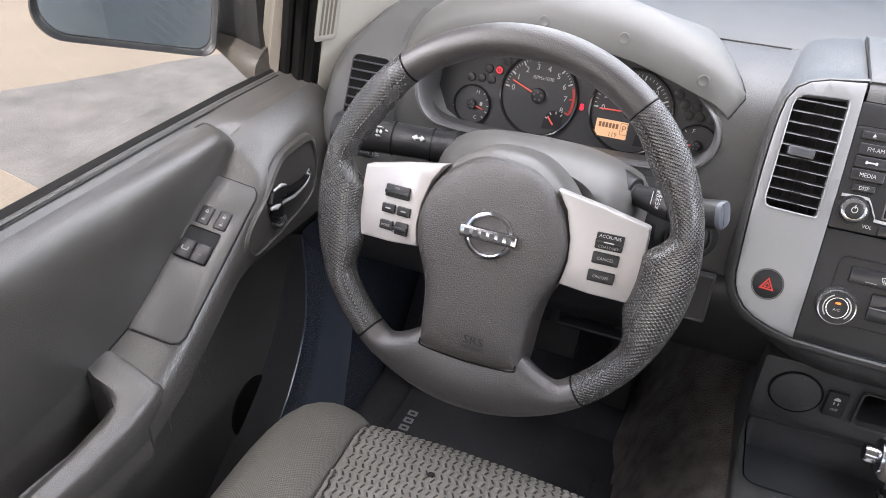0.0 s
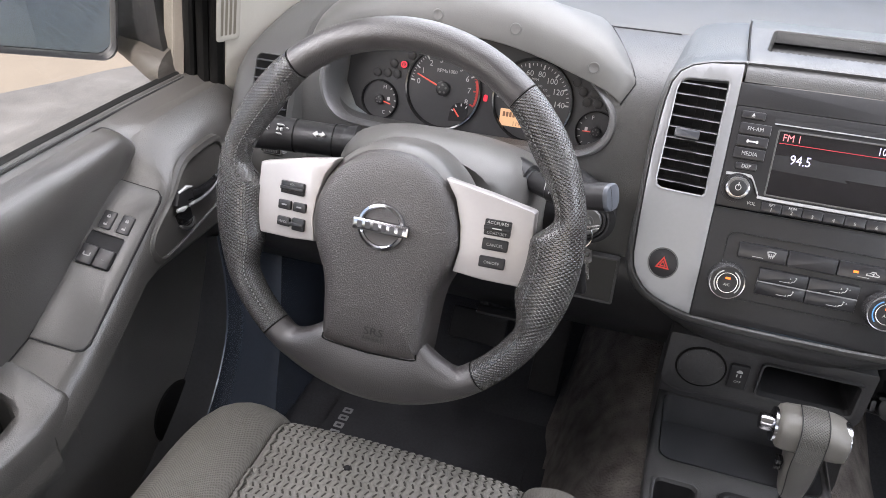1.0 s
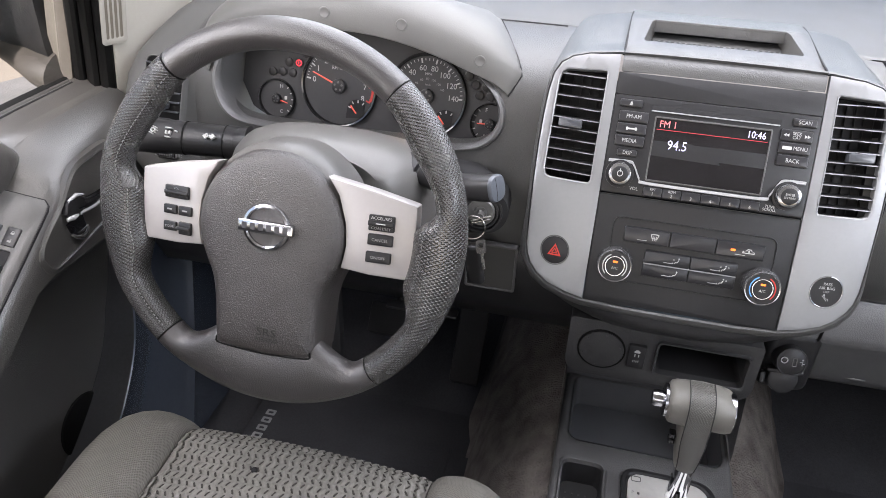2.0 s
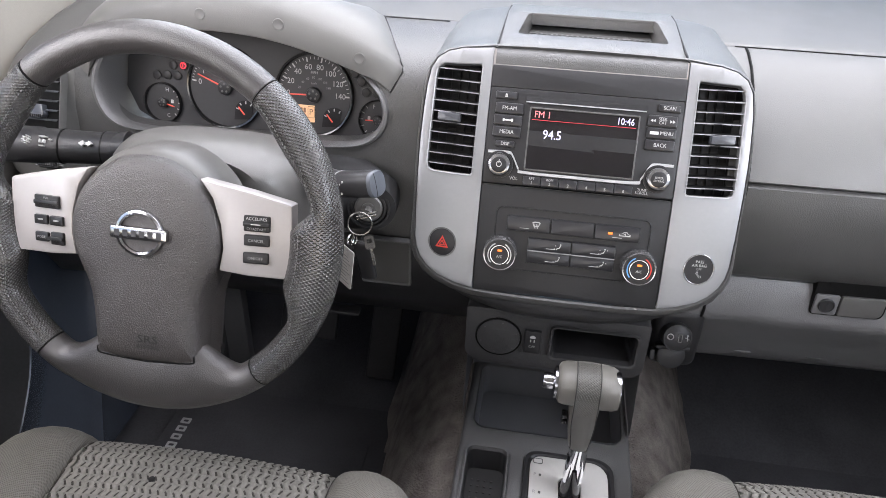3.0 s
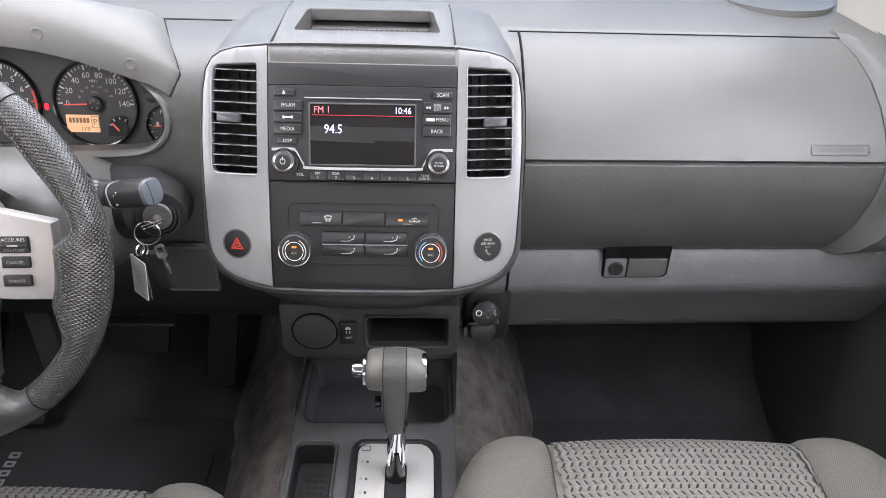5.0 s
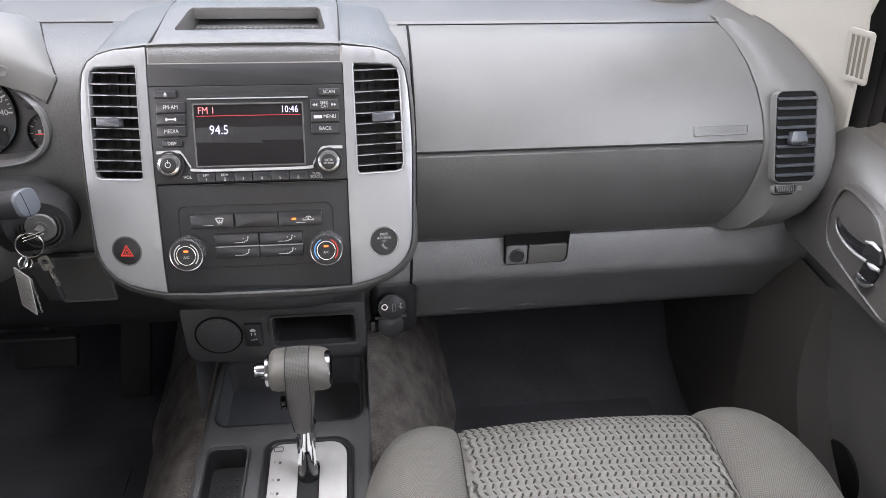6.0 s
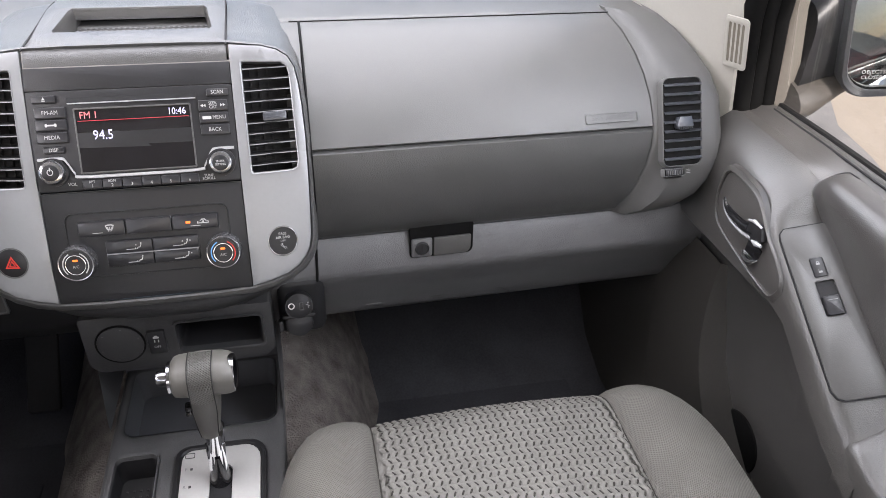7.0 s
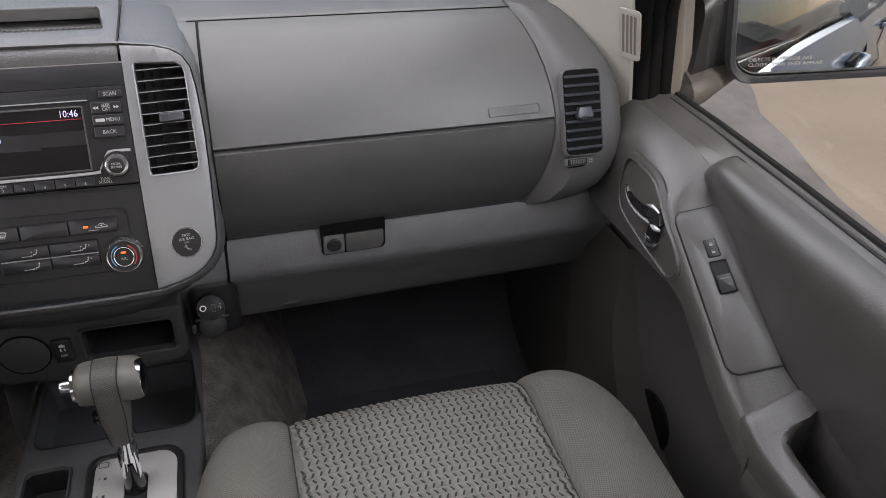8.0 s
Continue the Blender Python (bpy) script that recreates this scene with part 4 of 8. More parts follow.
# end pods with their slatted vents
def pod(s):
    p = thing("dash_end_pod", (s * 0.66, 0.05, 0.5), "grey dash end pod with a slatted air vent and thumbwheel", "dash pod", "dash end pods", "structure")
    stations = [(0.7000, 0.586, 0.645, 0.186), (0.6955, 0.588, 0.657, 0.160), (0.685, 0.593, 0.669, 0.130), (0.665, 0.600, 0.684, 0.094), (0.645, 0.605, 0.697, 0.071), (0.620, 0.609, 0.7065, 0.054),
                (0.595, 0.611, 0.708, 0.042), (0.570, 0.6105, 0.710, 0.032), (0.545, 0.608, 0.707, 0.025), (0.520, 0.604, 0.700, 0.024), (0.495, 0.598, 0.690, 0.030), (0.470, 0.590, 0.672, 0.045), (0.452, 0.582, 0.650, 0.066)]

    def face_y(z):
        return table(sorted((r[0], r[3]) for r in stations), z)[0]

    rows = []
    for z, x0, x1, y in stations:
        near = table(PAD_Y if s > 0 else FACE, z)[0]
        row = [(x0 - 0.002, near + 0.012), (x0 + 0.0012, near + 0.001), (x0 + 0.004, near - 0.0012)]
        row += [(lerp(x0 + 0.008, x1 - 0.018, t), lerp(near - 0.002, y, min(1, t * 3.2)) - 0.003 * math.sin(math.pi * t)) for t in (0, 0.15, 0.31, 0.5, 0.75, 1.0)]
        row += [(x1 - 0.008, y + 0.003), (x1 - 0.002, y + 0.011), (x1, y + 0.022), (x1, y + 0.050)]
        rows.append([(s * x, yy, z) for x, yy in row])
    part("shell", grid(rows), PAD, p)
    slope = (face_y(0.645) - face_y(0.552)) / 0.093
    v = Vector((0, slope, 1)).normalized()
    u = Vector((1, 0.035 * s, 0)).normalized()
    w = u.cross(v)
    w = -w if w.y > 0 else w
    f = plane_map((s * 0.6440, face_y(0.598) - 0.004, 0.598), u, v, w)
    hole = rrect(0, 0, 0.052, 0.108, 0.008)
    part("vent_rim", mapped(plate([rrect(0, 0, 0.0550, 0.111, 0.0095), hole], -0.010, 0.0026, 0.0010), f), PAD, p, "thin grey vent rim")
    part("vent_duct", mapped(plate([rrect(0, 0, 0.054, 0.110, 0.008)], -0.004, 0.0004), f), SEAL, p, "black vent duct")
    for k in range(9):
        c = -0.0455 + k * 0.0114
        blade = grid([[f(a, c + dv, dw) for dv, dw in (((0.0020, 0.0014), (0.0020, 0.0022), (-0.0006, 0.0060), (-0.0018, 0.0054)) if s > 0 else ((0.0016, 0.0014), (0.0016, 0.0020), (0.0002, 0.0060), (-0.0010, 0.0056)))] for a in (-0.0255, 0.0255)], close_u=True, cap=True)
        part("slat", blade, VANE, p)
    tab = part("tab", mapped(plate([[(-0.0085, 0.0065), (0.0085, 0.0065), (0.0115, -0.0050), (0.0090, -0.0085), (-0.0090, -0.0085), (-0.0115, -0.0050)]], 0.001, 0.0105, 0.0016), f), VANE, p, "wedge-shaped vent tab")
    for k in range(7):
        part("tab_rib", mapped(plate([rrect(-0.0078 + k * 0.0026, -0.0078, 0.0014, 0.0040, 0.0004, 1)], 0.004, 0.0122), f), BLACK, tab)
    part("wheel_slot", mapped(plate([rrect(-0.013 * s, -0.0625, 0.030, 0.0100, 0.0015), rrect(-0.013 * s, -0.0625, 0.0275, 0.0078, 0.001)], -0.004, 0.0046, 0.0006), f), PAD, p)
    wheel = lathe([(0.0, -0.012), (0.0066, -0.012), (0.0075, -0.010), (0.0075, 0.010), (0.0066, 0.012), (0.0, 0.012)], f(-0.013 * s, -0.0625, -0.0015), f(1, 0, 0) - f(0, 0, 0), 24)
    part("thumbwheel", wheel, BLACK, p, "ribbed black thumbwheel")
    for k in range(9):
        part("wheel_rib", mapped(plate([rrect(-0.013 * s + (k - 4) * 0.0024, -0.0625, 0.0008, 0.0060, 0.0003, 1)], 0.004, 0.0066), f), SATIN, p)
    for k in range(3):
        part("vent_mark", mapped(plate([rrect(-0.013 * s + 0.0195, -0.0600 - 0.0022 * k, 0.0050, 0.0006, 0.0002, 1)], 0.002, 0.0044), f), DIM, p)
    return p


pod(-1)
pod(1)


# ---- driver's side of the dashboard ----
def dface(x, z, w):
    """Driver face: slightly leaning, w towards the seat."""
    return Vector((x, table(FACE, z)[0] - w, z))


OPENING = [(-0.574, 0.655), (-0.582, 0.630), (-0.579, 0.605), (-0.566, 0.586), (-0.540, 0.577), (-0.470, 0.575), (-0.400, 0.575), (-0.320, 0.576), (-0.262, 0.580), (-0.236, 0.592), (-0.224, 0.612), (-0.2265, 0.636),
           (-0.243, 0.655), (-0.266, 0.672), (-0.300, 0.690), (-0.340, 0.700), (-0.390, 0.706), (-0.440, 0.706), (-0.490, 0.702), (-0.530, 0.692), (-0.557, 0.676)]
open_path = [(p.x, p.y) for p in smooth_path([(a, b, 0) for a, b in OPENING], 4, closed=True)]
outer = [(-0.612, 0.699), (-0.616, 0.60), (-0.606, 0.50), (-0.590, 0.462), (-0.150, 0.462), (-0.150, 0.699)]
bm = plate([dense(outer, 0.012), open_path], -0.03, 0.0, 0, [("v", z) for z, y in FACE[1:-1]])
part("driver_face", mapped(bm, dface), DASH, dash, "grey panel round the instrument opening")
lip = [[(dface(cx + (x - cx) * k, cz + (z - cz) * k, w)) for x, z in open_path] for cx, cz in [(-0.398, 0.638)] for k, w in ((1.035, -0.001), (1.02, 0.004), (1.0, 0.005), (0.985, 0.002), (0.978, -0.008))]
lip.append([dface(-0.398 + (x + 0.398) * 0.99, 0.638 + (z - 0.638) * 0.97 - (0.024 if z < 0.62 else 0.0), -0.085) for x, z in open_path])
part("opening_lip", grid(lip, close_u=True), LOWER, dash, "smooth rounded lip of the instrument opening")

# visor over the instruments
VISOR = [(-0.592, 0.634, 0.068), (-0.580, 0.658, 0.066), (-0.558, 0.676, 0.064), (-0.525, 0.691, 0.062), (-0.475, 0.701, 0.061), (-0.420, 0.704, 0.060), (-0.370, 0.701, 0.060), (-0.325, 0.692, 0.062), (-0.285, 0.679, 0.064), (-0.250, 0.6655, 0.067)]
rows = []
for i, (x, z, y) in enumerate(VISOR):
    c = (x + 0.400) / 0.19
    e = max(0.0, 1 - abs(c) ** 3)
    bx = x + (0.012 if x > -0.4 else -0.012) * (1 - e)
    rows.append([(x, y + 0.10, z - 0.004), (x, y + 0.012, z - 0.003), (x, y + 0.002, z - 0.001), (x, y, z + 0.003), (bx, y + 0.002, z + 0.020), (bx, y + 0.008, z + 0.030 + 0.004 * e),
                 (bx, y + 0.022, z + 0.038 + 0.006 * e), (bx + 0.0 * c, y + 0.050, z + 0.040 + 0.010 * e), (lerp(bx, -0.40 + 0.165 * c, 0.6), y + 0.085, lerp(z + 0.036, 0.722, 0.6) + 0.008 * e),
                 (-0.40 + 0.165 * c, 0.192, 0.7030 + 0.010 * e)])
END = [(-0.219, 0.110, 0.640), (-0.2185, 0.078, 0.6415), (-0.218, 0.0725, 0.6447), (-0.2155, 0.0735, 0.6490), (-0.2056, 0.0825, 0.6669), (-0.2083, 0.0905, 0.6735), (-0.2143, 0.1020, 0.6815), (-0.2230, 0.1235, 0.6880), (-0.2360, 0.1535, 0.6950), (-0.2500, 0.1900, 0.6992)]
mid = [tuple(lerp(a, b, 0.55) + (0.004 * math.sin(math.pi * i / 9) if j == 2 else 0) for j, (a, b) in enumerate(zip(rows[-1][i], END[i]))) for i in range(10)]
rows += [mid, END, [(x + 0.0015, y + 0.003, z - 0.006) for x, y, z in END]]
rows = [[tuple(p) for p in col] for col in zip(*[smooth_path(c, 2) for c in zip(*rows)])]
visor = part("visor", grid([[tuple(p) for p in smooth_path(r[1:], 2)] for r in rows]), VISOR_GREY, dash, "smooth grey visor over the instruments")


def first_face(ob, x, z):
    """Where a level line towards the front meets a mesh, and the surface's normal there."""
    best = None
    vs = ob.data.vertices
    for p in ob.data.polygons:
        ids = list(p.vertices)
        for i in range(1, len(ids) - 1):
            q = [vs[k].co for k in (ids[0], ids[i], ids[i + 1])]
            if max(v.x for v in q) < x or min(v.x for v in q) > x or max(v.z for v in q) < z or min(v.z for v in q) > z:
                continue
            d = (q[1].x - q[0].x) * (q[2].z - q[0].z) - (q[2].x - q[0].x) * (q[1].z - q[0].z)
            if abs(d) < 1e-12:
                continue
            s = ((x - q[0].x) * (q[2].z - q[0].z) - (q[2].x - q[0].x) * (z - q[0].z)) / d
            t = ((q[1].x - q[0].x) * (z - q[0].z) - (x - q[0].x) * (q[1].z - q[0].z)) / d
            if s >= 0 and t >= 0 and s + t <= 1:
                y = q[0].y + s * (q[1].y - q[0].y) + t * (q[2].y - q[0].y)
                if best is None or y < best[0].y:
                    n = (q[1] - q[0]).cross(q[2] - q[0]).normalized()
                    best = (Vector((x, y, z)), n if n.y < 0 else -n)
    return best


for x, z in ((-0.432, 0.7210), (-0.342, 0.7155), (-0.252, 0.6830)):
    spot = first_face(visor, x, z)
    if spot:
        part("visor_dimple", lathe([(0.0066, -0.0010), (0.0062, 0.0001), (0.0057, 0.0003), (0.0048, 0.0001), (0.0034, -0.0003), (0.0018, -0.0006), (0.0, -0.0007)], spot[0] + spot[1] * 0.0007, spot[1], 24, cap=False), VISOR_GREY, visor, "round plugged screw hole")
part("visor_seam", tube([dface(x, z, 0.0008) for x, y, z in END[2:]] + [Vector((-0.2505, 0.1915, 0.7000))], 0.0010, 6), MATT, dash, "dark seam round the visor end")
part("panel_seam", tube([(-0.2505, 0.1912, 0.6992), (-0.21, 0.1912, 0.6992), (-0.168, 0.1912, 0.6992)], 0.0013, 6), MATT, dash, "dark seam behind the driver panel")

# knee panel below the column
rows = []
for y, z in ((0.060, 0.470), (0.046, 0.466), (0.038, 0.455), (0.036, 0.42), (0.044, 0.38), (0.062, 0.345), (0.10, 0.325), (0.30, 0.320)):
    rows.append([(x, y, z) for x in (-0.70, -0.6, -0.5, -0.4, -0.3, -0.24, -0.10)])
part("knee_panel", grid(rows), BLACK, dash, "black knee panel under the column")
f = plane_map((-0.2165, 0.0375, 0.436), (1, 0, 0), (0, 0, 1), (0, -1, 0))
part("cubby_frame", mapped(plate([rrect(0, 0, 0.064, 0.066, 0.003), rrect(0, 0, 0.058, 0.060, 0.002)], -0.006, 0.0035, 0.001), f), LOWER, dash, "grey frame of the small blank cover")
part("cubby_cover", mapped(plate([rrect(0, 0, 0.058, 0.060, 0.002)], -0.006, 0.0015), f), SATIN, dash, "plain blank cover")
part("column_bracket", box(-0.480, -0.445, 0.09, 0.11, 0.17, 0.33, 0.004), MATT, dash, "dark steel bracket under the column")
part("knee_ledge", box(-0.36, -0.26, 0.052, 0.07, 0.330, 0.335, 0.002), BLACK, dash)

# ---- centre stack ----
MID = 0.002


def stack_y(z):
    return -0.035 + 0.333 * (z - 0.461) + 0.597 * (z - 0.461) * (z - 0.584)


def S(x, z, w):
    """A point of the centre stack's curved face; w stands out of it."""
    slope = 0.333 + 0.597 * (2 * z - 1.045)
    n = Vector((0, -1, slope)).normalized()
    return Vector((x + MID, stack_y(z) + 1.2 * max(0, abs(x) - 0.10) ** 2, z)) + n * w


CUTS = [("v", 0.47 + 0.02 * k) for k in range(12)]
stack = thing("centre_stack", (MID, 0.05, 0.42), "centre stack with silver side panels and grey surround", "centre stack", "", "structure")

HALF_EDGE = [(0.0, 0.7095), (0.06, 0.7092), (0.104, 0.7080), (0.135, 0.7045), (0.152, 0.7000), (0.163, 0.6930), (0.1695, 0.6820), (0.1725, 0.665), (0.1740, 0.6465), (0.1752, 0.615), (0.1750, 0.583),
             (0.1740, 0.545), (0.1725, 0.511), (0.1700, 0.499), (0.1650, 0.4895), (0.1560, 0.4800), (0.1435, 0.4725), (0.125, 0.4660), (0.104, 0.4618), (0.06, 0.4595), (0.0, 0.4590)]
edge = HALF_EDGE + [(-x, z) for x, z in reversed(HALF_EDGE[1:-1])]


def outward(poly, d):
    out = []
    n = len(poly)
    for i in range(n):
        (x0, y0), (x1, y1) = poly[i - 1], poly[(i + 1) % n]
        t = Vector((x1 - x0, y1 - y0)).normalized()
        out.append((poly[i][0] - t.y * d, poly[i][1] + t.x * d))
    return out


CAP = [(0.0, 0.7095), (0.06, 0.7092), (0.0985, 0.7083), (0.1003, 0.7082)] + HALF_EDGE[2:]
edge = CAP + [(-x, z) for x, z in reversed(CAP[1:-1])]
rows = []
for d, w, back in ((0.0004, -0.004, 0), (0.0008, 0.0002, 0), (0.003, 0.0016, 0), (0.007, 0.0000, 0), (0.0105, -0.004, 0), (0.0130, -0.012, 0), (0.0140, -0.012, 0.03), (0.0145, -0.012, 0.08), (0.0140, -0.012, 0.132), (0.0110, -0.012, 0.142), (0.0, -0.012, 0.147)):
    ring = []
    narrow = [max(0.0, min(1.0, (0.53 - z) / 0.05)) for x, z in edge]
    for i, (x, z) in enumerate(edge):
        px, pz = outward(edge, d * lerp(0.42, 1.0, narrow[i]))[i]
        p = S(px, pz, w)
        up = max(0.0, min(1.0, (z - 0.665) / 0.035))
        dz = lerp(-0.30 * back * (1 if z < 0.5 else 0), 0.055 * back - (0.014 if back > 0.145 else 0), up)
        if abs(x) < 0.0995 and z > 0.6 and w < 0:
            dz -= 0.007 if back == 0 else 0.034
        p = p + Vector((0, back, dz))
        p.x = MID + (p.x - MID) * (1 - 0.30 * back * up)
        ring.append(p)
    rows.append(ring)
part("surround", grid(rows, close_u=True), DASH, stack, "smooth grey surround of the centre stack")


def side_panel(s):
    inner = 0.1032
    pts = [(inner, 0.7072), (0.125, 0.7052)] + [(x, z) for x, z in HALF_EDGE if x > 0.13] + [(0.125, 0.4668), (inner, 0.4622)]
    pts = [(x - 0.0004, z) for x, z in pts]
    vent = [(0.1140, 0.6915), (0.1560, 0.6890), (0.1620, 0.6850), (0.1640, 0.6780), (0.1660, 0.5905), (0.1640, 0.5840), (0.1590, 0.5822), (0.1155, 0.5822), (0.1135, 0.5845), (0.1125, 0.6895)]
    flip = (lambda o: o) if s > 0 else (lambda o: [(-x, z) for x, z in o])
    p = part("side_panel", mapped(plate([flip(dense(pts, 0.012)), flip(dense(vent, 0.012))], -0.004, 0.0030, 0.0012, CUTS + [("v", 0.48 + 0.02 * k) for k in range(11)] + [("u", s * (0.112 + 0.008 * k)) for k in range(8)]), S), SILVER, stack, "silver painted side panel")
    lip_o, lip_i = flip(dense(vent, 0.008)), flip([(0.1395 + (x - 0.1395) * 0.955, 0.637 + (z - 0.637) * 0.982) for x, z in dense(vent, 0.008)])
    part("vent_lip", grid([[S(x, z, w) for x, z in o] for o, w in ((lip_o, -0.003), (lip_o, 0.0040), (lip_i, 0.0032), (lip_i, -0.008))], close_u=True), SILVER, p, "thin bright vent edge")
    return p


for s in (-1, 1):
    side_panel(s)
    vent = thing("air_vent", S(s * 0.139, 0.585, 0), "tall rectangular air vent with thin grey slats", "air vent", "centre air vents")
    part("duct", mapped(plate([dense(rrect(s * 0.1395, 0.637, 0.053, 0.112, 0.004), 0.012)], -0.03, -0.022, 0, CUTS), S), MATT, vent, "black duct")
    rows = [[S(x, z, w) for x, z in dense(rrect(s * 0.1395, 0.637, 0.0525, 0.1105, 0.004), 0.012)] for w in (-0.024, -0.002)]
    part("duct_wall", grid(rows, close_u=True), MATT, vent, "black duct wall")
    for k in range(5):
        x = s * 0.1395 + (k - 2) * 0.0095
        part("vane", mapped(plate([rrect(x, 0.637, 0.0009, 0.106, 0.0002, 1)], -0.023, -0.019), S), MATT, vent, "upright vane behind the slats")
    for k in range(10):
        z = 0.5905 + k * 0.01035
        x0, x1 = 0.1145, 0.1650 - 0.0020 * k / 9
        a = [[S(s * x, z + dz, w) for dz, w in ((-0.0004, 0.0012), (0.0005, 0.0010), (0.0028, -0.0085), (0.0018, -0.0090))] for x in (x0, (x0 + x1) / 2, x1)]
        part("slat", grid(a, close_u=True, cap=True), BLACK, vent, "thin dark slat")
        part("slat_edge", mapped(plate([rrect(s * (x0 + x1) / 2, z, x1 - x0, 0.0010, 0.0003, 1)], 0.0008, 0.0016), S), SILVER, vent, "bright slat edge")
    part("tab", mapped(plate([rrect(s * 0.1445, 0.6375, 0.0250, 0.0085, 0.002)], -0.004, 0.0085, 0.0015), S), VANE, vent, "ribbed grey vent tab")

# hazard switch and airbag lamp
hz = thing("hazard_switch", S(-0.1405, 0.509, 0), "round black hazard switch with a red triangle", "switch")
part("bezel", mapped(plate([ngon(-0.1405, 0.5090, 0.0162), ngon(-0.1405, 0.5090, 0.0150)], 0.001, 0.0036, 0.0005), S), SATIN, hz, "thin dark bezel")
part("button", mapped(plate([ngon(-0.1405, 0.5090, 0.0150)], 0.001, 0.0036, 0.0012), S), BLACK, hz)


def tri(cx, cz, r):
    return [(cx + r * math.sin(radians(120 * k)), cz + r * math.cos(radians(120 * k))) for k in range(3)]


part("triangle", mapped(plate([tri(-0.1405, 0.5078, 0.0085), tri(-0.1405, 0.5078, 0.0058)], 0.0036, 0.0041), S), RED, hz, "red triangle outline")
part("triangle", mapped(plate([tri(-0.1405, 0.5078, 0.0040), tri(-0.1405, 0.5078, 0.0024)], 0.0036, 0.0041), S), RED, hz)
ab = thing("airbag_lamp", S(0.1405, 0.509, 0), "round black airbag status lamp with white lettering", "indicator")
part("bezel", mapped(plate([ngon(0.1405, 0.5090, 0.0165), ngon(0.1405, 0.5090, 0.0152)], 0.001, 0.0042, 0.0005), S), SATIN_CHROME, ab, "thin bright bezel")
face = part("face", mapped(plate([ngon(0.1405, 0.5090, 0.0152)], 0.001, 0.0034), S), BLACK, ab)
at = lambda x, z: (lambda u, v, w: S(x + u, z + v, w + 0.0034))
lettering("lettering", "PASS", 0.0042, at(0.1405, 0.5170), WHITE, face)
lettering("lettering", "AIR BAG", 0.0042, at(0.1405, 0.5130), WHITE, face)
lettering("lettering", "OFF", 0.0034, at(0.1405, 0.5092), DIM, face)
for du, dv, dw, dz in ((-0.0010, 0.0018, 0.0008, -0.0008), (0.0008, -0.0008, 0.0030, -0.0010), (-0.0032, 0.0022, 0.0020, -0.0032), (0.0030, -0.0010, 0.0036, -0.0030)):
    part("icon", tube([S(0.1405 + du, 0.5030 + dv, 0.0035), S(0.1405 + dw, 0.5030 + dz, 0.0034)], 0.0003, 5), DIM, face, "faint airbag symbol" if du == -0.0010 else "")
part("icon", mapped(plate([ngon(0.1393, 0.5058, 0.0010, 10)], 0.0034, 0.0038), S), DIM, face)

# upper filler with the open tray on top
part("filler", mapped(plate([dense(rrect(0, 0.6815, 0.2045, 0.0205, 0.001), 0.02)], -0.004, 0.0022, 0.0007), S), BLACK, stack, "plain black filler strip above the radio")
tray = thing("dash_tray", (MID, 0.10, 0.70), "open storage tray with a rubber mat in the dash top", "tray")
HX = 0.1000
rows = []
for x in [HX * (k / 8 - 1) for k in range(17)]:
    rows.append([S(x, 0.6925, 0.0018), S(x, 0.6980, 0.0030), S(x, 0.7025, 0.0028), Vector((x + MID, 0.0628, 0.7063)), Vector((x + MID, 0.0668, 0.7081)), Vector((x + MID, 0.0735, 0.7088))])
part("tray_front", grid(rows), DASH, tray, "smooth grey front of the tray")


def tray_top(u, v, w):
    """u across, v back from the front lip, w up."""
    return Vector((u * (1 - 0.30 * v) + MID, 0.066 + v, 0.7065 + 0.13 * min(v, 0.105) - 0.05 * max(0, v - 0.125) + w))


out_line = [(-0.1000, 0.007), (0.1000, 0.007), (0.1000, 0.105), (0.1000, 0.125), (0.1000, 0.150), (-0.1000, 0.150), (-0.1000, 0.125), (-0.1000, 0.105)]
hole = [(-0.0800, 0.042), (0.0830, 0.042), (0.0845, 0.046), (0.0785, 0.098), (0.0750, 0.104), (-0.0720, 0.104), (-0.0755, 0.098), (-0.0815, 0.046)]
part("tray_rim", mapped(plate([dense(out_line, 0.02), dense(hole, 0.02)], -0.012, 0.0016, 0.0020, [("v", 0.105), ("v", 0.125)]), tray_top), DASH, tray)
front_and_sides = [hole[5], hole[6], hole[7], hole[0], hole[1], hole[2], hole[3], hole[4]]
deep = [(x * 0.97, 0.128 if y > 0.1 else y + 0.004) for x, y in front_and_sides]
part("tray_wall", grid([[tray_top(x, y, 0.0008) for x, y in front_and_sides], [tray_top(x * 0.985, y + 0.001, -0.005) for x, y in front_and_sides], [tray_top(x, y, -0.026) for x, y in deep]]), SATIN, tray)
part("tray_mat", mapped(plate([[(-0.080, 0.042), (0.083, 0.042), (0.080, 0.129), (-0.077, 0.129)]], -0.030, -0.0155), lambda u, v, w: Vector((u + MID, 0.066 + v, 0.7115 + w + 0.01 * v))), SATIN, tray, "dimpled rubber tray mat")
dots = bmesh.new()
for i in range(24):
    for j in range(8):
        x, y = MID - 0.069 + i * 0.0061, 0.115 + j * 0.009
        box(x, x + 0.0026, y, y + 0.0030, 0.6955, 0.6980, bm=dots)
part("mat_studs", dots, SILVER, tray, "pale studs of the tray mat", kind="stuff")
part("tray_backwall", grid([[tray_top(x, 0.1035, -0.001) for x in (-0.074, 0.0, 0.077)], [tray_top(x, 0.112, -0.006) for x in (-0.074, 0.0, 0.077)], [tray_top(x, 0.1285, -0.030) for x in (-0.074, 0.0, 0.077)]]), MATT, tray, "black back wall of the tray")

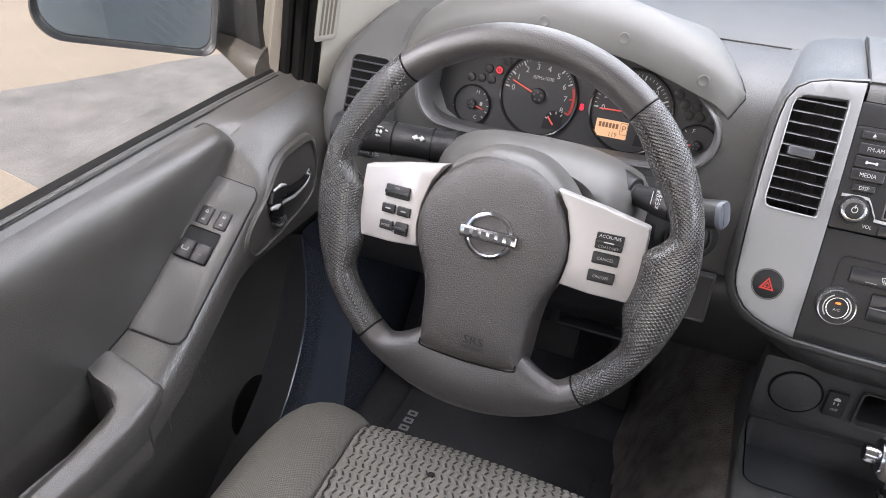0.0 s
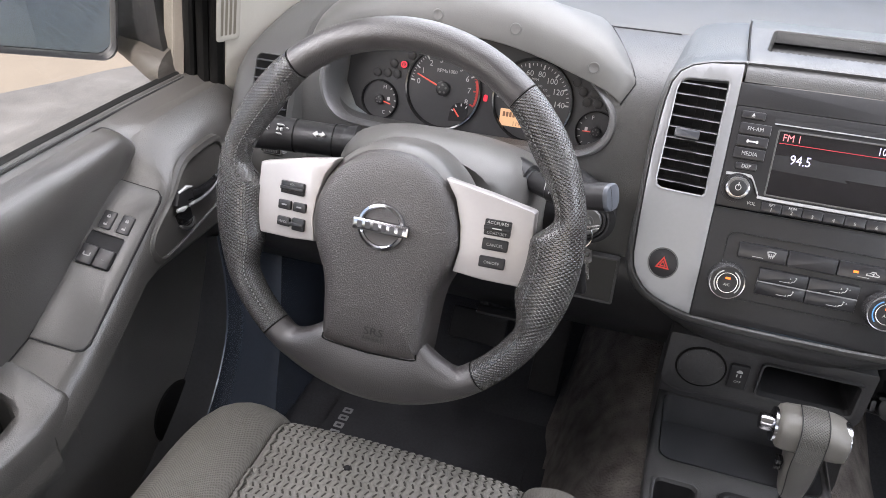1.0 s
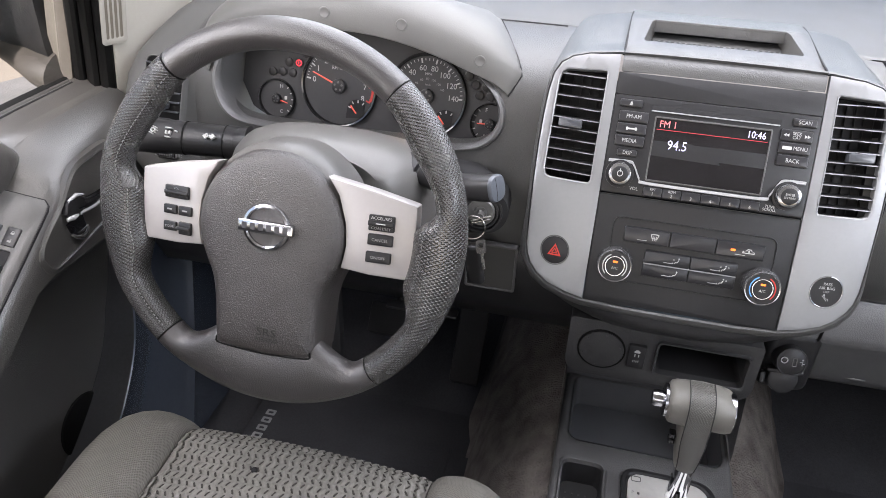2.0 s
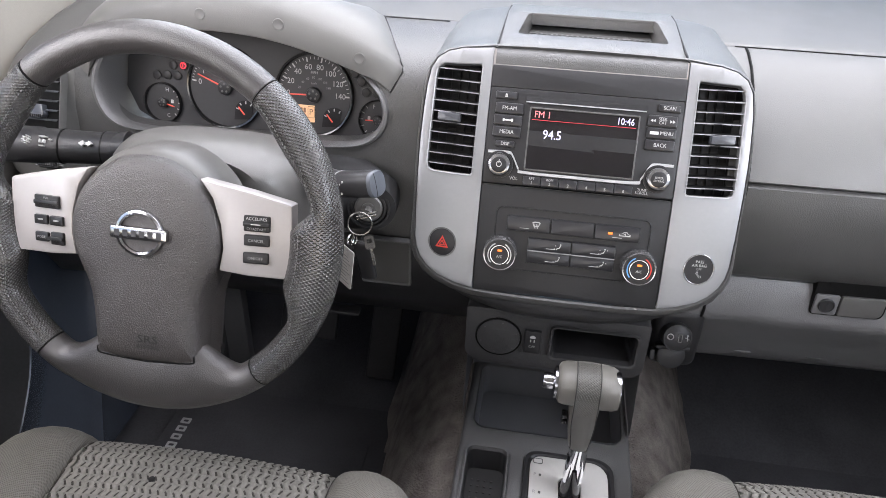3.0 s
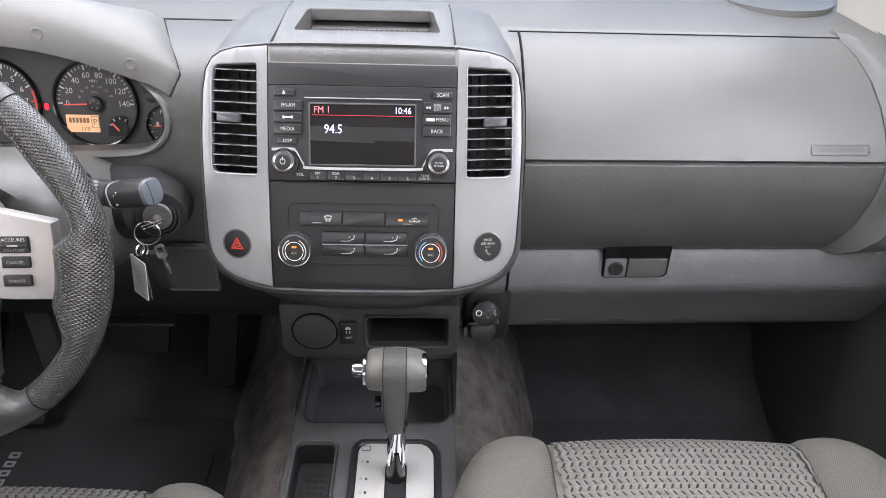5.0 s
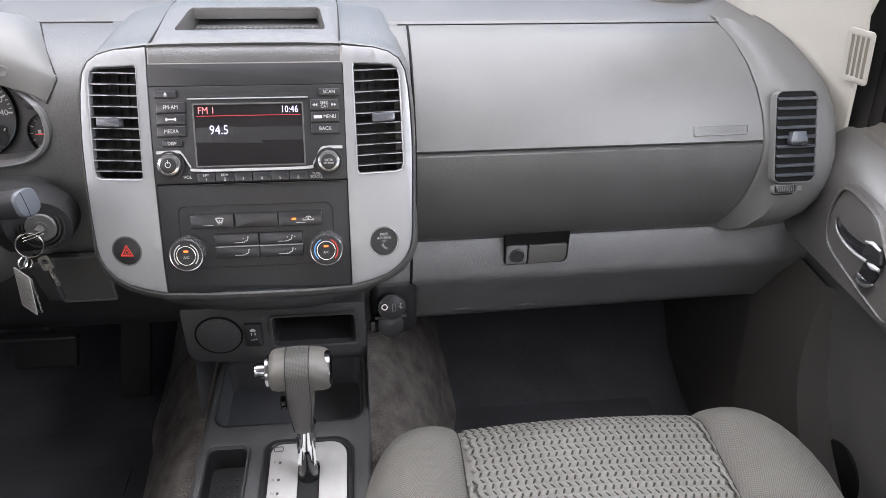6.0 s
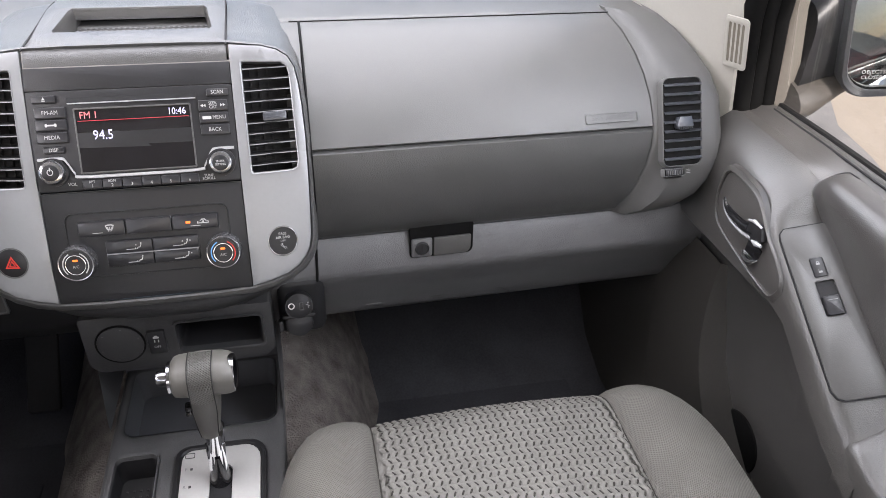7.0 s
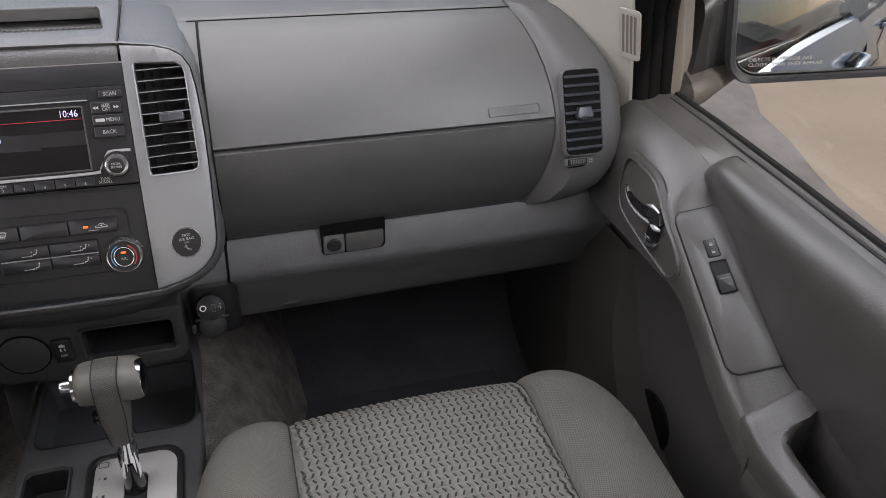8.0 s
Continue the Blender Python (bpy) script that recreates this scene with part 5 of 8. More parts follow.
for s in (-1, 1):
    line = [S(s * 0.1012, 0.7075, 0.0020), Vector((MID + s * 0.1003, 0.0640, 0.7090)), Vector((MID + s * 0.1000, 0.0720, 0.7102)), Vector((MID + s * 0.0985, 0.12, 0.7142)), Vector((MID + s * 0.0968, 0.17, 0.7200)), Vector((MID + s * 0.0955, 0.20, 0.7210))]
    part("cap_seam", tube(smooth_path(line, 4), 0.0012, 6), MATT, stack, "dark seam beside the tray")

# ---- radio ----
radio = thing("car_radio", S(0, 0.577, 0), "black car radio with a colour screen and chrome knobs", "radio")
part("fascia", mapped(plate([dense(rrect(0, 0.6242, 0.2040, 0.0935, 0.002), 0.02)], -0.006, 0.0020, 0.0008, CUTS), S), BLACK, radio, "black radio fascia")
slot = part("disc_slot", mapped(plate([rrect(0.0005, 0.6622, 0.128, 0.0042, 0.001)], 0.0018, 0.0026), S), MATT, radio, "black disc slot")
part("slot_lip", mapped(plate([rrect(0.0005, 0.6592, 0.127, 0.0010, 0.0003, 1)], 0.0018, 0.0036), S), STRIP, radio, "thin bright slot lip")
part("screen_frame", mapped(plate([rrect(0, 0.6240, 0.1165, 0.0615, 0.0015), rrect(0, 0.6240, 0.1135, 0.0585, 0.001)], 0.0015, 0.0034, 0.0005), S), SATIN, radio, "thin grey screen frame")
scr = part("screen", mapped(plate([rrect(0, 0.6240, 0.1135, 0.0585, 0.001)], 0.001, 0.0024), S), SCREEN, radio, "dark glossy colour screen")
on = lambda x, z, lift=0.0024: (lambda u, v, w: S(x + u, z + v, w + lift))
lettering("screen_text", "FM 1", 0.0090, on(-0.0530, 0.6478), SCREEN_RED, scr, align="LEFT")
lettering("screen_text", "10:46", 0.0092, on(0.0530, 0.6478), SCREEN_WHITE, scr, align="RIGHT", squeeze=0.92)
lettering("screen_text", "94.5", 0.0125, on(-0.0420, 0.6290), SCREEN_WHITE, scr, align="LEFT", squeeze=0.95)
part("screen_line", mapped(plate([rrect(0, 0.6428, 0.110, 0.0005, 0.0001, 1)], 0.0024, 0.0028), S), SCREEN_RULE, scr, "red line on the screen")


def key(cx, cz, w, h, words=(), size=0.0052, parent=radio, lift=0.0046):
    part("key_gap", mapped(plate([rrect(cx, cz, w + 0.0012, h + 0.0012, 0.0014)], 0.001, 0.0023), S), MATT, parent)
    b = part("key", mapped(plate([rrect(cx, cz, w, h, 0.0012)], 0.001, lift, 0.0010), S), KEY, parent, "black radio key")
    for k, t in enumerate(words):
        lettering("lettering", t, size, on(cx, cz + (len(words) - 1) * size * 0.42 - k * size * 0.84, lift), WHITE, b)
    return b


b = key(-0.0845, 0.6638, 0.0230, 0.0066)
part("icon", mapped(plate([tri(-0.0845, 0.6640, 0.0018)], 0.0046, 0.0050), S), WHITE, b)
part("icon", mapped(plate([rrect(-0.0845, 0.6622, 0.0032, 0.0006, 0.0001, 1)], 0.0046, 0.0050), S), WHITE, b)
key(-0.0800, 0.6515, 0.0300, 0.0100, ("FM-AM",))
b = key(-0.0805, 0.6402, 0.0300, 0.0098)
part("icon", mapped(plate([rrect(-0.0805, 0.6402, 0.0080, 0.0014, 0.0006, 1)], 0.0046, 0.0050), S), WHITE, b, "white tone symbol")
for dx in (-0.0045, 0.0045):
    part("icon", mapped(plate([rrect(-0.0805 + dx, 0.6402, 0.0022, 0.0030, 0.0006, 1)], 0.0046, 0.0050), S), WHITE, b)
key(-0.0808, 0.6288, 0.0300, 0.0100, ("MEDIA",))
key(-0.0810, 0.6172, 0.0205, 0.0060, ("DISP",), 0.0048)
key(0.0868, 0.6636, 0.0225, 0.0066, ("SCAN",), 0.0050)
b = key(0.0812, 0.6515, 0.0300, 0.0102, ("SEEK", "CAT"), 0.0042)
for sx in (-1, 1):
    for dx in (0.0085, 0.0112):
        part("icon", mapped(plate([[(0.0812 + sx * (dx + 0.0016), 0.6515), (0.0812 + sx * (dx - 0.001), 0.6530), (0.0812 + sx * (dx - 0.001), 0.6500)]], 0.0046, 0.0050), S), WHITE, b, "white arrow")
b = key(0.0812, 0.6400, 0.0300, 0.0098)
lettering("lettering", "MENU", 0.0050, on(0.0865, 0.6400, 0.0046), WHITE, b)
part("name_bar", mapped(plate([rrect(0.0738, 0.6400, 0.0090, 0.0030, 0.0004, 1)], 0.0046, 0.0050), S), WHITE, b, "plain white bar")
key(0.0812, 0.6286, 0.0300, 0.0098, ("BACK",))
# chrome swoop under the screen
swoop = [(-0.0985, 0.6085), (-0.0770, 0.6090), (-0.0715, 0.6060), (-0.0640, 0.5935), (-0.0585, 0.5905), (0.0, 0.5900), (0.0600, 0.5905), (0.0660, 0.5940), (0.0735, 0.6065), (0.0790, 0.6098), (0.0985, 0.6100)]
sw = smooth_path([(a, b, 0) for a, b in swoop], 4)
part("chrome_strip", grid([[S(p.x, p.y + dz, w) for p in sw] for dz, w in ((0.0017, 0.0015), (0.0012, 0.0040), (-0.0010, 0.0040), (-0.0015, 0.0015))]), STRIP, radio, "bright strip sweeping under the screen")
for k in range(6):
    x = -0.0485 + k * 0.0196
    b = key(x, 0.5828, 0.0190, 0.0088)
    lettering("lettering", str(k + 1), 0.0046, on(x, 0.5812, 0.0046), WHITE, b)
    if k < 2:
        lettering("lettering", ("RPT", "RDM")[k], 0.0036, on(x, 0.5853, 0.0046), WHITE, b)
lettering("lettering", "VOL", 0.0046, on(-0.0682, 0.5838), WHITE, radio)
lettering("lettering", "TUNE", 0.0038, on(0.0690, 0.5842), WHITE, radio)
lettering("lettering", "SCROLL", 0.0038, on(0.0690, 0.5812), WHITE, radio)
for x in (-0.0850, 0.0835):
    n = (S(x, 0.5965, 1) - S(x, 0.5965, 0))
    k = part("knob", lathe([(0.0124, 0.0015), (0.0122, 0.009), (0.0113, 0.0118), (0.0086, 0.0128)], S(x, 0.5965, 0), n, 40), SATIN_CHROME, radio, "bright rotary knob")
    cap = part("knob_cap", lathe([(0.0086, 0.0120), (0.0084, 0.0132), (0.0078, 0.0136), (0.0, 0.0136)], S(x, 0.5965, 0), n, 32, cap=False), BLACK, k, "black knob cap")
    part("knob_base", lathe([(0.0150, 0.0015), (0.0148, 0.0042), (0.0128, 0.0046)], S(x, 0.5965, 0), n, 40, cap=False), BLACK, radio)
    if x < 0:
        part("icon", mapped(plate([ngon(x, 0.5972, 0.0030, 20), ngon(x, 0.5972, 0.0023, 20)], 0.0136, 0.0140), S), WHITE, k, "white power symbol")
        part("icon", mapped(plate([rrect(x, 0.6000, 0.0008, 0.0036, 0.0002, 1)], 0.0136, 0.0141), S), WHITE, k)
    else:
        lettering("lettering", "ENTER", 0.0030, on(x, 0.5980, 0.0136), WHITE, k)
        lettering("lettering", "SETTING", 0.0028, on(x, 0.5950, 0.0136), WHITE, k)

# ---- heating controls ----
heat = thing("climate_panel", S(0, 0.46, 0), "black heater control panel with two chrome-ringed knobs", "climate control")
part("fascia", mapped(plate([dense(rrect(0, 0.5180, 0.2040, 0.1150, 0.001), 0.02)], -0.006, 0.0012, 0.0006, CUTS), S), BLACK, heat, "black heater fascia")
inset = rrect(0.001, 0.5212, 0.168, 0.0675, (0.008, 0.008, 0.003, 0.003))
part("inset", mapped(plate([inset, [(0.001 + (x - 0.001) * 0.988, 0.5212 + (z - 0.5212) * 0.97) for x, z in inset]], 0.0005, 0.0026, 0.0006), S), BLACK, heat, "raised outline of the control field")
for cx, w in ((-0.0465, 0.0468), (0.0014, 0.0462), (0.0494, 0.0478)):
    b = part("key", mapped(plate([rrect(cx, 0.5385, w, 0.0150, 0.0012)], 0.001, 0.0058, 0.0016), S), KEY, heat, "long black key")
    if cx != 0.0014:
        part("icon", mapped(plate([rrect(cx - 0.004 if cx < 0 else cx, 0.5345, 0.0105, 0.0005, 0.0001, 1)], 0.0058, 0.0062), S), WHITE, b, "white key mark")
    if cx < 0:
        fan = [(-0.0045, 0.0028), (-0.0020, 0.0036), (0.0020, 0.0036), (0.0045, 0.0028), (0.0028, -0.0016), (-0.0028, -0.0016)]
        part("icon", mapped(plate([[(cx + 0.0085 + a, 0.5388 + b) for a, b in fan], [(cx + 0.0085 + a * 0.76, 0.5390 + b * 0.68) for a, b in fan]], 0.0058, 0.0062), S), WHITE, b, "white demist symbol")
        for d in (-0.0017, 0, 0.0017):
            part("icon", mapped(plate([rrect(cx + 0.0085 + d, 0.5377, 0.0006, 0.0046, 0.0002, 1)], 0.0058, 0.0063), S), WHITE, b)
    if cx > 0.04:
        car = [(-0.0060, -0.0018), (-0.0060, 0.0002), (-0.0030, 0.0008), (-0.0012, 0.0028), (0.0022, 0.0028), (0.0036, 0.0008), (0.0060, 0.0002), (0.0060, -0.0018)]
        part("icon", mapped(plate([[(cx + 0.0080 + a, 0.5384 + e) for a, e in car], [(cx + 0.0080 + a * 0.85, 0.5385 + e * 0.62) for a, e in car]], 0.0058, 0.0062), S), WHITE, b, "white recirculation symbol")
        part("icon", mapped(plate([[(cx + 0.0066, 0.5386), (cx + 0.0090, 0.5398), (cx + 0.0090, 0.5374)]], 0.0058, 0.0063), S), WHITE, b)
        part("lamp", mapped(plate([rrect(cx - 0.0075, 0.5385, 0.0048, 0.0022, 0.0003, 1)], 0.0058, 0.0062), S), AMBER, b, "lit amber lamp")
for i, cx in enumerate((-0.0215, 0.0265)):
    for j, cz in enumerate((0.5182, 0.5045)):
        b = part("key", mapped(plate([rrect(cx, cz, 0.0472, 0.0128, 0.0010)], 0.001, 0.0056, 0.0016), S), KEY, heat, "black vent direction key")
        part("icon", mapped(plate([rrect(cx + 0.002, cz - 0.0030, 0.0100, 0.0005, 0.0001, 1)], 0.0056, 0.0060), S), WHITE, b)
        ox, oz = cx + 0.0110, cz - 0.0004
        part("icon", mapped(plate([ngon(ox + 0.0012, oz + 0.0030, 0.0008, 10)], 0.0056, 0.0060), S), WHITE, b, "white seated symbol")
        for du, dv, dw, dz in ((0.0012, 0.0018, -0.0002, -0.0010), (-0.0002, -0.0010, -0.0022, -0.0010), (-0.0022, -0.0010, -0.0030, -0.0026)):
            part("icon", tube([S(ox + du, oz + dv, 0.0057), S(ox + dw, oz + dz, 0.0057)], 0.00045, 5), WHITE, b)
        for k, (du, dv) in enumerate(((-0.0040, 0.0016), (-0.0048, -0.0020), (0.0040, 0.0020))[j:2 + i]):
            part("icon", mapped(plate([tri(ox + du, oz + dv, 0.0009)], 0.0056, 0.0060), S), WHITE, b)
part("key_divider", mapped(plate([rrect(0.0025, 0.5113, 0.0952, 0.0009, 0.0002, 1)], 0.001, 0.0062), S), SILVER, heat, "thin bright divider")
for x, words in ((-0.0745, "A/C"), (0.0760, "A/C")):
    c = S(x, 0.5060, 0)
    n = S(x, 0.5060, 1) - c
    k = part("knob", lathe([(0.0196, 0.001), (0.0196, 0.006), (0.0184, 0.0148), (0.0176, 0.0163), (0.0160, 0.0160)], c, n, 48, cap=False), SATIN_CHROME, heat, "bright knob ring")
    kf = lambda u, v, w, x=x: S(x + u, 0.5060 + v, 0.0160 + w)
    part("knob_face", mapped(plate([ngon(0, 0, 0.0164, 40)], -0.003, 0.0002), kf), BLACK, k, "black knob face")
    part("knob_ring", mapped(plate([ngon(0, 0, 0.0105, 32), ngon(0, 0, 0.0094, 32)], 0.0, 0.0012, 0.0003), kf), CHROME, k, "thin chrome inner ring")
    lettering("lettering", words, 0.0040, lambda u, v, w: kf(u, v - 0.0020, w + 0.0002), WHITE, k)
    part("lamp", mapped(plate([rrect(0, 0.0045, 0.0050, 0.0020, 0.0004, 1)], 0.0, 0.0006), kf), AMBER, k, "lit amber lamp")
    for side, col in ((-1, BLUE if x > 0 else WHITE), (1, RED if x > 0 else WHITE)):
        arc = [(0.0132 * math.sin(side * radians(a)), 0.0132 * math.cos(radians(a))) for a in range(25, 140, 10)]
        arc_in = [(0.0120 * math.sin(side * radians(a)), 0.0120 * math.cos(radians(a))) for a in range(25, 140, 10)]
        part("scale_arc", grid([[kf(a, b, 0.0005) for a, b in arc], [kf(a, b, 0.0005) for a, b in arc_in]]), col, k, "printed scale arc")

# ---- lower panel under the stack ----
low = thing("lower_console_panel", (MID, 0.03, 0.31), "grey lower panel with blank cover, switch and open bin", "console panel")
rows = []
for y, z, half in ((-0.030, 0.4515, 0.150), (-0.030, 0.440, 0.142), (-0.022, 0.424, 0.132), (-0.006, 0.410, 0.122), (0.006, 0.400, 0.116), (0.0125, 0.394, 0.114)):
    rows.append([(MID + half * (k / 8 - 1), y + 0.020 * abs(k / 8 - 1) ** 4, z + 0.012 * abs(k / 8 - 1) ** 3) for k in range(17)])
# Underside and panel have the shadow below the stack in their colour.
part("underside", grid(rows), CONSOLE_DARK, low, "grey rounded underside of the stack")
L = lambda x, z, w: Vector((x + 0.004, 0.0135 - w, z))
bin_hole = rrect(0.048, 0.3590, 0.104, 0.0460, 0.006)
part("panel", mapped(plate([rrect(0.0, 0.3565, 0.226, 0.0850, (0.004, 0.004, 0.020, 0.020), 6), bin_hole], -0.08, 0.0, 0.004), L), CONSOLE_DARK, low)
part("bin_frame", grid([[L(0.048 + (x - 0.048) * k, 0.359 + (z - 0.359) * k2, w) for x, z in bin_hole] for k, k2, w in ((1.06, 1.14, 0.0002), (1.05, 1.11, 0.004), (1.0, 1.0, 0.003), (0.97, 0.94, -0.006))], close_u=True), CONSOLE_DARK, low, "grey bin frame")
part("bin_wall", grid([[L(0.048 + (x - 0.048) * k, 0.359 + (z - 0.359) * k2, w) for x, z in bin_hole] for k, k2, w in ((0.97, 0.94, -0.006), (0.92, 0.84, -0.07))], close_u=True), BLACK, low, "black bin wall")
part("bin_back", mapped(plate([rrect(0.048, 0.359, 0.104, 0.046, 0.004)], -0.072, -0.066), L), GLOSS, low, "black bin interior")
part("blank_cover", mapped(plate([ngon(-0.0710, 0.3570, 0.0272, 40)], -0.002, 0.0022, 0.001), L), CONSOLE_DARK, low, "round blank cover")
part("blank_ring", mapped(plate([ngon(-0.0710, 0.3570, 0.0296, 40), ngon(-0.0710, 0.3570, 0.0272, 40)], -0.002, 0.0010), L), SEAL, low)
for k in range(6):
    a = radians(60 * k + 20)
    part("blank_notch", mapped(plate([rrect(-0.071 + 0.0235 * math.cos(a), 0.357 + 0.0235 * math.sin(a), 0.002, 0.0012, 0.0003, 1)], 0.002, 0.0027), L), SATIN, low)
b = part("stability_switch", mapped(plate([rrect(-0.0280, 0.3565, 0.0215, 0.0350, 0.002)], -0.002, 0.0045, 0.0016), L), BLACK, low, "black stability control switch")
lettering("lettering", "OFF", 0.0048, lambda u, v, w: L(-0.028 + u, 0.3505 + v, 0.0045 + w), WHITE, b)
for du, dv, a, c in ((0, 0.0085, 0.0070, 0.0028), (0, 0.0105, 0.0040, 0.0018), (-0.0022, 0.0030, 0.0012, 0.0045), (0.0022, 0.0030, 0.0012, 0.0045)):
    part("icon", mapped(plate([rrect(-0.028 + du, 0.3565 + dv, a, c, 0.0006, 1)], 0.0045, 0.0049), L), WHITE, b)
# sockets beside the panel
sock = thing("power_outlet", (0.155, 0.03, 0.33), "black audio input and capped power outlet", "outlet")
part("housing", box(0.124, 0.186, 0.040, 0.100, 0.318, 0.412, 0.014, 3), BLACK, sock)
AX = Vector((0.05, -0.93, 0.36)).normalized()
JC, PC = Vector((0.1515, 0.0235, 0.3800)), Vector((0.1500, 0.0300, 0.3480))
part("jack_barrel", lathe([(0.0180, -0.030), (0.0180, -0.002), (0.0172, 0.0018), (0.0158, 0.0018)], JC, AX, 36, cap=False), BLACK, sock, "black socket barrel")
part("jack_plate", lathe([(0.0160, -0.004), (0.0160, 0.0006), (0.0152, 0.0012), (0.0, 0.0012)], JC, AX, 36, cap=False), BLACK, sock, "round gloss socket plate")
J = plane_map(JC, (1, 0.05, 0), (0, 0.36, 0.93), AX)
part("jack", lathe([(0.0042, 0.0), (0.0042, 0.0024), (0.0028, 0.0024), (0.0026, -0.001), (0.0, -0.001)], J(-0.0095, 0.002, 0.001), AX, 16, cap=False), SATIN_CHROME, sock, "chrome jack ring")
part("usb_port", mapped(plate([rrect(0.003, 0.0, 0.0050, 0.0105, 0.0006, 1), rrect(0.003, 0.0, 0.0034, 0.0088, 0.0004, 1)], 0.001, 0.0022), J), SATIN, sock, "small data port")
for du, dv, w, h in ((0.0115, 0.0, 0.0010, 0.0080), (0.0098, 0.0012, 0.0030, 0.0009), (0.0130, -0.0006, 0.0028, 0.0009), (0.0115, 0.0042, 0.0026, 0.0016)):
    part("icon", mapped(plate([rrect(du, dv, w * 0.8, h * 0.8, 0.0002, 1)], 0.001, 0.0017), J), DIM, sock, "white data symbol" if h > 0.005 else "")
part("outlet_cap", lathe([(0.0175, -0.030), (0.0180, -0.002), (0.0172, 0.0030), (0.0145, 0.0045), (0.0, 0.0052)], PC, AX, 36, cap=False), BLACK, sock, "black hinged outlet cap")
Q = plane_map(PC, (1, 0.05, 0), (0, 0.36, 0.93), AX)
part("cap_tab", mapped(plate([rrect(0.0, 0.0110, 0.042, 0.0050, 0.0022)], -0.004, 0.0075, 0.0012), Q), BLACK, sock, "grip tab of the cap")
part("cap_hinge", mapped(plate([rrect(-0.0235, -0.001, 0.0060, 0.0140, 0.0020)], -0.008, 0.0040, 0.0012), Q), BLACK, sock, "side hinge of the cap")

# ---- instrument cluster ----
C = lambda x, z, w: Vector((x, 0.124 + 0.22 * (z - 0.60) - w * 0.977, z + w * 0.21))
cl = thing("instrument_cluster", (-0.39, 0.12, 0.56), "instrument cluster with four dials and red warning lamps", "gauges")
shape = [(-0.574, 0.640), (-0.578, 0.605), (-0.563, 0.575), (-0.53, 0.558), (-0.47, 0.552), (-0.388, 0.550), (-0.31, 0.552), (-0.25, 0.556), (-0.222, 0.575), (-0.208, 0.61), (-0.206, 0.645), (-0.24, 0.675), (-0.30, 0.70), (-0.39, 0.71), (-0.48, 0.70), (-0.55, 0.675)]
part("backplate", mapped(plate([dense(shape, 0.03)], -0.006, 0.0, 0), C), DIAL, cl, "dark grey dial plate")


SHRINK = 0.87


def dial(cx, cz, r, name, label):
    r *= SHRINK
    d = part(name, mapped(plate([ngon(cx, cz, r, 48)], 0.0, 0.0012), C), DIAL, cl, label)
    part("rim", grid([[C(x, z, w) for x, z in ngon(cx, cz, q, 48)] for q, w in ((r * 1.0, 0.001), (r * 1.02, 0.0055), (r * 1.06, 0.0060), (r * 1.085, 0.0))], close_u=True), GLOSS, d, "gloss black dial rim")
    return d


def pt(cx, cz, r, a):
    """a: degrees clockwise from the top."""
    r *= SHRINK
    return cx + r * math.sin(radians(a)), cz + r * math.cos(radians(a))


def tick(d, cx, cz, a, r0, r1, w, mat, lift=0.0012):
    (x0, z0), (x1, z1) = pt(cx, cz, r0, a), pt(cx, cz, r1, a)
    nx, nz = math.cos(radians(a)) * w / 2, -math.sin(radians(a)) * w / 2
    part("tick", mapped(plate([[(x0 - nx, z0 - nz), (x1 - nx, z1 - nz), (x1 + nx, z1 + nz), (x0 + nx, z0 + nz)]], lift - 0.0004, lift + 0.0003), C), mat, d)


def needle(d, cx, cz, a, r, hub, w=0.0018):
    (x1, z1) = pt(cx, cz, r, a)
    (x0, z0) = pt(cx, cz, hub * 0.5, a)
    nx, nz = math.cos(radians(a)) * w / 2, -math.sin(radians(a)) * w / 2
    part("needle", mapped(plate([[(x0 - nx, z0 - nz), (x1 - nx * 0.6, z1 - nz * 0.6), (x1 + nx * 0.6, z1 + nz * 0.6), (x0 + nx, z0 + nz)]], 0.003, 0.0046), C), NEEDLE, d, "red pointer")
    h = part("needle_hub", mapped(plate([ngon(cx, cz, hub, 24)], 0.001, 0.0068, 0.0012), C), BLACK, d, "black pointer hub")
    for k in range(5):
        x, z = pt(cx, cz, hub * 0.62, 72 * k)
        part("hub_spot", mapped(plate([ngon(x, z, hub * 0.16, 8)], 0.0066, 0.0071), C), SATIN, h)


def words(d, t, x, z, size, mat=None, lift=0.0012):
    lettering("lettering", t, size, lambda u, v, w: C(x + u, z + v, lift + w), mat or WHITE, d)


TX, TZ, SX, SZ = -0.4430, 0.6130, -0.3270, 0.6135
tach = dial(TX, TZ, 0.0545, "tachometer", "rev counter with white numerals and a red band")
for k in range(9):
    a = -82 + k * 24.2
    tick(tach, TX, TZ, a, 0.0455, 0.0520, 0.0018, RED if k >= 7 else WHITE)
    x, z = pt(TX, TZ, 0.0395, a)
    words(tach, str(k), x, z, 0.0098)
    for j in range(1, 5):
        if k < 8:
            tick(tach, TX, TZ, a + j * 4.84, 0.0492, 0.0520, 0.0007, RED if k >= 6 else WHITE)
arc = [pt(TX, TZ, 0.0535, a) for a in range(70, 113, 4)]
arc2 = [pt(TX, TZ, 0.0500, a) for a in range(70, 113, 4)]
part("red_band", grid([[C(x, z, 0.0014) for x, z in arc], [C(x, z, 0.0014) for x, z in arc2]]), RED, tach, "red over-speed band")
words(tach, "RPMx1000", TX + 0.003, TZ + 0.0215, 0.0062)
needle(tach, TX, TZ, -68, 0.044, 0.0090)
speedo = dial(SX, SZ, 0.0545, "speedometer", "speedometer with white numerals and an amber display")
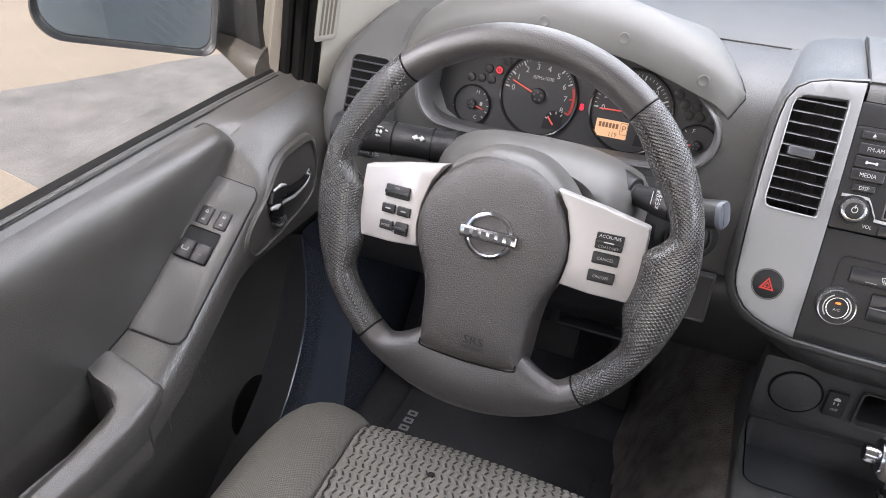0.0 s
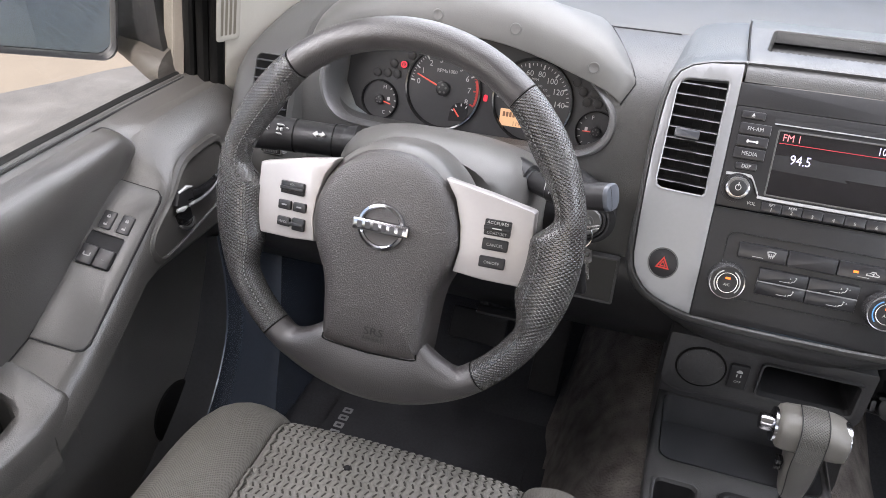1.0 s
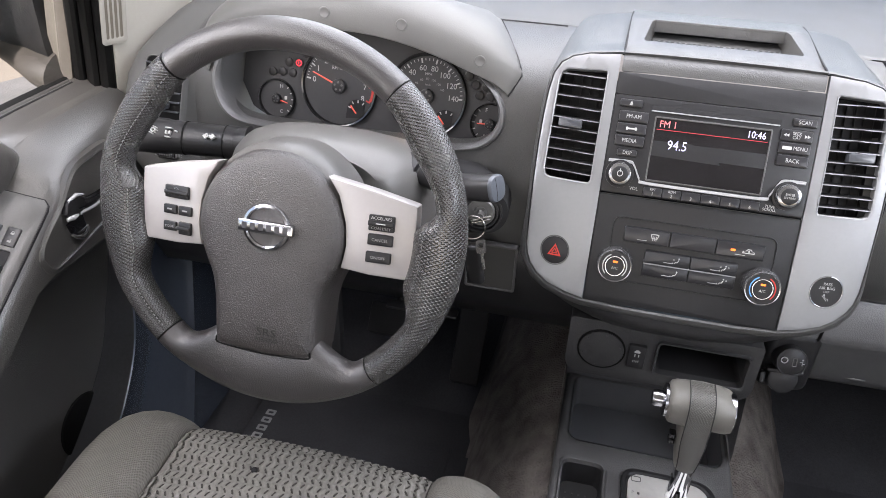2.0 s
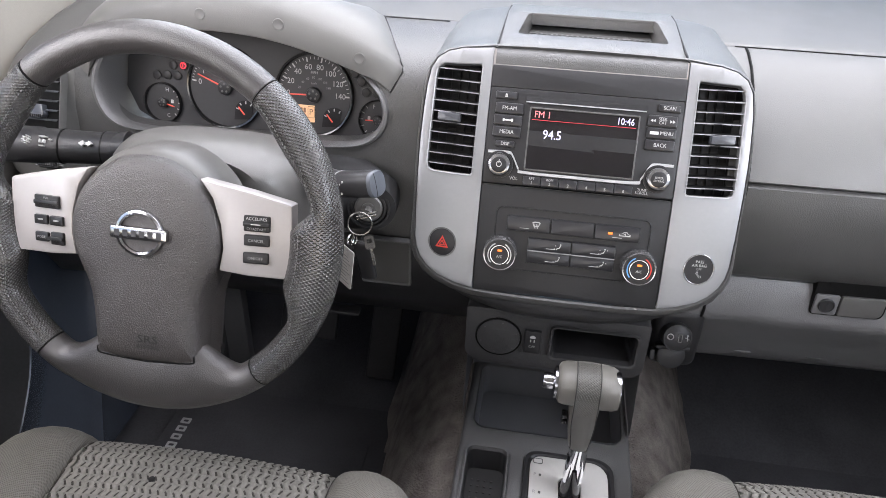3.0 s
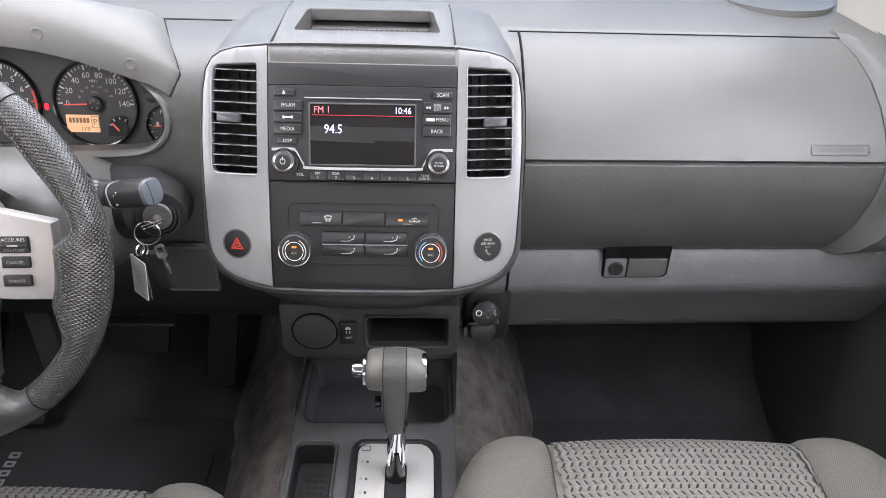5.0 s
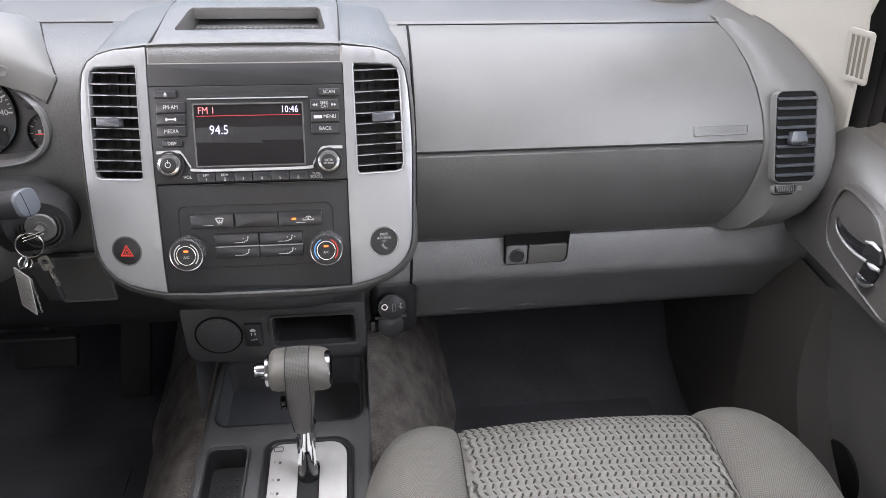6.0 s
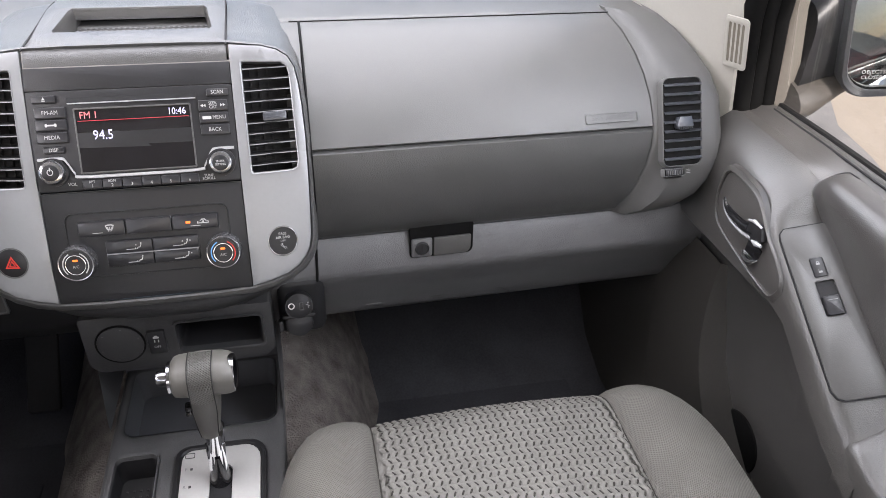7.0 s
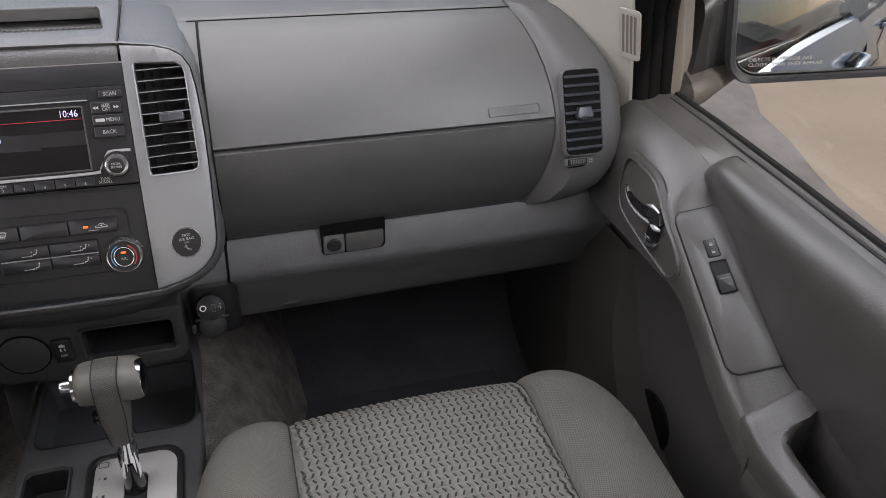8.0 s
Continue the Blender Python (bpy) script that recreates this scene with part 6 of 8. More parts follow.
for k in range(8):
    a = -90 + k * 25.7
    tick(speedo, SX, SZ, a, 0.0455, 0.0520, 0.0018, WHITE)
    x, z = pt(SX, SZ, 0.0385, a)
    words(speedo, str(k * 20), x, z, 0.0096)
    for j in range(1, 4):
        if k < 7:
            tick(speedo, SX, SZ, a + j * 6.43, 0.0485, 0.0520, 0.0008, WHITE)
for k in range(1, 8):
    x, z = pt(SX, SZ, 0.0235, -90 + k * 22)
    words(speedo, str(k * 20), x, z, 0.0040, DIM)
words(speedo, "MPH", SX, SZ + 0.0262, 0.0046)
words(speedo, "km/h", SX, SZ + 0.0135, 0.0036, DIM)
needle(speedo, SX, SZ, -92, 0.043, 0.0090)
lcd = part("display", mapped(plate([rrect(SX - 0.0185, SZ - 0.0235, 0.039, 0.0205, 0.001)], 0.001, 0.0024), C), LCD, speedo, "lit amber trip display")
for k in range(6):
    part("display_bar", mapped(plate([rrect(SX - 0.0330 + k * 0.0042, SZ - 0.0195, 0.0030, 0.0060, 0.0004, 1)], 0.0024, 0.0027), C), LCD_INK, lcd)
lettering("lettering", "P", 0.0105, lambda u, v, w: C(SX - 0.0035 + u, SZ - 0.0215 + v, 0.0024 + w), LCD_INK, lcd)
part("display_frame", mapped(plate([rrect(SX - 0.0035, SZ - 0.0215, 0.0088, 0.0140, 0.0008, 1), rrect(SX - 0.0035, SZ - 0.0215, 0.0078, 0.0130, 0.0006, 1)], 0.0024, 0.0027), C), LCD_INK, lcd)
lettering("lettering", "119", 0.0074, lambda u, v, w: C(SX - 0.0160 + u, SZ - 0.0300 + v, 0.0024 + w), LCD_INK, lcd)
# small gauges at the feet of the large dials
for cx, cz, d, a in ((TX + 0.0265, TZ - 0.0285, tach, -40), (SX + 0.0265, SZ - 0.0285, speedo, -40)):
    fan = [pt(cx, cz, 0.017, q) for q in range(-75, 41, 8)] + [(cx + 0.008, cz - 0.008), (cx - 0.016, cz - 0.010)]
    s = part("sub_dial", mapped(plate([fan], 0.001, 0.0026), C), MATT, d, "small fan-shaped gauge")
    tick(s, cx - 0.002, cz - 0.003, a, 0.0, 0.014, 0.0016, NEEDLE, 0.0032)
    for q in (-70, -35, 0, 35):
        tick(s, cx, cz, q, 0.0120, 0.0158, 0.0013, WHITE, 0.003)
for cx, cz, name, top, bottom, a in ((-0.5285, 0.5880, "temperature_gauge", "H", "C", 105), (-0.2440, 0.5890, "fuel_gauge", "F", "E", -92)):
    d = dial(cx, cz, 0.0268, name, "small round gauge with a red pointer")
    side = 1 if name[0] == "t" else -1
    for k in range(5):
        tick(d, cx, cz, side * (45 + k * 22), 0.0225, 0.0262, 0.0011, WHITE)
    words(d, top, cx + side * 0.006, cz + 0.0160, 0.0070)
    words(d, bottom, cx + side * 0.006, cz - 0.0160, 0.0064)
    part("icon", mapped(plate([rrect(cx + side * 0.012, cz + 0.002, 0.0035, 0.0045, 0.0006, 1)], 0.001, 0.0016), C), WHITE, d)
    needle(d, cx, cz, a, 0.0185, 0.0062, 0.0015)
# warning lamps
LAMPS = ((-0.535, 0.6215), (-0.521, 0.6225), (-0.5075, 0.6225), (-0.5125, 0.6350), (-0.4985, 0.6355), (-0.4895, 0.6475),
         (-0.2757, 0.6430), (-0.2668, 0.6331), (-0.2607, 0.6215), (-0.2470, 0.6213), (-0.2531, 0.6322), (-0.2337, 0.6201))
for k, (x, z) in enumerate(LAMPS):
    part("warning_lamp", mapped(plate([ngon(x, z, 0.0056, 20)], 0.0005, 0.0024, 0.0007), C), BLACK, cl, "lit red warning lamp" if k == 4 else "unlit round warning lamp")
    if k == 4:
        part("lit_ring", mapped(plate([ngon(x, z, 0.0043, 20)], 0.0020, 0.0028), C), RED_GLOW, cl, "lit red warning symbol")
        part("ring_middle", mapped(plate([ngon(x, z, 0.0026, 20)], 0.0024, 0.0031), C), BLACK, cl)
        part("lit_mark", mapped(plate([rrect(x, z, 0.0012, 0.0036, 0.0003, 1)], 0.0028, 0.0034), C), RED_GLOW, cl)
part("belt_lamp", mapped(plate([rrect(-0.3865, 0.6090, 0.0050, 0.0080, 0.002)], 0.0, 0.0016), C), RED_GLOW, cl, "lit red belt lamp")

# ---- steering wheel ----
WC = Vector((-0.401, -0.160, 0.578))
WU = Vector((0, 0.309, 0.951)).normalized()
WN = Vector((0, -0.951, 0.309)).normalized()
W = lambda a, b, c: WC + Vector((1, 0, 0)) * a + WU * b + WN * c
RIM = 0.1735
wheel = thing("steering_wheel", WC, "four-spoke leather steering wheel with silver spoke inserts", "steering wheel")


def rim_piece(a0, a1, thick, n=40):
    """A stretch of the rim, angles in degrees from the right-hand side, counter-clockwise."""
    rows, length = [], 0
    for i in range(n + 1):
        a = radians(lerp(a0, a1, i / n))
        t = thick(lerp(a0, a1, i / n))
        r_out, r_in, hi = t
        mid, half = (r_out + r_in) / 2, (r_out - r_in) / 2
        row = []
        for k in range(20):
            q = 2 * math.pi * k / 20
            rr = mid + half * math.cos(q)
            row.append(W(rr * math.cos(a), rr * math.sin(a), hi * math.sin(q)))
        rows.append(row)
    return grid(rows, close_u=True, cap=True, uv=(RIM * abs(radians(a1 - a0)), 0.100))


def plain(a):
    return (0.1895, 0.1590, 0.0165)


def ramp(a, lo, hi):
    t = max(0.0, min(1.0, (a - lo) / (hi - lo)))
    return t * t * (3 - 2 * t)


def grip(a):
    """Swells under the thumb, narrows above the spoke and runs into it."""
    signed = (a if a < 90 else a - 360) if (a < 90 or a > 270) else 180 - a
    swell = math.exp(-((signed - 34) / 11) ** 2) * 0.0050 - math.exp(-((signed - 15) / 6) ** 2) * 0.0022
    web = (1 - ramp(signed, 3.5, 11.5)) * ramp(signed, -31, -16) * 0.0205
    return (0.1895, 0.1590 - swell - web, 0.0170 + 0.0015 * math.exp(-(signed / 30) ** 2))


def bridged(a):
    """Lower rim: broadens inward to the hub."""
    t = max(0.0, min(1.0, (35 - abs(a - 270)) / 15))
    t = t * t * (3 - 2 * t)
    return (0.1895, 0.1590 - 0.043 * t, 0.0165 + 0.0015 * t)


part("upper_rim", rim_piece(50.6, 129.4, plain), LEATHER, wheel, "smooth dark leather upper rim")
part("grip", rim_piece(-50.2, 50.0, grip, 96), GRIP, wheel, "perforated leather grip")
part("grip", rim_piece(130.0, 230.2, grip, 96), GRIP, wheel, "perforated leather grip")
part("lower_rim", rim_piece(230.8, 309.2, bridged, 60), LEATHER, wheel, "smooth dark lower rim widening into the lower spoke")
for a in (50.3, 129.7, 230.5, 309.5):
    part("seam", rim_piece(a - 0.12, a + 0.12, lambda q: (0.1898, 0.1588, 0.0168), 2), SEAL, wheel, "thin dark seam ring")

# stitched seam along the inner side of each grip
for a0, a1 in ((-49, 49), (131, 229)):
    for i in range(66):
        ends = []
        for d in (0.0, 0.55):
            a = lerp(a0, a1, (i + d) / 66)
            r_out, r_in, hi = grip(a)
            q = radians(122)
            rr = (r_out + r_in) / 2 + (r_out - r_in) / 2 * math.cos(q)
            ends.append(W(rr * math.cos(radians(a)), rr * math.sin(radians(a)), hi * math.sin(q)))
        part("stitch", tube(ends, 0.00055, 5), SATIN, wheel)

# airbag cover
half = [(0.0, 0.0665), (0.022, 0.0640), (0.043, 0.0530), (0.060, 0.0360), (0.070, 0.0150), (0.0735, -0.005), (0.0715, -0.0250), (0.065, -0.0430), (0.058, -0.0600), (0.0545, -0.080), (0.0530, -0.105), (0.0515, -0.126), (0.0470, -0.1335), (0.0, -0.1365)]
hp = [(p.x, p.y) for p in smooth_path([(a, b, 0) for a, b in half], 4)]
hub_line = hp + [(-a, b) for a, b in reversed(hp[1:-1])]
rows = []
for k, w in ((1.05, -0.035), (1.035, -0.010), (1.015, 0.006), (0.985, 0.0130), (0.94, 0.0168), (0.85, 0.0195), (0.70, 0.0212), (0.50, 0.0220), (0.25, 0.0224), (0.0005, 0.0225)):
    rows.append([W(a * k, -0.030 + (b + 0.030) * k, w) for a, b in hub_line])
bm = grid(rows, close_u=True)
hub = part("airbag_cover", bm, HUB, wheel, "textured dark airbag cover")
part("cover_seam", tube([W(a * 0.965, -0.030 + (b + 0.030) * 0.965, 0.0160) for a, b in hub_line if b < -0.124], 0.0009, 6), SEAL, hub, "dark gap under the airbag cover")
crown = grid([[W(a * 1.02 * k, -0.03 + (b + 0.03) * k2, w) for a, b in hp[:22]] for k, k2, w in ((1.10, 1.11, -0.050), (1.095, 1.10, -0.032), (1.08, 1.085, -0.014), (1.045, 1.05, -0.002), (1.0, 1.0, 0.004))])
part("hub_collar", crown, SHROUD, wheel, "smooth grey collar behind the airbag cover")
part("hub_collar", grid([[W(-a * 1.02 * k, -0.03 + (b + 0.03) * k2, w) for a, b in hp[:22]] for k, k2, w in ((1.10, 1.11, -0.050), (1.095, 1.10, -0.032), (1.08, 1.085, -0.014), (1.045, 1.05, -0.002), (1.0, 1.0, 0.004))]), SHROUD, wheel)
# hub body below the collar, seen from the side
part("hub_body", grid([[W(a * k, -0.02 + (b + 0.02) * k, w) for a, b in hub_line] for k, w in ((1.04, -0.008), (1.0, -0.045), (0.80, -0.06))], close_u=True, cap=False), LEATHER, wheel, "dark hub body")


# silver spokes with switches
def spoke(s):
    inner_edge = [(0.0545, 0.0520), (0.0660, 0.0350), (0.0735, 0.0100), (0.0755, -0.0120), (0.0720, -0.0340)]
    line = inner_edge + [(0.100, -0.0370), (0.1405, -0.0375), (0.1420, 0.0), (0.1405, 0.0340), (0.138, 0.0355), (0.100, 0.0440)]
    line = [(s * a, b) for a, b in line]

    def f(a, b, c):
        return W(a, b, c + 0.012 - 0.14 * max(0, abs(a) - 0.05) * 0.6)

    p = part("spoke", mapped(plate([dense(line, 0.012)], -0.016, 0.0, 0.003), f), WARM_SILVER, wheel, "satin silver spoke insert")
    return p, f


def wheel_key(p, f, a, b, w, h, words=None, size=0.0044):
    k = part("key", mapped(plate([rrect(a, b, w, h, 0.0012)], -0.001, 0.0030, 0.0010), f), BLACK, p, "small black wheel key")
    if words:
        lettering("lettering", words, size, lambda u, v, q: f(a + u, b + v, 0.0030 + q), DIM, k)
    return k


p, f = spoke(1)
k = wheel_key(p, f, 0.1090, 0.0150, 0.0245, 0.0150)
part("rocker_ridge", mapped(plate([rrect(0.1090, 0.0150, 0.0245, 0.0050, 0.001)], 0.001, 0.0052, 0.0008), f), BLACK, k)
part("rocker_mark", mapped(plate([rrect(0.1090, 0.0150, 0.0090, 0.0009, 0.0002, 1)], 0.005, 0.0056), f), WHITE, k)
lettering("lettering", "ACCEL/RES", 0.0040, lambda u, v, q: f(0.1090 + u, 0.0198 + v, 0.0030 + q), WHITE, k)
lettering("lettering", "COAST/SET", 0.0036, lambda u, v, q: f(0.1090 + u, 0.0102 + v, 0.0030 + q), DIM, k)
wheel_key(p, f, 0.1088, -0.0010, 0.0238, 0.0105, "CANCEL", 0.0040)
wheel_key(p, f, 0.1082, -0.0180, 0.0240, 0.0105, "ON/OFF", 0.0040)
p, f = spoke(-1)
k = wheel_key(p, f, -0.1000, 0.0150, 0.0265, 0.0125)
part("rocker_ridge", mapped(plate([rrect(-0.1000, 0.0145, 0.0265, 0.0040, 0.001)], 0.001, 0.0048, 0.0008), f), BLACK, k)
lettering("lettering", "VOL", 0.0030, lambda u, v, q: f(-0.1000 + u, 0.0188 + v, 0.0030 + q), DIM, k)
for a, b in ((-0.1075, -0.0030), (-0.0905, -0.0030), (-0.1075, -0.0200)):
    k = wheel_key(p, f, a, b, 0.0145, 0.0092, "MODE" if b < -0.01 else None, 0.0034)
    if b > -0.01:
        part("icon", mapped(plate([rrect(a, b + 0.0004, 0.0058, 0.0014, 0.0006, 2)], 0.003, 0.0034), f), DIM, k, "handset symbol")
k = wheel_key(p, f, -0.0905, -0.0205, 0.0140, 0.0125)
part("rocker_ridge", mapped(plate([rrect(-0.0915, -0.0205, 0.0160, 0.0036, 0.001)], 0.001, 0.0052, 0.0006), f), BLACK, k)

# plain chrome badge: ring with a bar
badge = part("badge_ring", grid([[W(q * math.cos(t) + 0.002, q * 0.96 * math.sin(t) - 0.002, c) for t in [2 * math.pi * i / 48 for i in range(48)]] for q, c in ((0.0238, 0.0215), (0.0238, 0.0245), (0.0230, 0.0258), (0.0205, 0.0264), (0.0190, 0.0250), (0.0188, 0.0220))], close_u=True), BADGE, wheel, "plain chrome ring badge")
part("badge_bar", mapped(plate([rrect(0.002, -0.002, 0.0560, 0.0118, 0.0022)], 0.0215, 0.0278, 0.0015), W), BADGE, badge, "chrome bar across the badge")
for k in range(6):
    part("badge_block", mapped(plate([rrect(0.002 + (k - 2.5) * 0.0082, -0.002, 0.0050, 0.0064, 0.0006, 1)], 0.0270, 0.0280), W), BADGE_INK, badge, "plain dark inlay of the badge bar")
part("badge_back", mapped(plate([ngon(0.002, -0.002, 0.0190, 32)], 0.018, 0.0228), W), HUB, badge, "dark textured badge centre")
# Raised letters share the cover's plastic; black stands for their relief shading.
lettering("embossing", "SRS", 0.0112, lambda u, v, q: W(0.006 + u, -0.1075 + v, 0.0222 + q), BLACK, hub, squeeze=1.25)
lettering("embossing", "AIRBAG", 0.0060, lambda u, v, q: W(0.006 + u, -0.1155 + v, 0.0216 + q), BLACK, hub, squeeze=1.15)
for a, b in ((-0.042, 0.030), (0.045, 0.026)):
    part("mould_mark", mapped(plate([rrect(a, b, 0.007, 0.0012, 0.0004, 1)], 0.015, 0.0178), W), BLACK, hub)

# ---- steering column with stalks and ignition lock ----
col = thing("steering_column", (-0.40, 0.02, 0.50), "grey plastic column shroud with stalks and ignition lock", "steering column")
rows = []
for y, cz, hw, top, bot in ((0.085, 0.500, 0.135, 0.070, 0.09), (0.045, 0.512, 0.132, 0.080, 0.09), (0.0, 0.530, 0.126, 0.084, 0.09), (-0.030, 0.541, 0.118, 0.083, 0.08), (-0.055, 0.549, 0.108, 0.078, 0.075), (-0.075, 0.555, 0.098, 0.070, 0.068), (-0.088, 0.560, 0.084, 0.060, 0.058), (-0.092, 0.562, 0.060, 0.045, 0.045)):
    row = []
    for k in range(36):
        q = 2 * math.pi * k / 36
        c, sn = math.cos(q), math.sin(q)
        ex = 0.70
        row.append((-0.398 + hw * math.copysign(abs(c) ** ex, c), y, cz + (top if sn > 0 else bot) * math.copysign(abs(sn) ** ex, sn)))
    rows.append(row)
part("shroud", grid(rows, close_u=True, cap=True), SHROUD, col)
part("shroud_joint", tube([(-0.398 - 0.127, 0.03, 0.519), (-0.398 - 0.119, -0.03, 0.541), (-0.398 - 0.100, -0.078, 0.557)], 0.0012, 6), MATT, col)


def stalk(s):
    base = Vector((-0.400 + s * 0.105, -0.030, 0.590 if s < 0 else 0.584))
    tip = Vector((-0.636, -0.050, 0.594)) if s < 0 else Vector((-0.2470, -0.0515, 0.5858))
    ax = (tip - base).normalized()
    n = (tip - base).length
    st = part("stalk", tube([base + ax * (n * t) for t in (0, 0.12, 0.14, 0.60, 0.62, 0.97, 1.0)], [0.0195, 0.0195, 0.0182, 0.0195, 0.0205, 0.0208, 0.0185] if s < 0 else [0.013, 0.013, 0.0115, 0.0130, 0.0140, 0.0140, 0.012], 18, squash=0.9), BLACK, col, "black lighting stalk" if s < 0 else "black wiper stalk")
    part("stalk_boot", tube([base - ax * 0.012, base + ax * 0.006], [0.021, 0.017], 18), BLACK, st, "ribbed black boot")
    fm = lambda u, v, w: base + ax * u + Vector((0, 0.62, 0.78)) * v + Vector((0, -0.78, 0.62)) * (w + (0.0196 if s < 0 else 0.0128))
    if s < 0:
        for u, q in ((0.014, 0.0196), (0.060, 0.0199)):
            part("stalk_groove", tube([base + ax * (u - 0.0008), base + ax * (u + 0.0008)], q, 24, squash=0.9), SEAL, st, "dark groove round the stalk")
        for sg in (-1, 1):
            arrow = [(0.026 + sg * 0.0075, 0.0), (0.026 + sg * 0.0030, 0.0034), (0.026 + sg * 0.0030, 0.0014), (0.026 + sg * 0.0006, 0.0014), (0.026 + sg * 0.0006, -0.0014), (0.026 + sg * 0.0030, -0.0014), (0.026 + sg * 0.0030, -0.0034)]
            part("icon", mapped(plate([arrow], -0.003, 0.0006), fm), WHITE, st, "white turn arrow")
        part("icon", mapped(plate([ngon(0.089, 0.001, 0.0026, 16), ngon(0.089, 0.001, 0.0018, 16)], -0.003, 0.0024), fm), WHITE, st, "white lamp symbol")
        for k in range(8):
            c, d = math.cos(k * math.pi / 4), math.sin(k * math.pi / 4)
            part("icon", mapped(plate([ngon(0.089 + 0.0041 * c, 0.001 + 0.0041 * d, 0.0006, 6)], -0.003, 0.0024), fm), WHITE, st)
        for u, v, w, h in ((0.072, 0.0050, 0.0070, 0.0012), (0.0700, 0.0, 0.0012, 0.0040), (0.0740, 0.0, 0.0012, 0.0040), (0.072, -0.0052, 0.0050, 0.0010), (0.0635, 0.002, 0.0016, 0.0016)):
            part("icon", mapped(plate([rrect(u, v, w, h, 0.0004, 1)], -0.003, 0.0022), fm), WHITE, st, "white printed symbol")
    else:
        for k, text in enumerate(("MIST", "OFF", "INT", "LO", "HI")):
            lettering("lettering", text, 0.0040, lambda p, q, w: fm(0.034 + p, 0.0078 - 0.0039 * k + q, 0.0006 + w - 9.0 * (0.0078 - 0.0039 * k + q) ** 2), WHITE, st)
        part("icon", mapped(plate([rrect(0.0265, 0.0, 0.0008, 0.0140, 0.0002, 1)], -0.004, 0.0004), fm), WHITE, st)
        end, face = Vector((-0.2448, -0.052, 0.5862)), Vector((-0.2009, -0.068, 0.5990))
        ex = (face - end).normalized()
        eu = (Vector((0, 0.10, 1)) - ex * ex.dot(Vector((0, 0.10, 1)))).normalized()
        ev = eu.cross(ex)

        def end_ring(t, r):
            return [end.lerp(face, t) + ev * (r * math.copysign(abs(math.cos(q)) ** 0.72, math.cos(q))) + eu * (r * 0.98 * math.copysign(abs(math.sin(q)) ** 0.72, math.sin(q))) for q in [2 * math.pi * k / 24 for k in range(24)]]

        part("stalk_end", grid([end_ring(t, r) for t, r in ((-0.10, 0.0105), (-0.09, 0.0128), (0.0, 0.0136), (0.90, 0.0140), (0.95, 0.0136))], close_u=True, cap=True), BLACK, st, "broad black stalk end")
        part("scale_ring", grid([end_ring(t, r) for t, r in ((0.02, 0.0130), (0.02, 0.0139), (0.055, 0.0139), (0.055, 0.0130))], close_u=True), DIM, st, "thin pale scale ring")
        for t, v in ((0.12, 0.0045), (0.20, 0.0070), (0.12, -0.0050)):
            c = end.lerp(face, t) + eu * v
            part("scale_mark", moved(box(-0.0009, 0.0009, -0.0004, 0.0004, -0.0012, 0.0012), Matrix.Translation(c + Vector((0, -0.0140, 0.001)))), WHITE, st)
        part("stalk_end_cap", grid([end_ring(t, r) for t, r in ((0.93, 0.0141), (0.985, 0.0139), (1.015, 0.0128), (1.03, 0.0090), (1.032, 0.0002))], close_u=True), CAPGREY, st, "blue-grey end cap")
        part("cap_split", grid([[end.lerp(face, t) - ev * (0.0045 + w) + eu * h for h, t in ((-0.0134, 0.965), (-0.0122, 1.018), (-0.0080, 1.0335), (0.0, 1.037), (0.0080, 1.0335), (0.0122, 1.018), (0.0134, 0.965))] for w in (-0.00045, 0.00045)]), SEAL, st, "dark split line in the end cap")
    return st


stalk(-1)
stalk(1)
ig = Vector((-0.2270, -0.004, 0.5342))
LOCK = Vector((0.10, -0.97, 0.2))
part("lock_shroud", tube([ig + Vector((-0.09, 0.05, -0.01)), ig + Vector((-0.02, 0.03, 0)), ig + Vector((0, 0.016, 0)), ig + Vector((0.002, 0, 0))], [0.045, 0.042, 0.036, 0.029], 28), MATT, col, "black ignition housing")
for r in (0.0250, 0.0205):
    part("lock_ring", lathe([(r, -0.002), (r - 0.0005, 0.0022), (r - 0.0025, 0.0024), (r - 0.0030, -0.001)], ig, LOCK, 36, cap=False), BLACK, col, "black ridge round the lock")
part("lock_face", lathe([(0.0160, -0.004), (0.0160, 0.0035), (0.0145, 0.0050), (0.0, 0.0050)], ig, LOCK, 32, cap=False), SATIN, col, "grey ignition lock face")
part("lock_slot", lathe([(0.0075, 0.004), (0.0070, 0.0068), (0.0, 0.0068)], ig, LOCK, 20, cap=False), SATIN, col)

# bunch of keys
keys = thing("key_ring", ig + Vector((0.0, -0.03, -0.02)), "bunch of keys with a paper tag in the ignition", "keys")
K = ig + Vector((0.002, -0.006, 0.002))
d = Vector((0.12, -0.97, 0.18)).normalized()
part("ignition_key", tube([K, K + d * 0.014, K + d * 0.018], [0.0026, 0.0026, 0.0036], 8, squash=1.6), SATIN, keys, "key in the lock")
bow = Matrix.Translation(Vector((-0.2215, -0.034, 0.5408))) @ pose(0, 0, 0, -30, -13, 20)
part("key_bow", joined(moved(box(-0.0112, 0.0112, -0.0080, 0.0060, 0.0008, 0.0022, 0.0006), bow), moved(box(-0.0112, 0.0100, -0.0080, 0.0060, -0.0022, -0.0008, 0.0006), bow)), KEYMETAL, keys, "flat key bow")


def ring(c, r, tilt, wire=0.0009):
    m = Matrix.Translation(c) @ tilt
    return tube([m @ Vector((r * math.cos(2 * math.pi * i / 28), 0, r * math.sin(2 * math.pi * i / 28))) for i in range(28)], wire, 6, closed=True)


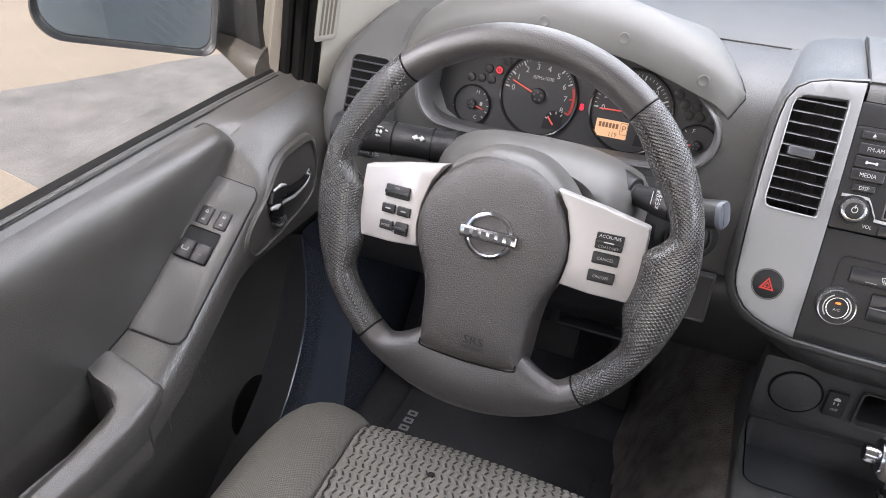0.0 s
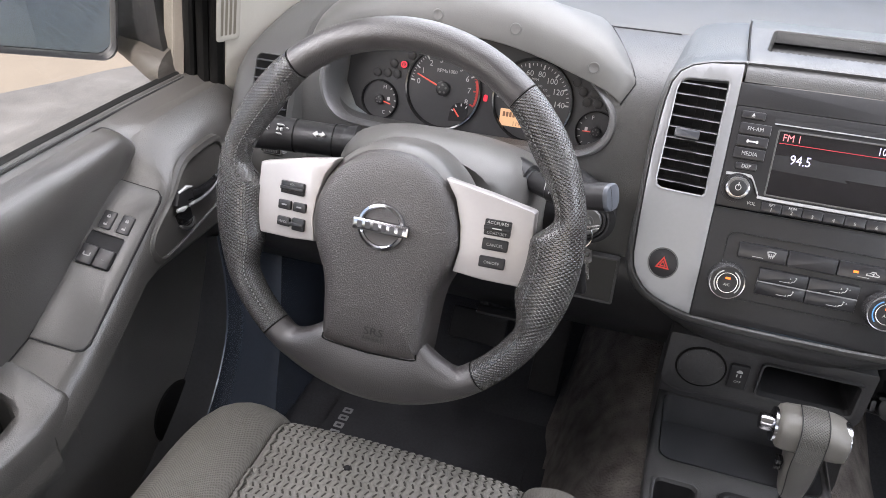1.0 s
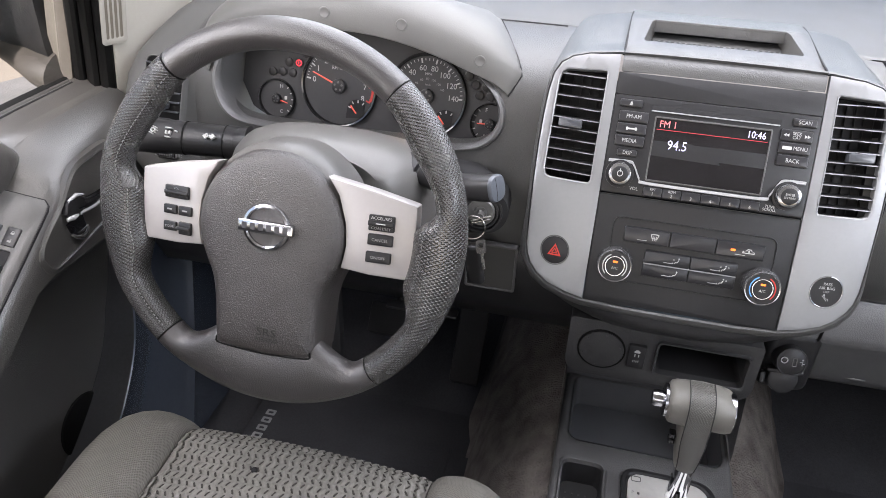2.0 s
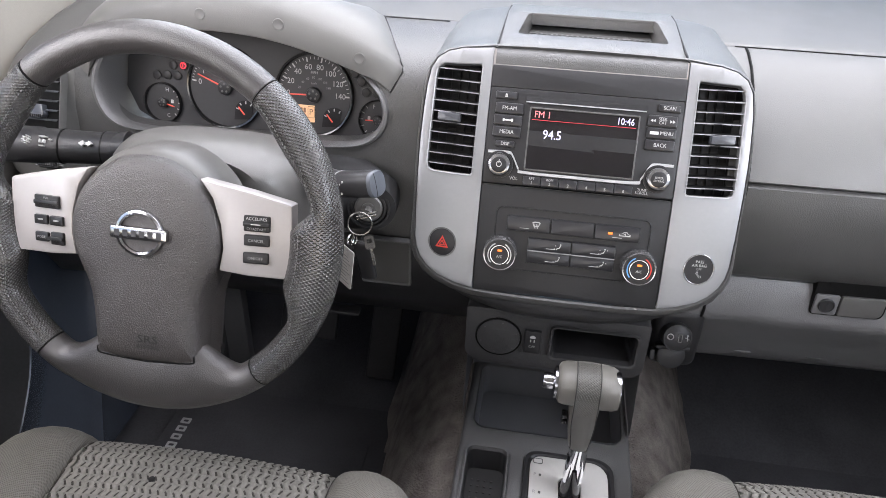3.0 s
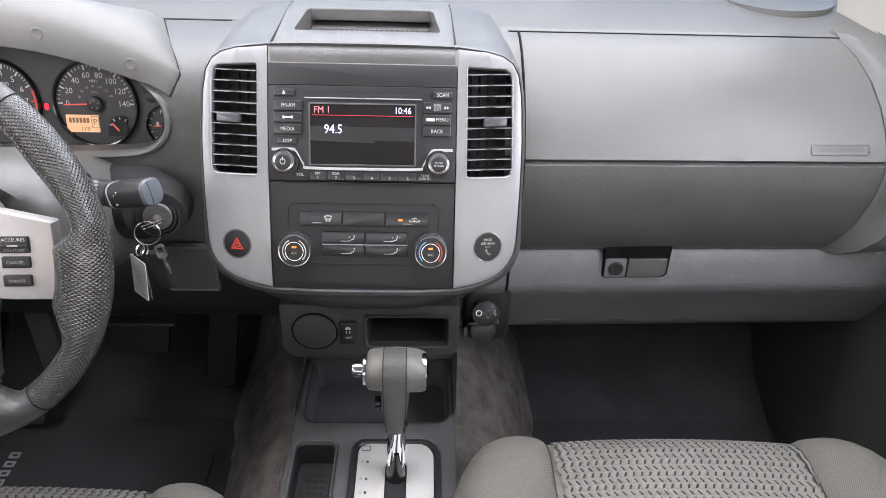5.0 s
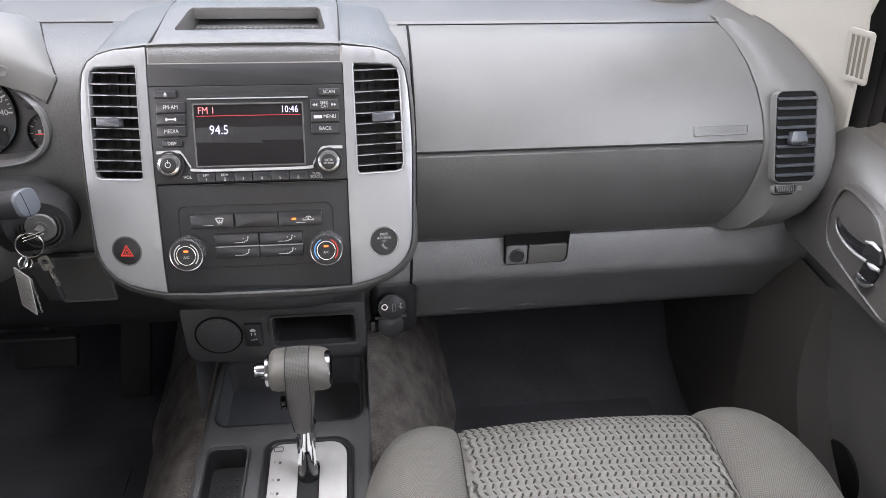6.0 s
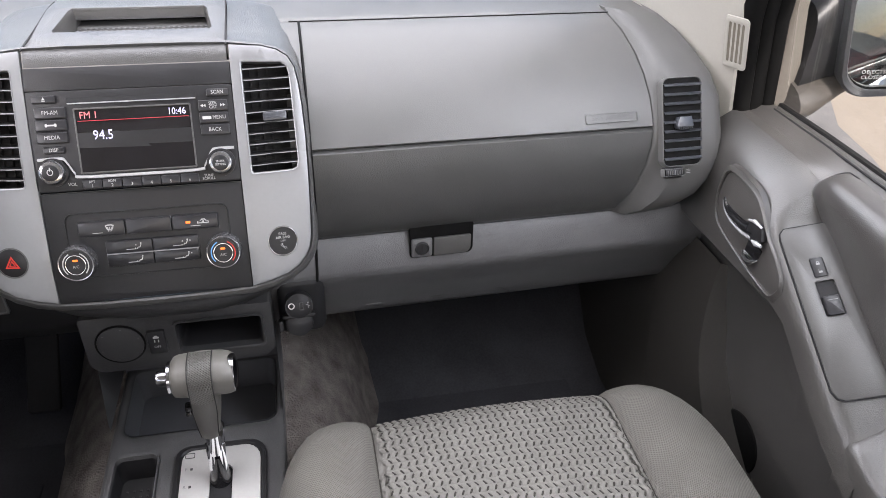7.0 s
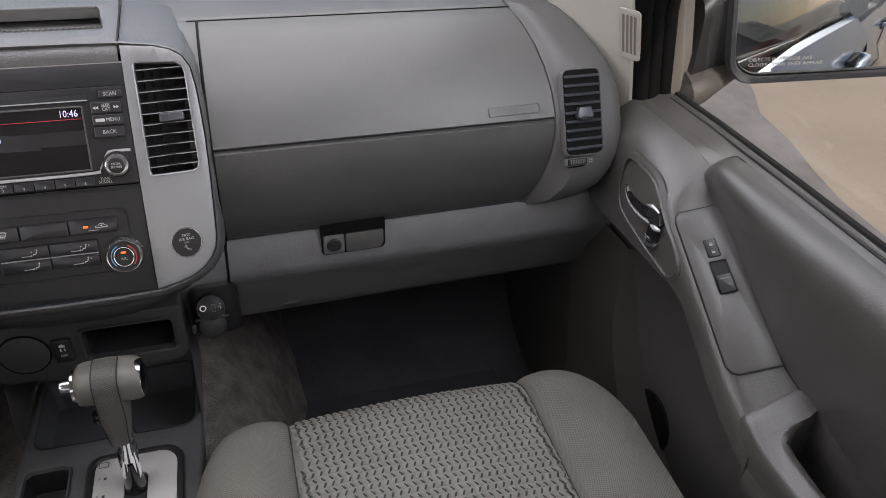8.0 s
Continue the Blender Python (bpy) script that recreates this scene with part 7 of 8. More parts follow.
part("split_ring", ring(Vector((-0.2294, -0.036, 0.5306)), 0.0132, pose(0, 0, 0, -12, 0, 12)), KEYMETAL, keys, "steel split ring")
part("clip", ring(Vector((-0.2392, -0.041, 0.5125)), 0.0058, pose(0, 0, 0, 0, 12, 65), 0.0012), CHROME, keys, "bright wire clip of the tag")
part("clip", ring(Vector((-0.2365, -0.036, 0.5085)), 0.0060, pose(0, 0, 0, 0, 8, 75), 0.0010), KEYMETAL, keys)
tag = Matrix.Translation(Vector((-0.2470, -0.0400, 0.4745))) @ pose(0, 0, 0, 0, 10, -36)
t = part("paper_tag", moved(plate([rrect(0, 0, 0.0250, 0.0560, 0.0020), ngon(0.0, 0.0235, 0.0014, 10)], -0.0004, 0.0004), tag @ Matrix.Rotation(math.pi / 2, 4, "X")), PAPER, keys, "white paper tag with faint writing")
for k in range(9):
    part("writing_bar", moved(box(-0.0105, 0.0030 + 0.006 * ((k * 7) % 3) / 2, -0.0008, -0.0005, 0.0150 - k * 0.0046, 0.0161 - k * 0.0046), tag), DIM, t)
m = Matrix.Translation(Vector((-0.2190, -0.036, 0.5080))) @ pose(0, 0, 0, 0, -9, 15)
part("door_key", joined(moved(plate([rrect(0, 0, 0.0110, 0.0180, 0.003), rrect(0, 0.0020, 0.0055, 0.0060, 0.0015)], -0.0011, 0.0011), m @ Matrix.Rotation(math.pi / 2, 4, "X")), moved(box(-0.0014, 0.0022, -0.0010, 0.0010, -0.032, -0.008, 0.0005), m)), KEYMETAL, keys, "hanging steel key")
m = Matrix.Translation(Vector((-0.2452, -0.028, 0.4560))) @ pose(0, 0, 0, 0, 4, -35)
bm = box(-0.0030, 0.0030, -0.0009, 0.0009, -0.020, 0.030, 0.0004)
for k in range(5):
    box(0.0026, 0.0040 - 0.0005 * (k % 2), -0.0008, 0.0008, -0.018 + k * 0.0055, -0.0148 + k * 0.0055, bm=bm)
part("house_key", moved(bm, m), KEYMETAL, keys, "toothed key behind the tag")
m = Matrix.Translation(Vector((-0.2270, -0.027, 0.4770))) @ pose(0, 0, 0, 4, -9, -10)
part("key_fob", moved(box(-0.0105, 0.0105, -0.005, 0.005, -0.026, 0.026, 0.0045, 3), m), BLACK, keys, "black remote fob")

# ---- floor console and gear selector ----
con = thing("floor_console", (0.0, -0.1, 0.0), "grey plastic floor console with a front pocket and coin tray", "console")
CT = lambda x, y, w: Vector((x + 0.005, y, 0.221 - 0.02 * max(0, -y - 0.15) + w))
pocket = rrect(0.004, 0.052, 0.196, 0.124, (0.012, 0.012, 0.016, 0.016))
coin = rrect(-0.0705, -0.170, 0.0515, 0.245, (0.010, 0.010, 0.010, 0.010))
gate = rrect(0.0335, -0.190, 0.1090, 0.290, (0.024, 0.016, 0.01, 0.01), 5)
body = [(-0.108, 0.135), (-0.108, -0.10), (-0.106, -0.45), (-0.10, -0.70), (0.11, -0.70), (0.114, -0.45), (0.113, -0.10), (0.113, 0.135)]
part("top", mapped(plate([dense(body, 0.04), pocket, coin, gate], -0.06, 0.0, 0.006, seg=3), CT), CONSOLE, con)
for s in (-1, 1):
    x0 = -0.1035 if s < 0 else 0.1185
    rows = [[(x0, y, 0.20), (x0 + s * 0.004, y, 0.10), (x0 + s * 0.012, y, -0.01)] for y in (0.14, -0.1, -0.4, -0.70)]
    part("side", grid(rows), CONSOLE, con)
part("pocket_wall", grid([[CT(0.004 + (x - 0.004) * k, 0.052 + (y - 0.052) * k, w) for x, y in pocket] for k, w in ((1.0, -0.001), (0.985, -0.012), (0.96, -0.052))], close_u=True), POCKET, con, "smooth dark pocket wall")
part("pocket_floor", mapped(plate([rrect(0.004, 0.052, 0.19, 0.12, 0.012)], -0.058, -0.050), CT), POCKET, con, "smooth dark pocket floor")
part("pocket_back", grid([[(x, y, z) for x in (-0.104, 0.118)] for y, z in ((0.116, 0.160), (0.122, 0.33))]), POCKET, con, "dark rear of the pocket under the panel")
for s, x in ((-1, -0.106), (1, 0.1175)):
    part("pocket_cheek", grid([[(x, y, z) for y in (0.004, 0.06, 0.13)] for z in (0.22, 0.235)] + [[(x, 0.03, 0.325), (x, 0.06, 0.325), (x, 0.13, 0.325)]]), CONSOLE, con, "side cheek under the lower panel")
part("coin_rim", grid([[CT(-0.0705 + (x + 0.0705) * k, -0.170 + (y + 0.170) * k2, w) for x, y in coin] for k, k2, w in ((1.10, 1.02, 0.0002), (1.08, 1.016, 0.0025), (1.0, 1.0, 0.002), (0.96, 0.99, -0.004))], close_u=True), CONSOLE, con, "raised rim of the coin tray")
part("coin_wall", grid([[CT(-0.0705 + (x + 0.0705) * k, -0.170 + (y + 0.170) * k2, w) for x, y in coin] for k, k2, w in ((0.96, 0.99, -0.004), (0.92, 0.98, -0.042))], close_u=True), BLACK, con, "black coin tray wall")
part("coin_floor", mapped(plate([rrect(-0.0705, -0.170, 0.05, 0.243, 0.008)], -0.046, -0.038), CT), CONSOLE_DARK, con, "dark coin tray mat")
studs = bmesh.new()
for i in range(4):
    for j in range(14):
        x, y = -0.0820 + i * 0.0085, -0.0700 - j * 0.0095
        box(x - 0.0012, x + 0.0012, y - 0.0012, y + 0.0012, 0.1825, 0.1842, bm=studs)
part("coin_studs", studs, SATIN, con, "small raised studs", kind="stuff")

# gear gate
gear = thing("gear_selector", (0.04, -0.1, 0.22), "automatic gear selector with grey leather handle and chrome stem", "gear selector")
part("gate_rim", grid([[CT(0.0335 + (x - 0.0335) * k, -0.190 + (y + 0.190) * k2, w) for x, y in gate] for k, k2, w in ((1.03, 1.01, 0.0003), (1.02, 1.008, 0.003), (0.94, 0.978, 0.003), (0.90, 0.965, 0.0005), (0.88, 0.96, -0.01))], close_u=True), BLACK, gear, "black gate rim")
slot = rrect(0.0345, -0.195, 0.0270, 0.230, 0.009)
inner = [(0.0335 + (x - 0.0335) * 0.885, -0.190 + (y + 0.190) * 0.962) for x, y in gate]
plate_ob = part("gate_plate", mapped(plate([inner, slot], -0.004, 0.0012, 0.0008), CT), BRUSHED, gear, "brushed silver gate plate")
part("slot_cover", mapped(plate([rrect(0.0345, -0.195, 0.029, 0.232, 0.009)], -0.012, -0.003), CT), MATT, gear, "black sliding slot cover")
part("release_cover", mapped(plate([rrect(-0.0052, -0.0590, 0.0120, 0.0085, 0.0020), rrect(-0.0052, -0.0590, 0.0102, 0.0068, 0.0014)], 0.0008, 0.0018), CT), SATIN, plate_ob, "small release cover outline")
for t, y in zip("PRND", (-0.0810, -0.1080, -0.1285, -0.1520)):
    lettering("lettering", t, 0.0064, lambda u, v, w: CT(-0.0085 + u, y + v, 0.0012 + w), DIM, plate_ob)
    part("gate_lamp", lathe([(0.0021, 0.0), (0.0021, 0.0010), (0.0, 0.0014)], CT(-0.0020, y, 0.0008), (0, 0, 1), 4, cap=False), SATIN, plate_ob, "small diamond lamp")
base = CT(0.0345, -0.100, 0)
part("boot", tube([base + Vector((0, 0, -0.008)), base + Vector((0, 0.0015, 0.012)), base + Vector((0, 0.002, 0.040))], [0.0135, 0.0112, 0.0070], 20), GLOSS, gear, "gloss black stem boot")
part("stem", tube([base + Vector((0.001, 0.002, 0.046)), base + Vector((0.001, 0.003, 0.052)), base + Vector((0.002, 0.004, 0.066)), base + Vector((0.003, 0.005, 0.086))], [0.0098, 0.0108, 0.0110, 0.0120], 20), CHROME, gear, "forked chrome stem")
for s in (-1, 1):
    part("stem_prong", tube([base + Vector((s * 0.0066, -0.002, 0.016)), base + Vector((s * 0.0072, -0.002, 0.026)), base + Vector((s * 0.0062 + 0.001, -0.001, 0.050)), base + Vector((s * 0.0058 + 0.001, 0.001, 0.062))], [0.0018, 0.0036, 0.0048, 0.0046], 12, squash=1.3), CHROME, gear, "chrome fork of the stem")


def handle_rows():
    rows = []
    # x centre, half width, y front, y rear, z
    for z, cx, hw, y0, y1 in ((0.300, 0.0385, 0.0092, -0.106, -0.080), (0.303, 0.0385, 0.0108, -0.110, -0.077), (0.315, 0.0388, 0.0128, -0.113, -0.073), (0.330, 0.0392, 0.0148, -0.114, -0.068), (0.345, 0.0395, 0.0162, -0.113, -0.064), (0.366, 0.0398, 0.0180, -0.110, -0.062)):
        rows.append([(cx + hw * math.copysign(abs(math.cos(q)) ** 0.75, math.cos(q)), lerp(y0, y1, 0.5 + 0.5 * math.copysign(abs(math.sin(q)) ** 0.75, math.sin(q))), z) for q in [2 * math.pi * k / 28 for k in range(28)]])
    return rows


part("handle_neck", grid(handle_rows(), close_u=True, cap=True), HANDLE, gear, "smooth grey handle neck")
rows = []
for x, r, dz in ((0.0055, 0.014, 0), (0.0060, 0.0185, 0), (0.0085, 0.0225, 0), (0.014, 0.0242, 0.0005), (0.040, 0.0256, 0.001), (0.060, 0.0250, 0.0), (0.068, 0.0240, -0.001), (0.0735, 0.0215, -0.002), (0.0750, 0.0160, -0.002)):
    rows.append([(x + 0.001, -0.0835 + r * 1.0 * math.copysign(abs(math.cos(q)) ** 0.82, math.cos(q)), 0.3800 + dz + r * 0.90 * math.copysign(abs(math.sin(q)) ** 0.78, math.sin(q))) for q in [2 * math.pi * k / 32 for k in range(32)]])
part("handle_head", grid(rows, close_u=True, cap=True), HANDLE, gear, "smooth grey cross handle")
# perforated band over the head and down the neck
over = [(0.0396, -0.0835 - 0.0264 * math.copysign(abs(math.cos(q)) ** 0.82, math.cos(q)), 0.3810 + 0.0238 * math.copysign(abs(math.sin(q)) ** 0.78, math.sin(q))) for q in [radians(110 - 10 * k) for k in range(11)]]
track = [Vector(p) for p in over] + smooth_path([(0.0396, y, z) for y, z in ((-0.1104, 0.3790), (-0.1128, 0.3650), (-0.1150, 0.3480), (-0.1160, 0.3300), (-0.1150, 0.3150), (-0.1118, 0.3040))], 4)


def band_half(z):
    return lerp(0.0128, 0.0096, max(0.0, min(1.0, (0.345 - z) / 0.035)))


def band_curl(z):
    return 0.0036 * max(0.0, min(1.0, (0.372 - z) / 0.015))


def band_rows(points):
    return [[(p.x + band_half(p.z) * (k / 4 - 1), p.y + band_curl(p.z) * abs(k / 4 - 1) ** 2.4, p.z) for k in range(9)] for p in points]


turn = min(range(len(track)), key=lambda i: abs(track[i].z - 0.360))
part("handle_band", grid(band_rows(track[:turn + 1]), uv=(0.075, 0.030)), BAND, gear, "dimpled band on the handle")
part("handle_front", grid(band_rows(track[turn:])), HANDLE_FRONT, gear, "smooth lower end of the band")
for s in (-1, 1):
    part("band_joint", tube([(p.x + s * (band_half(p.z) + 0.0002), p.y + band_curl(p.z), p.z + 0.0001) for p in track], 0.0006, 6), MATT, gear)
part("release_ring", lathe([(0.0180, 0.0), (0.0184, 0.003), (0.0140, 0.0045)], (0.0065, -0.0835, 0.3800), (-1, 0, 0), 32), BADGE, gear, "chrome ring at the button")
part("release_button", lathe([(0.0090, 0.0), (0.0094, 0.010), (0.0082, 0.0135), (0.0, 0.0140)], (0.0042, -0.0835, 0.3800), (-1, 0, 0.04), 28, cap=False), BADGE, gear, "chrome release button")
part("handle_cap", lathe([(0.0218, -0.004), (0.0210, 0.002), (0.0140, 0.0045), (0.0, 0.0050)], (0.0735, -0.0835, 0.3785), (1, 0, 0), 32, cap=False), BADGE, gear, "chrome end cap")
for z in (0.343, 0.335):
    part("side_switch", box(0.0160, 0.0230, -0.1000, -0.0900, z - 0.003, z + 0.003, 0.001), GLOSS, gear, "small black side button")

# carpeted tunnel beside the console
for s in (-1, 1):
    rows = []
    for y, lift in ((0.52, 0.12), (0.40, 0.07), (0.28, 0.03), (0.15, 0.0), (0.0, -0.02), (-0.2, -0.03), (-0.7, -0.04)):
        base_x = 0.108 if s > 0 else -0.094
        spread = 0.30 if y > 0.3 else 0.0
        rows.append([(base_x + s * dx, y, max(-0.012, z + lift)) for dx, z in ((0.0, 0.225), (0.030, 0.212), (0.065, 0.180), (0.105, 0.120), (0.130, 0.06), (0.145, 0.005), (0.165, -0.02))])
    single("tunnel_carpet", grid(rows), CARPET, "worn grey-brown carpet on the gearbox tunnel", "carpet", "structure")

# floor mats
mat = thing("floor_mat", (-0.43, 0.0, -0.01), "black carpet floor mat with pale stitched lettering bars", "floor mat")
part("mat", moved(plate([dense(rrect(-0.425, 0.02, 0.40, 0.62, 0.05), 0.05)], -0.010, 0.001, 0.004), Matrix.Identity(4)), MAT, mat)
part("mat_patch", plate([rrect(-0.40, 0.02, 0.26, 0.22, 0.01)], 0.000, 0.004, 0.002), MAT, mat, "ribbed heel pad")
for k in range(4):
    part("letter_bar", plate([rrect(-0.5965, 0.122 - 0.0185 * k, 0.017, 0.0125, 0.0015, 2), rrect(-0.5965, 0.122 - 0.0185 * k, 0.009, 0.005, 0.001, 1)], 0.0008, 0.0018), DIM, mat, "plain pale bar")
single("floor_mat", plate([dense(rrect(0.43, 0.05, 0.40, 0.60, 0.05), 0.05)], -0.010, 0.001, 0.004), MAT, "plain black carpet floor mat", "floor mat")
# pedals and foot rest
ped = thing("pedals", (-0.42, 0.25, 0.1), "black brake and accelerator pedals", "pedals")
part("brake_pedal", moved(box(-0.05, 0.05, -0.008, 0.008, -0.028, 0.028, 0.006), pose(-0.40, 0.24, 0.16, -35, 0, 0)), MATT, ped)
part("brake_arm", tube([(-0.40, 0.25, 0.17), (-0.39, 0.32, 0.33)], 0.009, 8), MATT, ped)
part("accelerator_pedal", moved(box(-0.026, 0.026, -0.007, 0.007, -0.075, 0.075, 0.006), pose(-0.275, 0.27, 0.12, -40, 0, 0)), MATT, ped)
part("foot_rest", moved(box(-0.045, 0.045, -0.012, 0.012, -0.10, 0.10, 0.01), pose(-0.60, 0.24, 0.09, -50, 0, 0)), MATT, ped, "black foot rest")

# ---- seats ----
INS = 0.157


def seat(cx, y0, name_label, rise=0.020, fall=(0.030, 0.030), left=1.0):
    s = thing("front_seat", (cx, y0 - 0.25, 0.0), name_label, "seat", "front seats")

    def front(dx):
        e = max(0.0, abs(dx) - INS) / 0.122
        return y0 - 0.085 * (1 - math.sqrt(max(0.0, 1 - min(1, e) ** 2.4))) - 0.004 * (abs(dx) / INS) ** 2 * (abs(dx) < INS)

    def top(dx, y):
        e = abs(dx)
        z = 0.277 - 0.06 * (y0 - y)
        if e > INS:
            t = (e - INS) / 0.122
            z += rise * math.sin(math.pi * min(1, t) ** 0.85) - fall[dx > 0] * max(0, t - 0.6) ** 2 / 0.2
        else:
            z += 0.004 * (1 - (e / INS) ** 2)
        groove = math.exp(-((e - INS) / 0.004) ** 2) * 0.006
        return z - groove

    def point(dx, v):
        """v from the rear (0) over the top to the lower front (1)."""
        yf = front(dx)
        r = 0.055
        if v < 0.70:
            t = v / 0.70
            y = lerp(y0 - 0.52, yf - r, t)
            return Vector((cx + dx * (left if dx < 0 else 1.0), y, top(dx, y)))
        if v < 0.90:
            a = (v - 0.70) / 0.20 * math.pi / 2
            zt = top(dx, yf - r)
            return Vector((cx + dx * (left if dx < 0 else 1.0), yf - r + r * math.sin(a), zt - r * (1 - math.cos(a))))
        t = (v - 0.90) / 0.10
        zt = top(dx, yf - r)
        return Vector((cx + dx * (left if dx < 0 else 1.0), yf - 0.010 * t, lerp(zt - r, 0.06, t)))

    vs = [0.7 * (k / 22) for k in range(22)] + [0.70 + 0.2 * k / 10 for k in range(11)] + [0.92, 0.95, 1.0]
    for sg in (-1, 1):
        cols = [sg * (INS + 0.0008 + 0.122 * t) for t in (0, 0.03, 0.08, 0.16, 0.28, 0.4, 0.52, 0.64, 0.76, 0.86, 0.94, 0.985)]
        rows = []
        for v in vs:
            row = [point(dx, v) for dx in cols]
            last = row[-1]
            row.append(Vector((last.x + sg * 0.002, last.y, last.z - 0.02)) if v < 0.9 else Vector((last.x, last.y - 0.01, last.z)))
            row.append(Vector((last.x - sg * 0.008, last.y, min(last.z - 0.03, 0.05))))
            rows.append(row)
        bm = grid(rows)
        layer = bm.loops.layers.uv.new("UVMap")
        for f in bm.faces:
            for loop in f.loops:
                loop[layer].uv = (loop.vert.co.x, loop.vert.co.y - loop.vert.co.z)
        part("bolster", bm, CLOTH, s, "plain grey cloth side bolster")
        part("seam", tube([point(sg * INS, v) + Vector((0, 0, 0.0006)) for v in vs], 0.0010, 6), UNDER, s)
    cols = [INS * (k / 10 - 1) for k in range(21)]
    part("insert_ground", grid([[point(dx, v) for dx in cols] for v in vs]), YARN, s, "grey ground of the woven insert")
    # woven strands: rows that slant to and fro, with dark slots between neighbours
    verts, faces = [], []
    step_x, row_h = 0.0097, 0.0086
    lengths = [0.0]
    fine = [point(0, k / 200) for k in range(201)]
    for a, b in zip(fine, fine[1:]):
        lengths.append(lengths[-1] + (b - a).length)

    def at(dx, l):
        k0 = min(199, max(0, int(np.searchsorted(lengths, l)) - 1))
        t = (l - lengths[k0]) / max(1e-9, lengths[k0 + 1] - lengths[k0])
        return point(dx, min(1.0, (k0 + min(1, t)) / 200))

    rnd = random.Random(5)
    start = 0.13
    end = lengths[-1] - 0.06
    slots, slot_faces = [], []

    def stitch(dx, l, turn, half_l, half_w, h, bend, dark):
        """One short strand or one dark slot of the weave, lying on the cushion."""
        c = at(dx, l)
        ex = (at(min(INS, dx + 0.003), l) - at(dx - 0.003, l)).normalized()
        ey = (at(dx, l + 0.003) - at(dx, l - 0.003)).normalized()
        nz = ex.cross(ey)
        a = radians(turn + rnd.uniform(-5, 5))
        p, q = ex * math.cos(a) + ey * math.sin(a), -ex * math.sin(a) + ey * math.cos(a)
        out, sides = (slots, slot_faces) if dark else (verts, faces)
        k = len(out)
        for sl, sw, hh in ((-1, 0, 0.25), (-0.6, -0.85, 0.35), (0.6, -0.85, 0.35), (1, 0, 0.25), (0.6, 0.85, 0.35), (-0.6, 0.85, 0.35), (-0.45, 0, 1.0), (0.45, 0, 1.0)):
            out.append(c + p * (half_l * sl) + q * (half_w * sw + bend * (1 - sl * sl)) + nz * (h * hh))
        for f in ((0, 1, 6), (1, 2, 7, 6), (2, 3, 7), (3, 4, 7), (4, 5, 6, 7), (5, 0, 6)):
            sides.append(tuple(k + j for j in f))

    l, drift, row = end, 0.0, 0
    while l > start:
        falls = row % 2 == 0
        span = -0.0064 if falls else 0.0043
        turn = math.degrees(math.atan2(row_h, span))
        drift += 0.5 * abs(span) if falls else -0.5 * abs(span)
        off = drift % step_x
        for i in range(int(2 * INS / step_x) + 1):
            dx = -INS + off + i * step_x
            if dx > INS - 0.003 or dx < -INS + 0.003:
                continue
            stitch(dx, l, turn, 0.0060, 0.0031 if falls else 0.0034, 0.0022 + rnd.uniform(-0.0003, 0.0003), 0.0006 if falls else 0.0, False)
            sx = dx + step_x / 2
            if sx < INS - 0.003:
                stitch(sx, l, turn, 0.0038, 0.0014, 0.0015, 0.0009 if falls else -0.0004, True)
        drift += 0.5 * abs(span) if falls else -0.5 * abs(span)
        l -= row_h
        row += 1
    me = bpy.data.meshes.new("woven_insert")
    me.from_pydata([tuple(v) for v in verts], [], faces)
    me.materials.append(YARN)
    for p in me.polygons:
        p.use_smooth = True
    ob = new("woven_insert", me)
    ob.parent = s
    ob.matrix_parent_inverse = Matrix.Translation(-s.location)
    tagged(ob, "light grey herringbone woven seat insert", kind="stuff")
    me = bpy.data.meshes.new("dark_weave")
    me.from_pydata([tuple(v) for v in slots], [], slot_faces)
    me.materials.append(UNDER)
    ob = new("dark_weave", me)
    ob.parent = s
    ob.matrix_parent_inverse = Matrix.Translation(-s.location)
    tagged(ob, "small dark slots between the woven strands", kind="stuff")
    part("base", box(cx - 0.23, cx + 0.23, y0 - 0.50, y0 - 0.09, 0.0, 0.20, 0.02), MATT, s, "black seat base")
    return s


seat(-0.392, -0.140, "grey cloth driver's seat cushion with a woven insert", left=0.94)
seat(0.384, -0.063, "grey cloth passenger seat cushion with a woven insert", 0.015, (0.050, 0.006))

hole = thing("cushion_burn", (-0.430, -0.215, 0.262), "small black burn hole in the woven seat", "burn hole")
part("hole", lathe([(0.0038, 0.0), (0.0036, 0.0030), (0.0, 0.0034)], (-0.430, -0.215, 0.276), (0, 0, 1), 12, cap=False), MATT, hole)

# ---- outside ----
GZ = -0.50
rows = [[(x, y, GZ) for x in (-400, -40, -8, 0, 8, 40, 400)] for y in (-400, -40, -8, 0, 8, 40, 400)]
single("ground", grid(rows), CONCRETE, "pale tan concrete yard", "ground", "structure")


def ragged(poly, step, amp):
    out = []
    for x, y in dense(poly, step):
        k = noise.noise_vector(Vector((x * 1.7, y * 1.7, 3.0)))
        j = noise.noise_vector(Vector((x * 9, y * 9, 7.0)))
        out.append((x + k.x * amp + j.x * amp * 0.3, y + k.y * amp + j.y * amp * 0.3))
    return out


